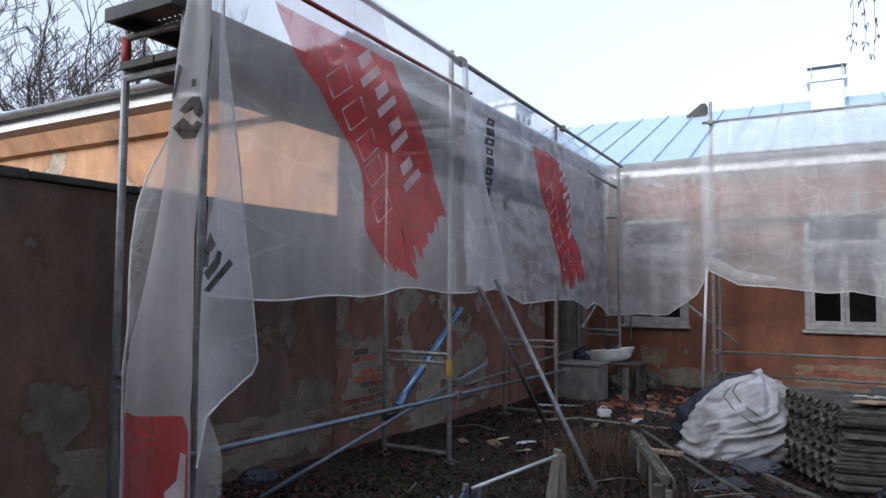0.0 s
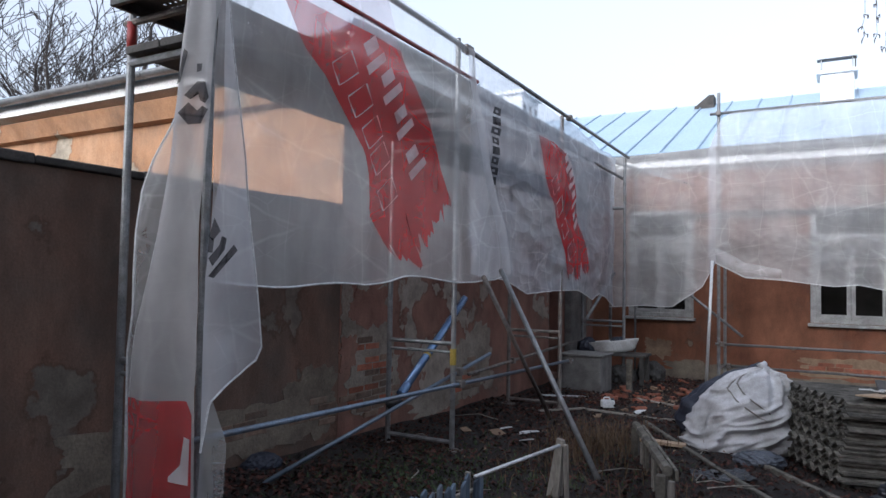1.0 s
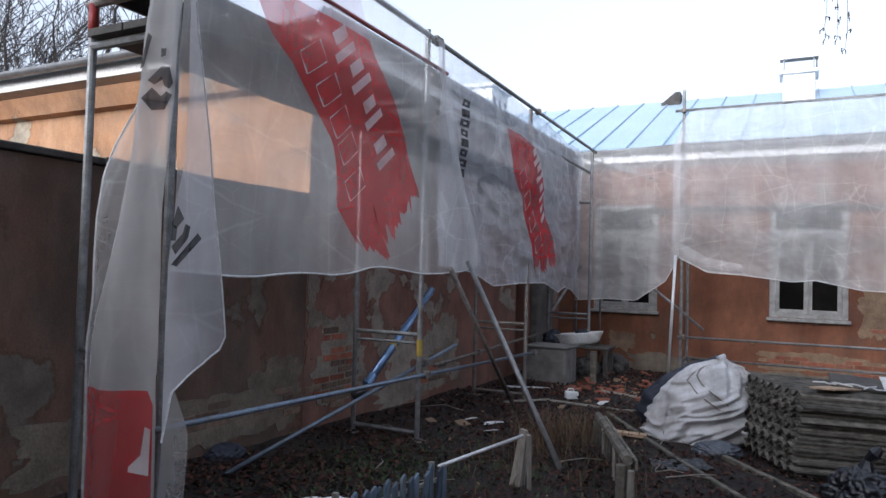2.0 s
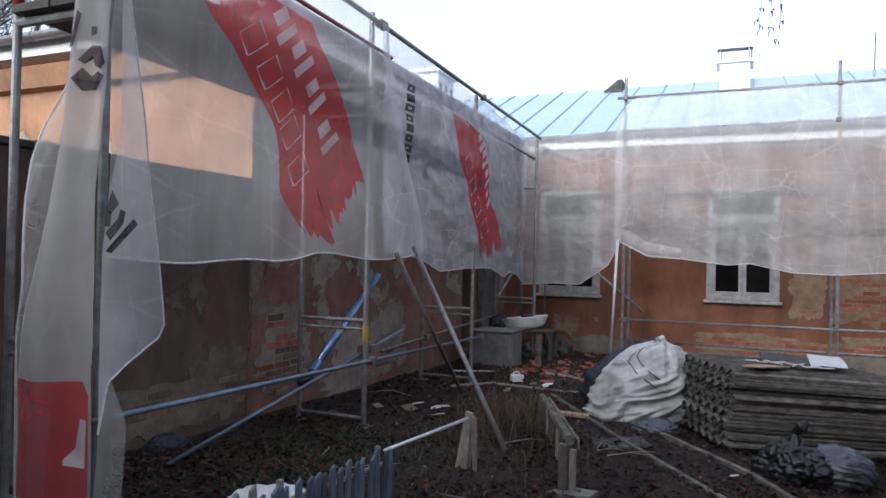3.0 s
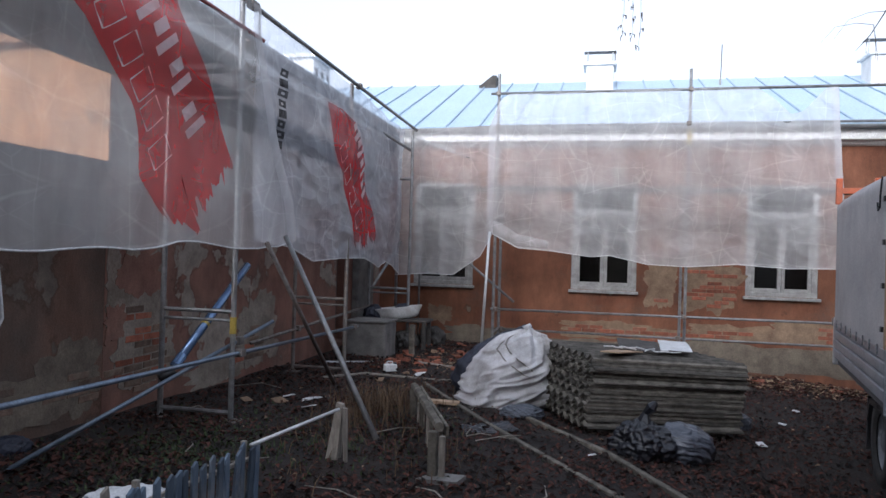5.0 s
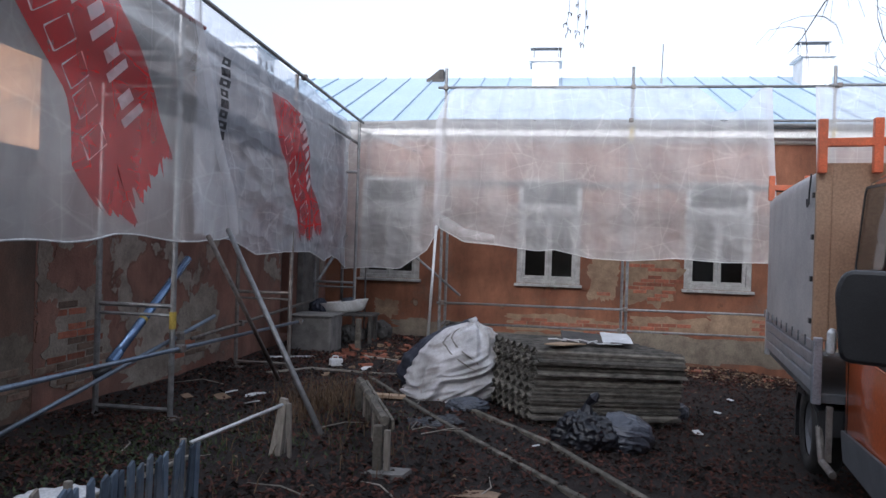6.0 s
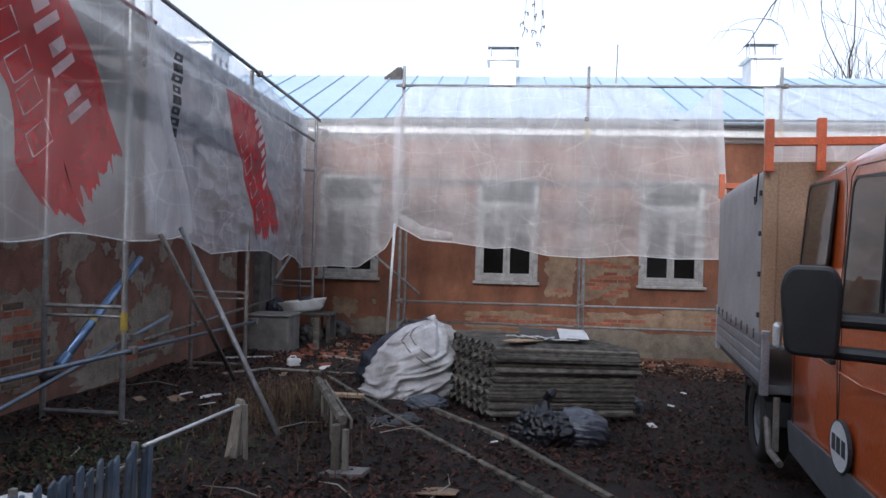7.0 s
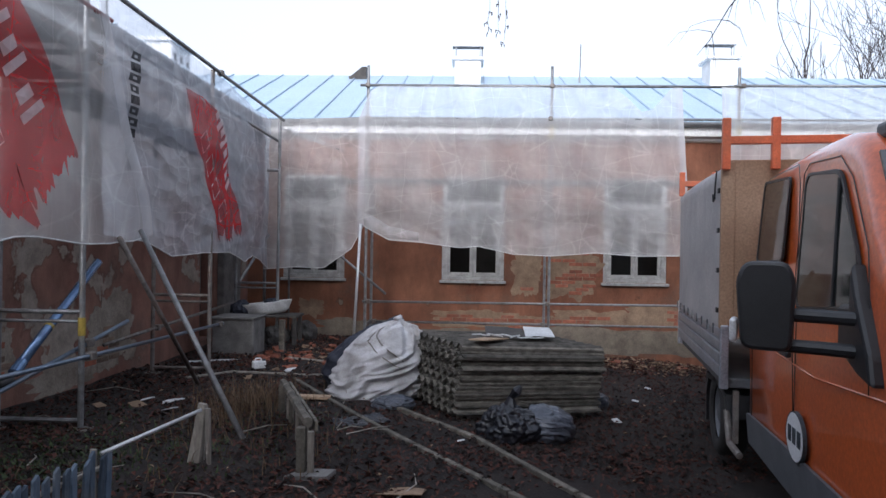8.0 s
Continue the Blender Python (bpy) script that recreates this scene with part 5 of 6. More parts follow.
b = thing("plastic_bag", "crumpled grey plastic bag beside the bulk bag", "plastic bag", at=pose(-0.12, 6.15, gz(-0.12, 6.15) - 0.01))
lump("bag", (0.20, 0.13, 0.085), GREY_FOIL, b, 11.0, 0.08, flat=0.5, bands=0.10)
b = thing("foil_sheet", "crumpled piece of clear grey foil on the soil", "plastic foil", at=pose(-0.35, 5.45, gz(-0.35, 5.45) - 0.005, 0, 0, 30))
part("foil", sheet(lambda u, v: (0.5 * u - 0.25, 0.34 * v - 0.17, 0.02 + 0.05 * abs(wobble(u * 5, v * 5, 3))), 16, 12), BLACK_FOIL, b)


def ground_bar(name, label, category, pts, w, h, mat, group="", sink=0.02):
    """A kerb strip laid on the ground along plan points, in separate lengths."""
    s = thing(name, label, category, group)
    pts = [Vector((*p, 0)) for p in pts]
    for a, c in zip(pts, pts[1:]):
        n = max(1, round((c - a).length / 0.95))
        for k in range(n):
            p, q = a.lerp(c, k / n), a.lerp(c, (k + 0.985) / n)
            m = (p + q) / 2
            za, zb = gz(p.x, p.y), gz(q.x, q.y)
            d = q - p
            own = box(-d.length / 2, d.length / 2, -w / 2, w / 2, -sink, h, 0.008)
            o = part("length", own, mat, s)
            o.matrix_world = Matrix.Translation((m.x, m.y, (za + zb) / 2)) @ Matrix.Rotation(math.atan2(d.y, d.x), 4, "Z") @ Matrix.Rotation(-math.atan2(zb - za, d.length), 4, "Y")
    return s


ground_bar("edging_strip", "narrow weathered edging strip sunk along the path", "path edging", [(-1.35, 7.05), (-0.86, 6.30), (0.20, 4.73), (0.89, 3.78), (1.65, 2.7)], 0.05, 0.035, DARK_WOOD, "path edgings")
ground_bar("edging_strip", "narrow weathered edging strip sunk along the path", "path edging", [(-0.2, 6.21), (0.67, 5.11), (1.35, 3.92), (2.0, 2.8)], 0.05, 0.035, DARK_WOOD, "path edgings")


def make_picket_fence():
    f = thing("picket_fence", "low broken picket fence with faded blue-grey paint", "fence")
    rnd = random.Random(4)
    a, c = Vector((-1.30, 2.92)), Vector((-1.50, 1.25))
    n = 27
    kinds = []
    for k in range(3):
        h, w = 0.34 + 0.02 * k, 0.038
        bm = prism([(-w / 2, -0.03), (w / 2, -0.03), (w / 2, h - 0.02 * k), (0.01, h), (-w / 2, h - 0.025)], "y", -0.009, 0.009, bevel=0.003)
        bmesh.ops.recalc_face_normals(bm, faces=bm.faces[:])
        me = bpy.data.meshes.new("picket")
        bm.to_mesh(me)
        bm.free()
        me.materials.append(PICKET_BLUE if k < 2 else OLD_WOOD)
        kinds.append(me)
    for k in range(n):
        p = a.lerp(c, k / (n - 1))
        o = new("picket", kinds[rnd.choice((0, 1, 0, 2))])
        o.parent = f
        o.matrix_world = pose(p.x, p.y, gz(p.x, p.y) + rnd.uniform(-0.02, 0.015), rnd.uniform(-3, 3), rnd.uniform(-4, 4), 83 + rnd.uniform(-8, 8))
    for h in (0.07, 0.25):
        part("rail", tube([(a.x - 0.024, a.y, gz(*a) + h), (c.x - 0.024, c.y, gz(*c) + h)], 0.014, 6), OLD_WOOD, f)
    for k in (0.02, 0.5, 0.97):
        p = a.lerp(c, k)
        part("post", box(p.x - 0.07, p.x - 0.04, p.y - 0.014, p.y + 0.014, gz(*p) - 0.04, gz(*p) + 0.35, 0.004), OLD_WOOD, f)
    make_tube("white_pipe", (-1.30, 2.86, gz(-1.3, 2.86) + 0.335), (-1.13, 3.76, 1.01), 0.0115, PALE_TUBE, "thin white pipe from the fence to a post stump", "pipe")
    r = thing("white_rag", "crumpled white plastic rag behind the pickets", "rag", at=pose(-1.72, 2.35, gz(-1.72, 2.35) - 0.005))
    lump("rag", (0.2, 0.26, 0.12), PAPER, r, 6.2, 0.2, flat=0.4)


make_picket_fence()


def make_post_stump():
    s = thing("post_stump", "split pale wooden post stump leaning in the soil", "post stump")
    g = gz(-1.18, 3.85)
    part("board", prism([(-1.24, g - 0.03), (-1.155, g - 0.03), (-1.115, g + 0.385), (-1.165, g + 0.395)], "y", 3.80, 3.84, bevel=0.004), OLD_WOOD, s)
    part("board", prism([(-1.10, g - 0.03), (-1.075, g - 0.03), (-1.085, g + 0.36), (-1.12, g + 0.365)], "y", 3.79, 3.82, bevel=0.004), OLD_WOOD, s)
    part("board", prism([(-1.20, g - 0.03), (-1.15, g - 0.03), (-1.13, g + 0.36), (-1.15, g + 0.37)], "y", 3.86, 3.89, bevel=0.004), OLD_WOOD, s)


make_post_stump()


def make_low_fence():
    f = thing("low_fence", "low weathered fence remnant with a mossy top rail", "fence")
    a, c = Vector((-0.44, 3.80)), Vector((-1.05, 5.45))
    za, zc = 0.95, 0.88
    d = (c - a)
    ang, ln = math.atan2(d.y, d.x), d.length
    m = Matrix.Translation((a.x, a.y, za)) @ Matrix.Rotation(ang, 4, "Z") @ Matrix.Rotation(-math.atan2(zc - za, ln), 4, "Y")
    own = bmesh.new()
    tube([(ln * k / 14, -0.004 + 0.012 * wobble(k * 0.6, 1, 2), -0.012 + 0.012 * wobble(k * 0.7, 4, 2)) for k in range(15)], [0.034 + 0.008 * wobble(k * 0.9, 7, 1) for k in range(15)], 7, own)
    o = part("top_rail", own, DARK_WOOD, f)
    o.matrix_world = m
    o = part("side_rail", box(0.02, ln, -0.075, -0.052, -0.08, -0.01, 0.006), DARK_WOOD, f)
    o.matrix_world = m
    for k in (0, 1, 3, 4, 6, 7, 8):
        x = 0.10 + k * 0.185
        own = box(x, x + 0.13 - 0.03 * (k % 3), -0.045, -0.025, -0.37, -0.037 - 0.05 * (k % 3), 0.006)
        for v in own.verts:
            v.co += Vector((0.018 * wobble(v.co.z * 4, k * 1.7, 3), 0.012 * wobble(v.co.x * 6, k, 5), 0.012 * wobble(v.co.x * 30, k, 8)))
        o = part("board", own, DARK_WOOD if k % 4 else OLD_WOOD, f)
        o.matrix_world = m
    g = gz(a.x, a.y)
    part("post", box(a.x - 0.06, a.x + 0.0, a.y - 0.05, a.y + 0.01, g - 0.04, za - 0.036, 0.006), DARK_WOOD, f)
    part("post", box(a.x + 0.015, a.x + 0.055, a.y - 0.05, a.y - 0.02, g - 0.04, za - 0.06, 0.006), OLD_WOOD, f, "pale peeling post")
    part("post", box(c.x - 0.03, c.x + 0.03, c.y - 0.03, c.y + 0.03, gz(*c) - 0.04, zc - 0.036, 0.006), DARK_WOOD, f)
    flat_thing("stone_slab", "pale stone slab lying at the foot of a post", "stone slab", CONCRETE, [(-0.17, -0.06), (0.1, -0.09), (0.16, 0.05), (-0.05, 0.09)], 0.035, pose(-0.40, 3.76, gz(-0.4, 3.76) - 0.005, 0, 0, 10))


make_low_fence()
flat_thing("plank_offcut", "short sawn plank lying on the rubble", "plank", FRESH_WOOD, [(-0.22, -0.06), (0.22, -0.04), (0.22, 0.06), (-0.22, 0.05)], 0.03, pose(-0.98, 6.15, gz(-0.98, 6.15) + 0.02, 0, 3, 10))
b = thing("dark_sack", "dark slumped sack at the wall foot", "sack", at=pose(-3.33, 3.27, gz(-3.33, 3.27) - 0.01, 0, 0, 70))
lump("sack", (0.135, 0.085, 0.075), NAVY_CLOTH, b, 8.2, 0.14, flat=0.4)


def make_corner():
    c = thing("concrete_block", "grey rendered concrete block standing by the corner", "concrete block")
    g = gz(-2.7, 9.2)
    part("block", box(-3.02, -2.42, 8.95, 9.5, g - 0.05, 1.03, 0.025), CONCRETE, c)
    part("slab", box(-3.05, -2.40, 8.92, 9.52, 1.032, 1.06, 0.01), CONCRETE, c)
    t = thing("old_table", "dark rotten table carrying an old tub", "table")
    part("tabletop", box(-3.15, -2.05, 9.95, 10.40, 0.96, 1.0, 0.008), DECK, t)
    for x in (-3.1, -2.14):
        for y in (9.99, 10.32):
            part("leg", box(x, x + 0.06, y, y + 0.06, gz(x, y) - 0.03, 0.958, 0.006), DECK, t)
    s = thing("wash_tub", "old white enamel tub lying on the table", "tub", at=pose(-2.58, 10.15, 1.002, 0, -7, 8))
    bm = bmesh.new()
    prof = [(0.72, 0.0), (0.86, 0.05), (0.96, 0.13), (1.02, 0.17), (1.02, 0.185), (0.94, 0.17), (0.84, 0.075), (0.6, 0.03)]
    rings = []
    for r, z in prof:
        rings.append([bm.verts.new((0.40 * r * math.cos(a), 0.17 * r * math.sin(a), z)) for a in np.linspace(0, 2 * math.pi, 28, endpoint=False)])
    for p, q in zip(rings, rings[1:]):
        for k in range(28):
            bm.faces.new((p[k], p[(k + 1) % 28], q[(k + 1) % 28], q[k]))
    bm.faces.new(rings[0])
    bm.faces.new(rings[-1])
    part("basin", bm, ENAMEL, s, smooth=True)
    n = thing("dark_sack", "dark sack stuffed beside the tub", "sack", at=pose(-3.0, 10.12, 0.998))
    lump("sack", (0.14, 0.14, 0.13), NAVY_CLOTH, n, 3.0, 0.16, flat=0.5)
    n = thing("dark_sack", "dark rag stuffed inside the tub", "sack", at=pose(-2.52, 10.15, 1.06))
    lump("sack", (0.12, 0.1, 0.13), NAVY_CLOTH, n, 5.0, 0.16, flat=0.3)
    for x, y, r in ((-2.85, 10.1, 0.20), (-2.45, 10.2, 0.17), (-2.15, 10.75, 0.2)):
        n = thing("dark_sack", "dark dirty sack lying under the table", "sack", at=pose(x, y, gz(x, y) - 0.01, 0, 0, 40 * x))
        lump("sack", (r * 1.3, r, r * 0.9), DECK, n, 7.0 + x, 0.2, flat=0.5)
    k = thing("white_canister", "small white plastic canister among the rubble", "canister", at=pose(-2.0, 7.85, gz(-2.0, 7.85) - 0.01, 0, 0, 25))
    part("body", box(-0.085, 0.085, -0.05, 0.05, 0, 0.10, 0.02), PAPER, k)
    part("handle", tube([(-0.05, 0, 0.10), (-0.04, 0, 0.13), (0.02, 0, 0.13), (0.03, 0, 0.10)], 0.009, 6), PAPER, k)
    part("lid", tube([(0.06, 0.0, 0.098), (0.06, 0.0, 0.118)], 0.022, 10), SIGN_INK, k)
    u = thing("post_remnant", "short rotten wooden post near the corner", "post")
    part("shaft", box(-2.2, -2.12, 9.45, 9.53, gz(-2.2, 9.5) - 0.03, 0.98, 0.01), DARK_WOOD, u)
    for x, y, r in ((-2.75, 8.35, 35), (-1.75, 7.35, 5), (-1.5, 8.6, -12), (-2.35, 7.2, 60), (-1.1, 7.5, 20)):
        flat_thing("lath", "pale wooden lath lying on the ground", "lath", PAPER if x < -2.5 else OLD_WOOD, [(-0.35, -0.02), (0.35, -0.018), (0.35, 0.02), (-0.35, 0.022)], 0.018, pose(x, y, gz(x, y) + 0.012, 0, 2, r))


make_corner()


def make_rubble():
    """Loose bricks and broken plaster by the corner and along the wall foot."""
    rnd = random.Random(11)
    me = []
    for k in range(4):
        bm = box(-0.06, 0.06, -0.055, 0.055, 0, 0.06, 0.008)
        for v in bm.verts:
            v.co += Vector((rnd.uniform(-0.015, 0.015), rnd.uniform(-0.015, 0.015), rnd.uniform(-0.008, 0.008)))
        if k < 2:
            for v in bm.verts:
                v.co.x *= 1.9
        m = bpy.data.meshes.new("brick_piece")
        bm.to_mesh(m)
        bm.free()
        m.materials.append(BRICK if k != 3 else MORTAR)
        me.append(m)
    for k in range(84):
        x, y = (rnd.gauss(-1.75, 0.45), rnd.gauss(9.6, 0.75)) if k < 60 else (rnd.uniform(-0.5, 5.5), rnd.uniform(11.0, 11.85))
        x, y = max(x, -2.3), min(y, 11.8)
        o = new("brick_piece", me[rnd.randrange(4)])
        o.matrix_world = pose(x, y, gz(x, y) - 0.012, rnd.uniform(-15, 15), rnd.uniform(-15, 15), rnd.uniform(0, 180)) @ Matrix.Scale(rnd.uniform(0.4, 0.9), 4)
        tagged(o, "broken piece of red brick or plaster in the rubble", "brick piece", "rubble pieces")


make_rubble()


def scatter(name, label, category, material, count, where, size, seed, lift=0.004, tilt=0.5, long=1.6):
    """Countless small flakes on the soil, as one object."""
    rnd = random.Random(seed)
    verts, faces = [], []
    for _ in range(count):
        x, y = where(rnd)
        z = gz(x, y) + lift
        a, s = rnd.uniform(0, 6.283), size * rnd.uniform(0.5, 1.4)
        u, w = Vector((math.cos(a), math.sin(a), rnd.uniform(-tilt, tilt))), Vector((-math.sin(a), math.cos(a), rnd.uniform(-tilt, tilt)))
        k = len(verts)
        p = Vector((x, y, z + 0.3 * s))
        up = Vector((0, 0, 0.35 * s))
        verts += [p - u * s * long / 2, p - w * s * 0.4 + up, p + u * s * long / 2, p + w * s * 0.4 + up]
        faces.append((k, k + 1, k + 2, k + 3))
    me = bpy.data.meshes.new(name)
    me.from_pydata(verts, [], faces)
    me.materials.append(material)
    tagged(new(name, me), label, category, kind="stuff")


def yard(rnd):
    while True:
        x, y = rnd.uniform(-3.4, 6.5), 2.0 + 9.8 * rnd.random() ** 1.3
        if rnd.random() < (1.0 - max(0.0, (x - 2.0) / 7.0)) * (0.55 + 0.9 * wobble(x * 0.9, y * 0.9, 7)):
            return x, y


scatter("fallen_leaves", "brown rotten leaves strewn over the soil", "leaves", LEAF, 34000, yard, 0.027, 21)
scatter("plaster_crumbs", "pale plaster crumbs and chips on the soil", "debris", MORTAR, 900, lambda r: (r.gauss(-1.6, 0.8), r.gauss(9.2, 1.2)) if r.random() < 0.5 else (r.uniform(-3.3, 5.5), r.uniform(3, 11.7)), 0.026, 22)
scatter("wall_foot_rubble", "pale rubble strewn along the wall foot", "debris", MORTAR, 1300, lambda r: (r.uniform(1.5, 7.5), r.gauss(11.2, 0.4)), 0.05, 23)
scatter("wall_foot_leaves", "reddish leaves and brick chips along the wall foot", "leaves", LEAF, 1500, lambda r: (r.uniform(0.5, 7.5), r.gauss(11.1, 0.5)), 0.05, 25)
scatter("dark_clods", "dark clods and bits of bark on the soil", "soil clods", SOIL, 7000, yard, 0.04, 24, tilt=0.9, long=1.2)


def blades(name, label, category, material, count, where, height, seed, spread_out=0.35, width=0.006):
    rnd = random.Random(seed)
    verts, faces = [], []
    for _ in range(count):
        x, y = where(rnd)
        z = gz(x, y) - 0.01
        h, a = height * rnd.uniform(0.4, 1.15), rnd.uniform(0, 6.283)
        lean = Vector((math.cos(a), math.sin(a), 0)) * h * rnd.uniform(0, spread_out)
        s = Vector((-math.sin(a), math.cos(a), 0)) * width
        p = Vector((x, y, z))
        k = len(verts)
        mid, tip = p + lean * 0.35 + Vector((0, 0, h * 0.6)), p + lean + Vector((0, 0, h))
        verts += [p - s, p + s, mid + s * 0.8, mid - s * 0.8, tip]
        faces += [(k, k + 1, k + 2, k + 3), (k + 3, k + 2, k + 4)]
    me = bpy.data.meshes.new(name)
    me.from_pydata(verts, [], faces)
    me.materials.append(material)
    tagged(new(name, me), label, category, kind="stuff")


blades("dry_grass", "tuft of dry straw-coloured grass", "grass", STRAW, 420, lambda r: (r.gauss(-1.4, 0.2), r.gauss(5.6, 0.4)), 0.27, 31, 0.9, 0.004)
blades("dry_grass", "thin dry grass along the low fence", "grass", STRAW, 260, lambda r: (r.gauss(-1.2, 0.5), r.gauss(4.5, 0.7)), 0.14, 32, 1.2, 0.004)
blades("low_weeds", "low green weeds among rotten leaves", "weeds", WEED, 2200, lambda r: (r.gauss(-2.3, 0.42), r.gauss(3.7, 0.6)), 0.040, 33, 1.8, 0.008)
blades("low_weeds", "few green weeds at the fence foot", "weeds", WEED, 700, lambda r: (r.gauss(-1.2, 0.4), r.gauss(4.6, 0.7)), 0.045, 34, 1.6, 0.007)
rnd = random.Random(77)
for k, (x, y, s) in enumerate(((-2.45, 5.6, 0.10), (-2.2, 5.75, 0.13), (-2.5, 5.9, 0.08), (-2.75, 5.5, 0.07), (-2.05, 5.4, 0.07), (-1.55, 7.6, 0.10), (-1.9, 7.1, 0.08), (2.1, 6.3, 0.06), (0.55, 4.95, 0.04), (-0.9, 7.9, 0.09), (1.6, 7.9, 0.06), (3.0, 8.6, 0.045), (0.2, 3.6, 0.16), (2.6, 7.6, 0.045))):
    flat_thing("paper_scrap", "crumpled pale scrap lying on the soil", "scrap", PAPER if k % 3 else MORTAR, [(-s, -0.5 * s), (0.8 * s, -0.6 * s), (s, 0.4 * s), (-0.4 * s, 0.6 * s)], 0.006, pose(x, y, gz(x, y) + 0.004, 0, 0, rnd.uniform(0, 180)), 0.03)
for k in range(14):
    a = rnd.uniform(0, 3.1)
    x, y = rnd.uniform(-2.9, 0.2), rnd.uniform(3.0, 6.8)
    l = rnd.uniform(0.2, 0.55)
    t = thing("twig", "thin bare twig lying on the leaves", "twig", "twigs")
    part("stick", tube([(x, y, gz(x, y) + 0.015), (x + 0.5 * l * math.cos(a), y + 0.5 * l * math.sin(a), gz(x, y) + 0.04), (x + l * math.cos(a + 0.3), y + l * math.sin(a + 0.3), gz(x + l * math.cos(a), y + l * math.sin(a)) + 0.02)], [0.006, 0.005, 0.003], 5), OLD_WOOD, t)


# ---- the parked van ----
VAN = Matrix.Translation((2.57, 4.82, 0.0)) @ Matrix.Rotation(math.atan2(-0.98427, -0.17666), 4, "Z")
GROUND_VAN = 0.40


def inset(z):
    """How far the cab's side leans in above the waist line."""
    return 0.165 + 0.05 * max(0.0, (z - 1.72) / 0.95) ** 1.4 + 0.03 * max(0.0, (0.95 - z) / 0.4)


def cab_plate(name, outline, material, parent, out=0.006, thick=0.02, label="", bevel=0.004):
    """A plate that lies on the leaning side of the cab; outline in metres along the van and up."""
    bm = bmesh.new()
    cx, cz = sum(p[0] for p in outline) / len(outline), sum(p[1] for p in outline) / len(outline)
    rings = []
    for k, off in ((1.0, 0.0), (1.0, thick)):
        rings.append([bm.verts.new((s, inset(z) - out + off, z)) for s, z in outline])
    mid = bm.verts.new((cx, inset(cz) - out, cz))
    n = len(outline)
    for i in range(n):
        j = (i + 1) % n
        bm.faces.new((rings[0][i], rings[0][j], mid))
        bm.faces.new((rings[0][i], rings[0][j], rings[1][j], rings[1][i]))
    return part(name, bm, material, parent, label)


def rounded(points, r=0.06, n=4):
    """The outline with its corners rounded off."""
    out = []
    m = len(points)
    for i in range(m):
        p, a, b = Vector(points[i]), Vector(points[i - 1]), Vector(points[(i + 1) % m])
        u, w = (a - p), (b - p)
        d = min(r, u.length * 0.45, w.length * 0.45)
        u, w = p + u.normalized() * d, p + w.normalized() * d
        for k in range(n + 1):
            t = k / n
            out.append(tuple((1 - t) ** 2 * u + 2 * t * (1 - t) * p + t * t * w))
    return out


def ring_plate(name, outline, grow, material, parent, out, label=""):
    """A flat seal round an outline, standing proud of the cab's side."""
    bm = bmesh.new()
    c = Vector((sum(p[0] for p in outline) / len(outline), sum(p[1] for p in outline) / len(outline)))
    inner = [Vector(p) for p in outline]
    outer = [p + (p - c).normalized() * grow for p in inner]
    rows = [[bm.verts.new((p.x, inset(p.y) - o, p.y)) for p in pts] for pts, o in ((outer, 0.0), (outer, out), (inner, out), (inner, 0.0))]
    n = len(inner)
    for a, b in zip(rows, rows[1:]):
        for i in range(n):
            bm.faces.new((a[i], a[(i + 1) % n], b[(i + 1) % n], b[i]))
    return part(name, bm, material, parent, label)


def make_wheel(parent, x, y, z, r, w):
    hub = new("wheel")
    hub.parent = parent
    hub.matrix_local = pose(x, y, z)

    def turned(prof, seg=36):
        bm = bmesh.new()
        rows = [[bm.verts.new((q * math.cos(a), d, q * math.sin(a))) for a in np.linspace(0, 2 * math.pi, seg, endpoint=False)] for d, q in prof]
        for a, b in zip(rows, rows[1:]):
            for k in range(seg):
                bm.faces.new((a[k], a[(k + 1) % seg], b[(k + 1) % seg], b[k]))
        return bm

    part("tyre", turned([(0.02, r * 0.62), (0.0, r * 0.70), (0.0, r * 0.92), (0.03, r), (w - 0.03, r), (w, r * 0.92), (w, r * 0.62)]), RUBBER, hub, smooth=True)
    part("rim", turned([(0.03, r * 0.62), (0.05, r * 0.58), (0.09, r * 0.5), (0.05, r * 0.3), (0.03, r * 0.2), (0.03, 0.001)]), VAN_GREY, hub, smooth=True)


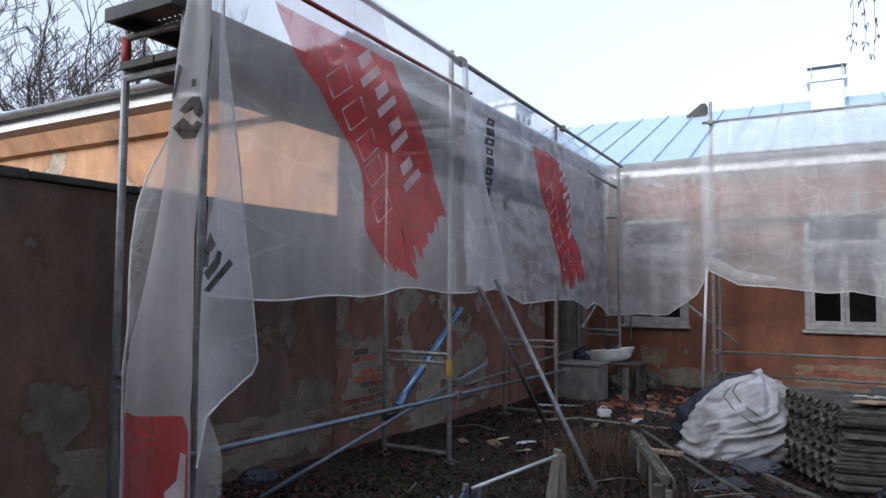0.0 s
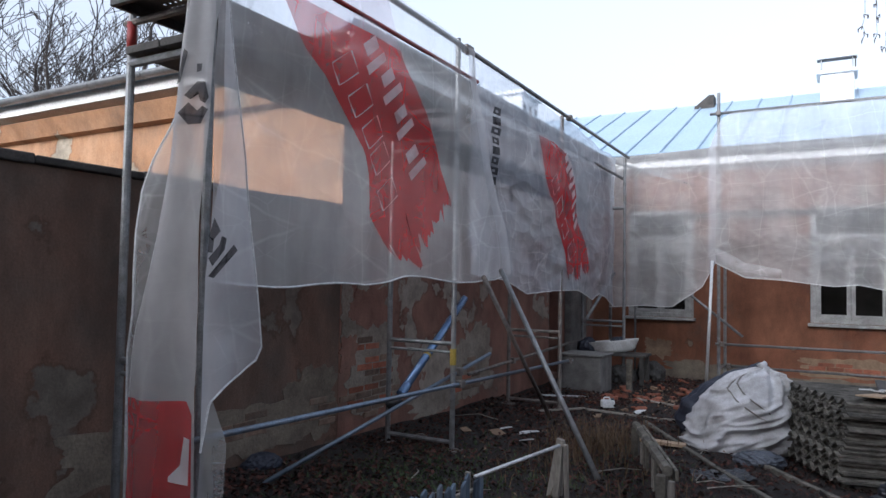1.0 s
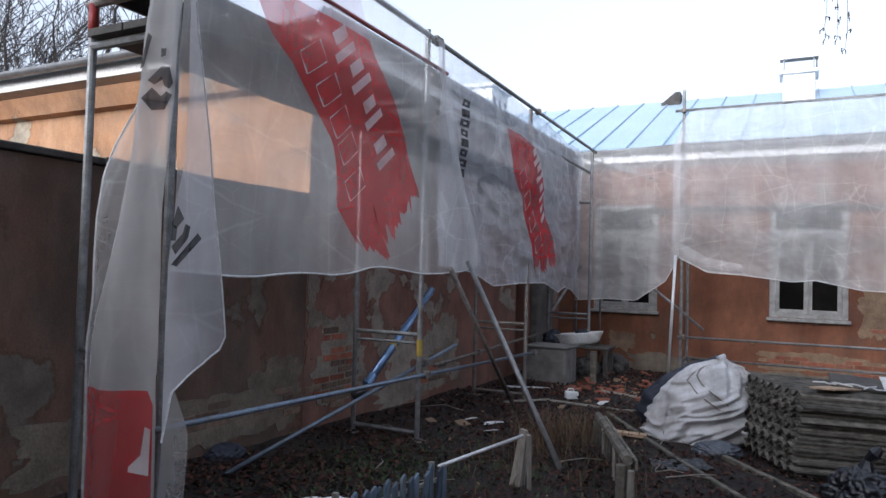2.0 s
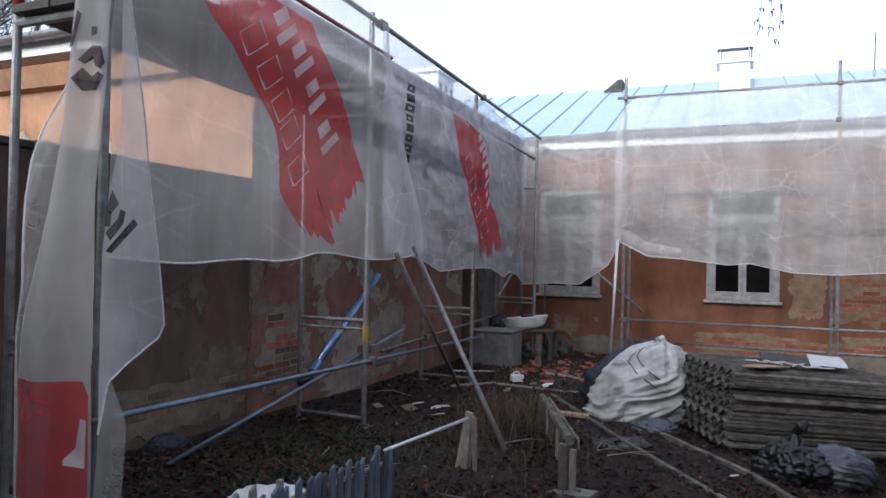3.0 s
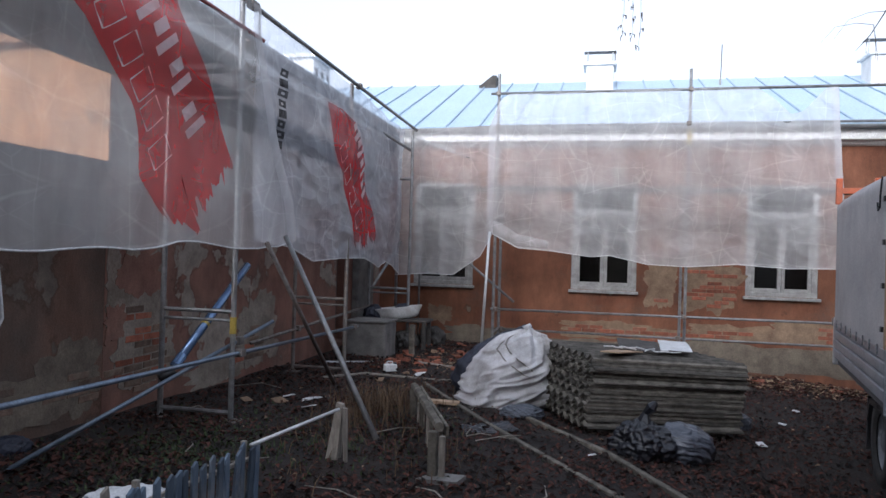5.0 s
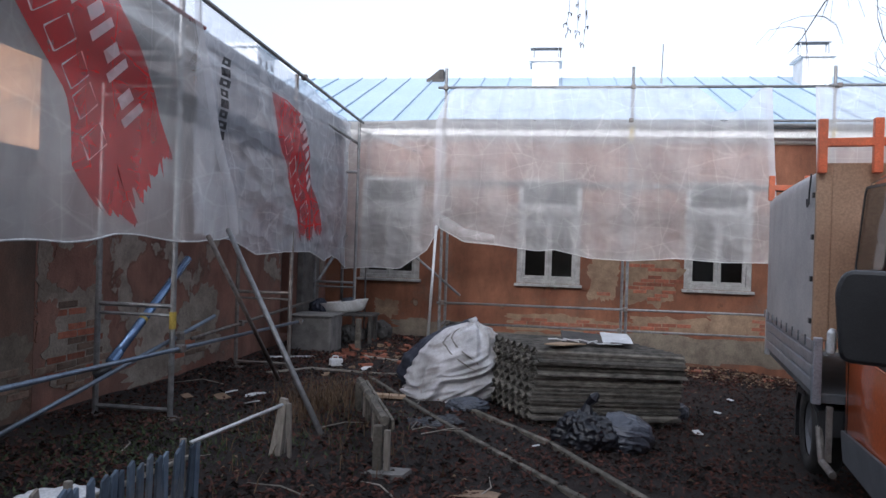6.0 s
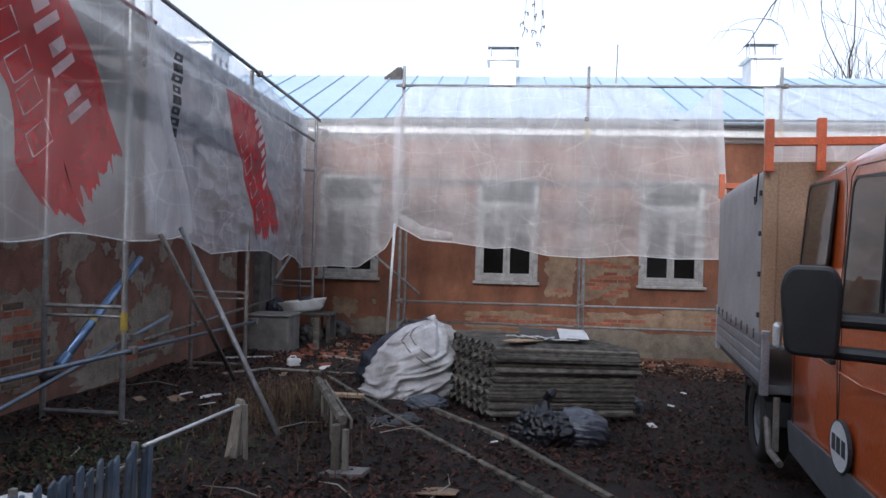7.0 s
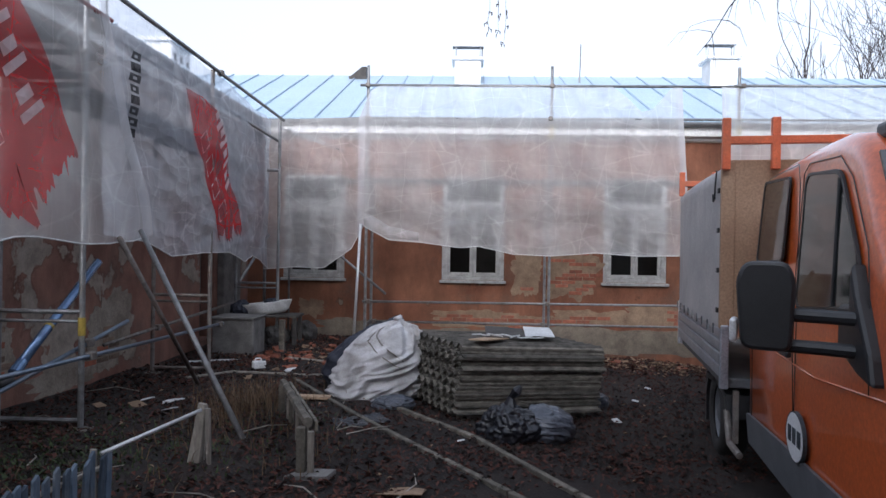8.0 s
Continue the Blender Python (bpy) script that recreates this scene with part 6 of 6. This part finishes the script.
def make_van():
    van = thing("van", "orange crew-cab pickup van with a grey tarpaulin box", "van", at=VAN)
    side = [(0.22, 0.82), (0.20, 1.30), (0.22, 1.75), (0.38, 2.50), (0.45, 2.59), (0.66, 2.66), (1.5, 2.70), (1.95, 2.70), (2.22, 2.655), (2.38, 2.55), (2.58, 2.21), (2.84, 1.86), (3.15, 1.70), (3.9, 1.52), (4.12, 1.38), (4.18, 0.95), (4.16, 0.70), (3.45, 0.66), (3.38, 0.9), (3.2, 1.08), (2.95, 1.12), (2.7, 1.05), (2.55, 0.88), (2.5, 0.66), (1.4, 0.66)]
    bm = bmesh.new()
    halves = []
    for far in (False, True):
        halves.append([bm.verts.new((s, inset(z) if not far else 2.07 - (inset(z) - 0.165), z)) for s, z in side])
    n = len(side)
    for i in range(n):
        bm.faces.new((halves[0][i], halves[0][(i + 1) % n], halves[1][(i + 1) % n], halves[1][i]))
    for h in halves:
        f = bm.faces.new(h)
    bmesh.ops.triangulate(bm, faces=[f for f in bm.faces if len(f.verts) > 4])
    bmesh.ops.recalc_face_normals(bm, faces=bm.faces[:])
    rim = [e for e in bm.edges if len(e.link_faces) == 2 and e.calc_face_angle(0) > 0.9 and abs(e.verts[0].co.y - e.verts[1].co.y) < 0.2 and max(v.co.z for v in e.verts) > 1.2]
    bmesh.ops.bevel(bm, geom=rim, offset=0.10, segments=5, profile=0.5, affect="EDGES")
    body = part("cab_body", bm, VAN_ORANGE, van, "orange sheet-metal crew cab")
    body.data.polygons.foreach_set("use_smooth", [True] * len(body.data.polygons))
    body.data.set_sharp_from_angle(angle=radians(32))
    rear_win = rounded([(0.47, 2.03), (1.12, 2.05), (1.16, 2.55), (0.54, 2.57)], 0.05)
    front_win = rounded([(1.49, 1.79), (2.42, 1.86), (2.39, 2.06), (2.07, 2.485), (1.52, 2.53)], 0.08)
    for w in (rear_win, front_win):
        # added dark plate in place of the shaded cab interior
        cab_plate("cab_shade_plate", w, INSIDE_SHADE, van, 0.003, 0.006)
        cab_plate("side_window", w, CAR_GLASS, van, 0.010, 0.012, "side window, coloured dark for the unlit cab behind")
        ring_plate("window_seal", w, 0.022, BLACK_PLASTIC, van, 0.014)
    part("window_bar", tube([(2.10, inset(1.84) - 0.014, 1.84), (2.08, inset(2.44) - 0.014, 2.46)], 0.009, 6), BLACK_PLASTIC, van)
    part("windscreen", prism([(2.395, 2.54), (2.59, 2.205), (2.835, 1.88), (2.85, 1.89), (2.605, 2.215), (2.41, 2.55)], "y", 0.24, 1.99), CAR_GLASS, van, "windscreen, coloured dark for the unlit cab behind")
    for pts in ([(1.40, 0.72), (1.40, 1.5), (1.41, 2.0), (1.43, 2.55), (1.52, 2.60), (2.02, 2.575), (2.22, 2.45), (2.47, 2.12), (2.52, 1.9), (2.54, 1.5)], [(0.36, 0.9), (0.36, 1.75), (0.50, 2.50), (0.62, 2.60), (1.30, 2.62), (1.36, 2.5), (1.36, 0.72)]):
        part("door_gap", tube([(s, inset(z) - 0.0005, z) for s, z in pts], 0.003, 5), BLACK_PLASTIC, van)
    cab_plate("rubbing_strip", rounded([(0.24, 0.68), (1.2, 0.675), (2.45, 0.68), (2.45, 0.97), (1.2, 0.94), (0.23, 0.90)], 0.03), VAN_GREY, van, 0.012, 0.02, "grey plastic band along the doors")
    part("crease", tube([(s, inset(z) + 0.004, z) for s, z in ((0.3, 1.50), (1.0, 1.46), (1.8, 1.44), (2.9, 1.52), (3.8, 1.5))], 0.006, 6), VAN_ORANGE, van)
    for s, z in ((1.30, 1.50), (0.42, 1.52)):
        part("door_handle", box(s - 0.09, s + 0.09, inset(z) - 0.035, inset(z) + 0.0, z - 0.02, z + 0.02, 0.012), BLACK_PLASTIC, van, "black door handle")
    disc = [(1.54 + 0.165 * math.cos(a), 1.06 + 0.135 * math.sin(a)) for a in np.linspace(0, 2 * math.pi, 28, endpoint=False)]
    cab_plate("round_sticker", disc, SIGN_WHITE, van, 0.020, 0.006, "round white door sticker with dark bars")
    ring_plate("sticker_ring", disc, 0.008, SIGN_INK, van, 0.021)
    for k in (-1, 0, 1):
        s0 = 1.54 + k * 0.09
        cab_plate("sticker_bar", [(s0 - 0.03, 1.02), (s0 + 0.03, 1.02), (s0 + 0.03, 1.11), (s0 - 0.03, 1.11)], SIGN_INK, van, 0.024, 0.003)
    # wing mirror on its two-armed bracket
    m = part("mirror", prism(rounded([(-0.10, 1.655), (0.11, 1.65), (0.125, 1.97), (0.09, 2.055), (-0.09, 2.055), (-0.125, 1.97)], 0.05, 4), "x", 2.28, 2.42, bevel=0.018), BLACK_PLASTIC, van, "large black wing mirror", smooth=False)
    m.matrix_local = Matrix.Translation((0, -0.20, 0.0)) @ Matrix.Translation((2.35, 0, 0)) @ Matrix.Rotation(radians(-14), 4, "Z") @ Matrix.Translation((-2.35, 0, 0))
    part("mirror_glass", prism(rounded([(-0.08, 1.69), (0.085, 1.685), (0.10, 1.95), (0.07, 2.02), (-0.07, 2.02), (-0.10, 1.95)], 0.04, 4), "x", 2.272, 2.278), CAR_GLASS, m)
    part("indicator", box(2.29, 2.40, -0.15, -0.115, 1.68, 1.79, 0.015), PALE_TUBE, m, "clear indicator lens")
    for z in (1.675, 1.815):
        part("mirror_arm", tube([(2.36, -0.12, z), (2.42, 0.02, z), (2.5, inset(z) - 0.02, z)], 0.032, 10), BLACK_PLASTIC, van)
    part("mirror_foot", prism([(2.28, 1.66), (2.52, 1.58), (2.68, 1.55), (2.64, 1.68), (2.50, 1.90), (2.425, 2.06), (2.41, 1.87), (2.28, 1.865)], "y", 0.12, 0.2, bevel=0.02), BLACK_PLASTIC, van)
    part("roof_marker", box(2.18, 2.32, 0.30, 0.37, 2.62, 2.70, 0.02), BLACK_PLASTIC, van, "black roof marker lamp")
    # load bed and its cover
    part("bed_floor", box(-2.53, 0.06, 0.03, 2.02, 1.04, 1.115, 0.01), VAN_GREY, van)
    for k in range(4):
        part("dropside_rib", box(-2.53, 0.06, -0.012, 0.022, 1.12 + k * 0.098, 1.12 + k * 0.098 + 0.092, 0.014), ALUMINIUM, van, "ribbed aluminium dropside")
    part("corner_post", box(0.062, 0.125, -0.012, 0.05, 1.04, 1.53, 0.008), ALUMINIUM, van, "dull aluminium corner post")
    part("corner_post", box(-2.60, -2.535, -0.012, 0.05, 1.04, 1.53, 0.008), PALE_TUBE, van)

    def cover(u, v):
        s = -2.56 + u * 2.62
        z = 1.49 + v * 1.27
        bow = 0.03 * math.sin(math.pi * u) * (1 - v) + 0.014 * wobble(s * 1.3, z * 1.3, 2) + 0.008 * wobble(s * 5, z * 1.2, 4)
        return (s, -0.006 - max(0.0, bow) + 0.05 * max(0.0, v - 0.96) / 0.04, z + 0.02 * math.sin(math.pi * u) * v)

    part("tarpaulin_side", sheet(cover, 40, 20), TARP_GREY, van, "grey tarpaulin laced to the dropside", smooth=True)
    part("tarpaulin_roof", sheet(lambda u, v: (-2.56 + 2.62 * u, 0.04 + 1.97 * v, 2.765 + 0.05 * math.sin(math.pi * v)), 10, 14), TARP_GREY, van, smooth=True)
    part("tarpaulin_rear", box(-2.575, -2.562, 0.0, 2.03, 1.49, 2.76), TARP_GREY, van)
    part("tarpaulin_far_side", box(-2.56, 0.06, 2.03, 2.04, 1.12, 2.76), TARP_GREY, van)
    part("front_board", box(0.075, 0.10, 0.0, 2.04, 1.50, 2.80, 0.006), TARP_TAN, van, "tan front board of the load box")
    part("front_flap", box(0.062, 0.112, -0.022, 0.085, 1.50, 2.79, 0.012), TARP_TAN, van, "tan tarpaulin edge strip")
    for k in range(4):
        part("buckle", box(0.0, 0.055, -0.036, -0.018, 1.62 + k * 0.31, 1.66 + k * 0.31, 0.005), BLACK_PLASTIC, van)
    for k in range(9):
        part("lace_strap", box(-2.45 + k * 0.30, -2.438 + k * 0.30, -0.046, -0.034, 1.45, 1.53, 0.003), VAN_GREY, van)
    part("rope_hook", tube([(-0.06, -0.03, 2.74), (-0.09, -0.035, 2.6), (-0.13, -0.03, 2.52), (-0.20, -0.03, 2.50), (-0.22, -0.03, 2.56)], 0.007, 6), BLACK_PLASTIC, van)
    # ladder rack over the box
    for s, bar_z, top in ((0.16, 2.94, 3.11), (-2.52, 2.86, 2.99)):
        for y in (-0.03, 0.32, 1.66, 2.0):
            part("rack_post", box(s - 0.03, s + 0.03, y, y + 0.06, 2.72, top, 0.006), RACK_ORANGE, van, "orange rack post")
        part("rack_bar", box(s - 0.028, s + 0.028, -0.02, 2.1, bar_z - 0.03, bar_z + 0.03, 0.006), RACK_ORANGE, van, "orange rack bar")
    # chassis
    part("chassis_rail", box(-2.4, 2.4, 0.45, 0.55, 0.80, 0.98, 0.01), BLACK_PLASTIC, van)
    part("chassis_rail", box(-2.4, 2.4, 1.5, 1.6, 0.80, 0.98, 0.01), BLACK_PLASTIC, van)
    part("bulkhead", box(0.13, 0.24, 0.20, 1.9, 0.85, 1.9, 0.01), BLACK_PLASTIC, van)
    part("mudguard", prism([(-0.95, 0.80), (-0.85, 1.0), (-0.3, 1.03), (0.02, 0.98), (0.06, 0.80), (0.03, 0.80), (-0.02, 0.94), (-0.3, 0.99), (-0.83, 0.96), (-0.92, 0.80)], "y", 0.05, 0.5), BLACK_PLASTIC, van)
    part("mud_flap", box(-1.0, -0.97, 0.06, 0.45, 0.55, 1.0, 0.004), BLACK_PLASTIC, van)
    part("guard_bar", tube([(0.02, 0.06, 0.86), (0.10, 0.06, 0.72), (0.16, 0.06, 0.64), (0.42, 0.08, 0.62)], 0.026, 8), DULL_TUBE, van, "bent steel guard bar")
    part("guard_strut", box(0.13, 0.17, 0.08, 0.12, 0.64, 1.04, 0.004), DULL_TUBE, van)
    part("fuel_tank", box(0.2, 1.2, 0.5, 0.9, 0.62, 0.85, 0.04), BLACK_PLASTIC, van)
    for y in (0.05, 1.80):
        make_wheel(van, -0.42, y, GROUND_VAN + 0.345, 0.345, 0.21)
        make_wheel(van, 2.95, y + 0.13, GROUND_VAN + 0.345, 0.345, 0.21)
    return van


make_van()


# ---- bare trees beyond the roofs ----
def make_tree(x, y, z0, height, seed, label, spread_out=0.55, depth=5, thick=0.16, low=0.3, twig=0.011):
    rnd = random.Random(seed)
    tree = thing("tree", label, "tree", "bare trees")
    trunk, crown = bmesh.new(), bmesh.new()

    def grow(p, d, length, r, level):
        n = 4
        pts, radii = [p], [r]
        for k in range(n):
            d = (d + Vector((rnd.uniform(-1, 1), rnd.uniform(-1, 1), rnd.uniform(-0.5, 0.8))) * (0.14 if level < 2 else 0.26)).normalized()
            p = p + d * length / n
            pts.append(p)
            radii.append(max(twig, r * (1 - 0.4 * (k + 1) / n)))
        tube(pts, radii, 7 if level == 0 else (5 if level < 3 else 3), trunk if level == 0 else crown, cap=False)
        if level >= depth:
            return
        kids = 3 if level < 2 else rnd.choice((2, 3, 3))
        for k in range(kids):
            at = pts[-1] if k == 0 else pts[rnd.randint(1 if level else 2, n)]
            a = rnd.uniform(0, 6.283)
            side = Vector((math.cos(a), math.sin(a), rnd.uniform(-0.1, 0.5)))
            nd = (d * (1.0 if k == 0 else 0.6) + side * spread_out * (0.5 if k == 0 else 1.1)).normalized()
            grow(at, nd, length * rnd.uniform(0.58, 0.82), radii[-1] * (0.9 if k == 0 else 0.7), level + 1)

    base = Vector((x, y, z0))
    grow(base, Vector((rnd.uniform(-0.08, 0.08), rnd.uniform(-0.08, 0.08), 1)), height * low, thick, 0)
    part("trunk", trunk, BARK, tree, smooth=True)
    part("crown", crown, BARK, tree, "leafless twiggy crown", smooth=True)
    return tree


make_tree(-20.5, 13.5, 0.9, 15.0, 101, "bare tree with a dark twiggy crown beyond the roof", 0.55, 6, 0.26, 0.30, 0.011)
make_tree(-22.8, 12.0, 0.9, 14.5, 102, "bare spreading tree beyond the apricot house", 0.6, 7, 0.26, 0.28, 0.011)
make_tree(-17.8, 14.8, 0.9, 13.0, 103, "bare slender tree beyond the apricot house", 0.5, 6, 0.20, 0.30, 0.010)
make_tree(-25.0, 10.0, 0.9, 15.0, 106, "bare tall tree beyond the garden wall", 0.6, 6, 0.26, 0.3, 0.011)
make_tree(15.4, 33.0, 0.0, 14.0, 104, "bare tree rising behind the tin roof", 0.22, 4, 0.14, 0.50, 0.012)
make_tree(17.6, 33.5, 0.0, 13.0, 105, "bare tree with thin upright limbs behind the roof", 0.38, 5, 0.19, 0.46, 0.012)
make_tree(19.4, 33.0, 0.0, 13.0, 107, "bare bushy tree behind the far roof end", 0.36, 5, 0.19, 0.46, 0.012)
make_tree(21.8, 34.0, 0.0, 14.0, 108, "bare bushy tree behind the far roof end", 0.4, 5, 0.2, 0.46, 0.012)


def make_overhang():
    """A tall tree beside the yard whose long limb hangs over the roof."""
    rnd = random.Random(9)
    tree = thing("tree", "tall bare tree with a long limb hanging over the roof", "tree", "bare trees")
    part("trunk", tube([(13.2, 8.6, -0.1), (13.1, 8.8, 3.0), (12.9, 9.0, 6.5), (12.6, 9.2, 10.5)], [0.24, 0.2, 0.16, 0.1], 10), BARK, tree, smooth=True)
    crown = bmesh.new()
    limb = [Vector(p) for p in ((12.8, 9.1, 8.6), (10.0, 11.0, 9.6), (7.6, 12.8, 9.4), (5.9, 14.0, 8.9), (3.4, 14.2, 8.9), (1.2, 14.1, 8.5))]
    tube(limb, [0.09, 0.07, 0.05, 0.03, 0.014, 0.008], 7, crown)
    tube([(7.0, 13.3, 9.2), (6.5, 14.0, 7.9), (5.95, 14.0, 7.2), (5.55, 14.0, 6.5), (5.3, 14.0, 6.2)], [0.022, 0.018, 0.013, 0.009, 0.004], 6, crown)
    starts = [(6.7, 13.9, 8.3), (6.2, 14, 7.5), (5.8, 14, 6.95), (5.6, 14, 6.7), (6.5, 14.0, 7.9), (7.0, 13.5, 8.9)]
    for p in starts * 3:
        p = Vector(p)
        d = Vector((rnd.uniform(-1, 0.5), rnd.uniform(-0.4, 0.4), rnd.uniform(-0.9, 0.1)))
        tube([p, p + d * 0.35 + Vector((0, 0, 0.05)), p + d * 0.8, p + d * 1.1 + Vector((0, 0, -0.3))], [0.008, 0.006, 0.005, 0.003], 4, crown, cap=False)
    for x in (0.95, 1.12, 1.3):
        p = Vector((x, 14.1, 8.45))
        pts = [p + Vector((rnd.uniform(-0.04, 0.04), 0, -k * rnd.uniform(0.27, 0.33))) for k in range(7)]
        tube(pts, [0.006] * 6 + [0.004], 4, crown, cap=False)
        for q in pts[3:]:
            for _ in range(3):
                o = q + Vector((rnd.uniform(-0.07, 0.07), rnd.uniform(-0.05, 0.05), rnd.uniform(-0.12, 0.1)))
                tube([q, o, o + Vector((0, 0, -0.06))], [0.004, 0.014, 0.008], 4, crown, cap=False)
    part("crown", crown, BARK, tree, "bare drooping limb with catkins", smooth=True)


make_overhang()


# ---- bare brickwork where the plaster has fallen off ----
def brick_patches():
    rnd = random.Random(5)
    long, high, joint = 0.25, 0.066, 0.014
    kinds = []
    for k in range(12):
        bm = box(0, long - joint, 0, 0.022, 0, high - joint * 0.6, 0.0)
        for v in bm.verts:
            v.co += Vector((rnd.uniform(-0.007, 0.007), rnd.uniform(-0.004, 0.004), rnd.uniform(-0.006, 0.006)))
        bmesh.ops.bevel(bm, geom=bm.edges[:], offset=0.005, segments=1, profile=0.5, affect="EDGES")
        bmesh.ops.recalc_face_normals(bm, faces=bm.faces[:])
        me = bpy.data.meshes.new("brick")
        bm.to_mesh(me)
        bm.free()
        me.materials.append(BRICK if k < 6 else WASHED_BRICK)
        kinds.append(me)

    def lay(parent, place, turn, u0, u1, z0, z1, keep, most, kind=0, chance=0.74):
        made = 0
        for row in range(int((z1 - z0) / high)):
            z = z0 + row * high
            u = u0 - (long / 2 if row % 2 else 0)
            while u < u1 and made < most:
                if keep(u + long / 2, z + high / 2) and rnd.random() < chance:
                    o = new("brick", kinds[kind + rnd.randrange(6)])
                    o.parent = parent
                    x, y = place(u)
                    o.matrix_world = Matrix.Translation((x, y, z)) @ turn
                    made += 1
                u += long

    def blob(parts, seed):
        return lambda u, z: any(((u - a) / ra) ** 2 + ((z - b) / rb) ** 2 < 1 + 0.9 * wobble(u * 3, z * 5, seed) for a, b, ra, rb in parts)

    side = Matrix.Rotation(radians(90), 4, "Z")
    lay(WALL_LEFT, lambda u: (WALL_X + 0.014, u), side, 4.55, 7.6, 0.75, 2.2, blob([(4.92, 1.28, 0.34, 0.26), (4.9, 0.98, 0.45, 0.18), (6.5, 0.72, 0.5, 0.10), (7.0, 0.9, 0.3, 0.2)], 3), 150, 4)
    lay(WALL_GARDEN, lambda u: (WALL_X + 0.014, u), side, 2.0, 4.35, 0.72, 1.5, blob([(3.3, 0.93, 0.35, 0.09), (2.6, 0.95, 0.2, 0.07), (4.1, 0.92, 0.22, 0.15)], 6), 40, 6)
    flat = Matrix.Rotation(0, 4, "Z")
    lay(WALL_BACK, lambda u: (u, WALL_Y - 0.014), flat, -0.3, 5.6, 0.55, 2.0, blob([(0.5, 0.82, 0.35, 0.09), (1.5, 0.74, 0.7, 0.12), (2.7, 0.80, 0.45, 0.09), (3.6, 0.85, 0.2, 0.06), (4.55, 0.85, 0.5, 0.18)], 9), 130)
    lay(WALL_BACK, lambda u: (u, WALL_Y - 0.014), flat, 1.3, 3.0, 1.2, 2.3, blob([(1.72, 1.62, 0.14, 0.34), (2.5, 1.68, 0.42, 0.38)], 4), 70, 0, 0.5)


def bare_patch(wall, place, u, z, ru, rz, seed, material=MORTAR, label="bare mortar where plaster has fallen off"):
    """A rough-edged area of bare wall, a few millimetres proud of the joint behind it."""
    n = 72
    bm = bmesh.new()
    rim = []
    for k in range(n):
        a = 2 * math.pi * k / n
        r = 1 + 0.42 * wobble(2 * math.cos(a), 2 * math.sin(a), seed) + 0.24 * wobble(6 * math.cos(a), 6 * math.sin(a), seed + 3)
        c, s = math.cos(a), math.sin(a)
        q = max(abs(c), abs(s)) ** -0.6
        rim.append((u + ru * r * c * q, z + rz * r * s * q))
    front, back = [bm.verts.new(place(*p, 0.004 + 0.0012 * (seed % 6))) for p in rim], [bm.verts.new(place(*p, -0.004)) for p in rim]
    mid = bm.verts.new(place(u, z, 0.004 + 0.0012 * (seed % 6)))
    for k in range(n):
        bm.faces.new((front[k], front[(k + 1) % n], mid))
        bm.faces.new((front[k], front[(k + 1) % n], back[(k + 1) % n], back[k]))
    bmesh.ops.recalc_face_normals(bm, faces=bm.faces[:])
    part("bare_patch", bm, material, wall, label)


on_back = lambda u, z, d: (u, WALL_Y - d, z)
on_side = lambda u, z, d: (WALL_X + d, u, z)
for u, z, ru, rz, s in ((1.66, 1.66, 0.26, 0.42, 1), (2.48, 1.68, 0.46, 0.46, 2), (0.75, 0.80, 0.80, 0.15, 3), (1.75, 0.74, 0.5, 0.13, 4), (2.85, 0.84, 0.7, 0.14, 8), (4.0, 0.90, 0.55, 0.2, 5), (5.1, 1.0, 0.5, 0.22, 6), (-2.3, 0.95, 0.22, 0.16, 7)):
    bare_patch(WALL_BACK, on_back, u, z, ru, rz, s)
for u, z, ru, rz, s in ((3.0, 0.43, 1.8, 0.25, 11), (5.6, 0.32, 1.2, 0.25, 12), (0.6, 0.45, 0.9, 0.16, 13), (-1.55, 0.56, 0.75, 0.20, 14)):
    bare_patch(WALL_BACK, on_back, u, z, ru, rz, s, DAMP_RENDER, "damp grey render at the wall foot")
for u, z, ru, rz, s in ((4.84, 1.60, 0.38, 0.42, 21), (4.95, 1.15, 0.40, 0.36, 22), (7.1, 1.08, 0.48, 0.42, 23), (6.3, 0.72, 0.6, 0.15, 24), (4.50, 1.85, 0.08, 0.3, 25)):
    bare_patch(WALL_LEFT, on_side, u, z, ru, rz, s, PALE_RENDER, "pale bare render where plaster has fallen off")
for u, z, ru, rz, s in ((3.3, 0.90, 0.75, 0.20, 41), (2.3, 0.95, 0.5, 0.18, 42), (4.05, 1.0, 0.32, 0.30, 43)):
    bare_patch(WALL_GARDEN, on_side, u, z, ru, rz, s, DAMP_RENDER, "bare damp masonry at the wall foot")
bare_patch(WALL_LEFT, lambda u, z, d: (WALL_X + d + 0.006, u, z), 4.86, 1.81, 0.31, 0.19, 31, RUST, "round remnant of red-brown plaster")
bare_patch(WALL_LEFT, lambda u, z, d: (WALL_X + d + 0.006, u, z), 4.53, 1.40, 0.12, 0.15, 32, RUST, "round remnant of red-brown plaster")
brick_patches()
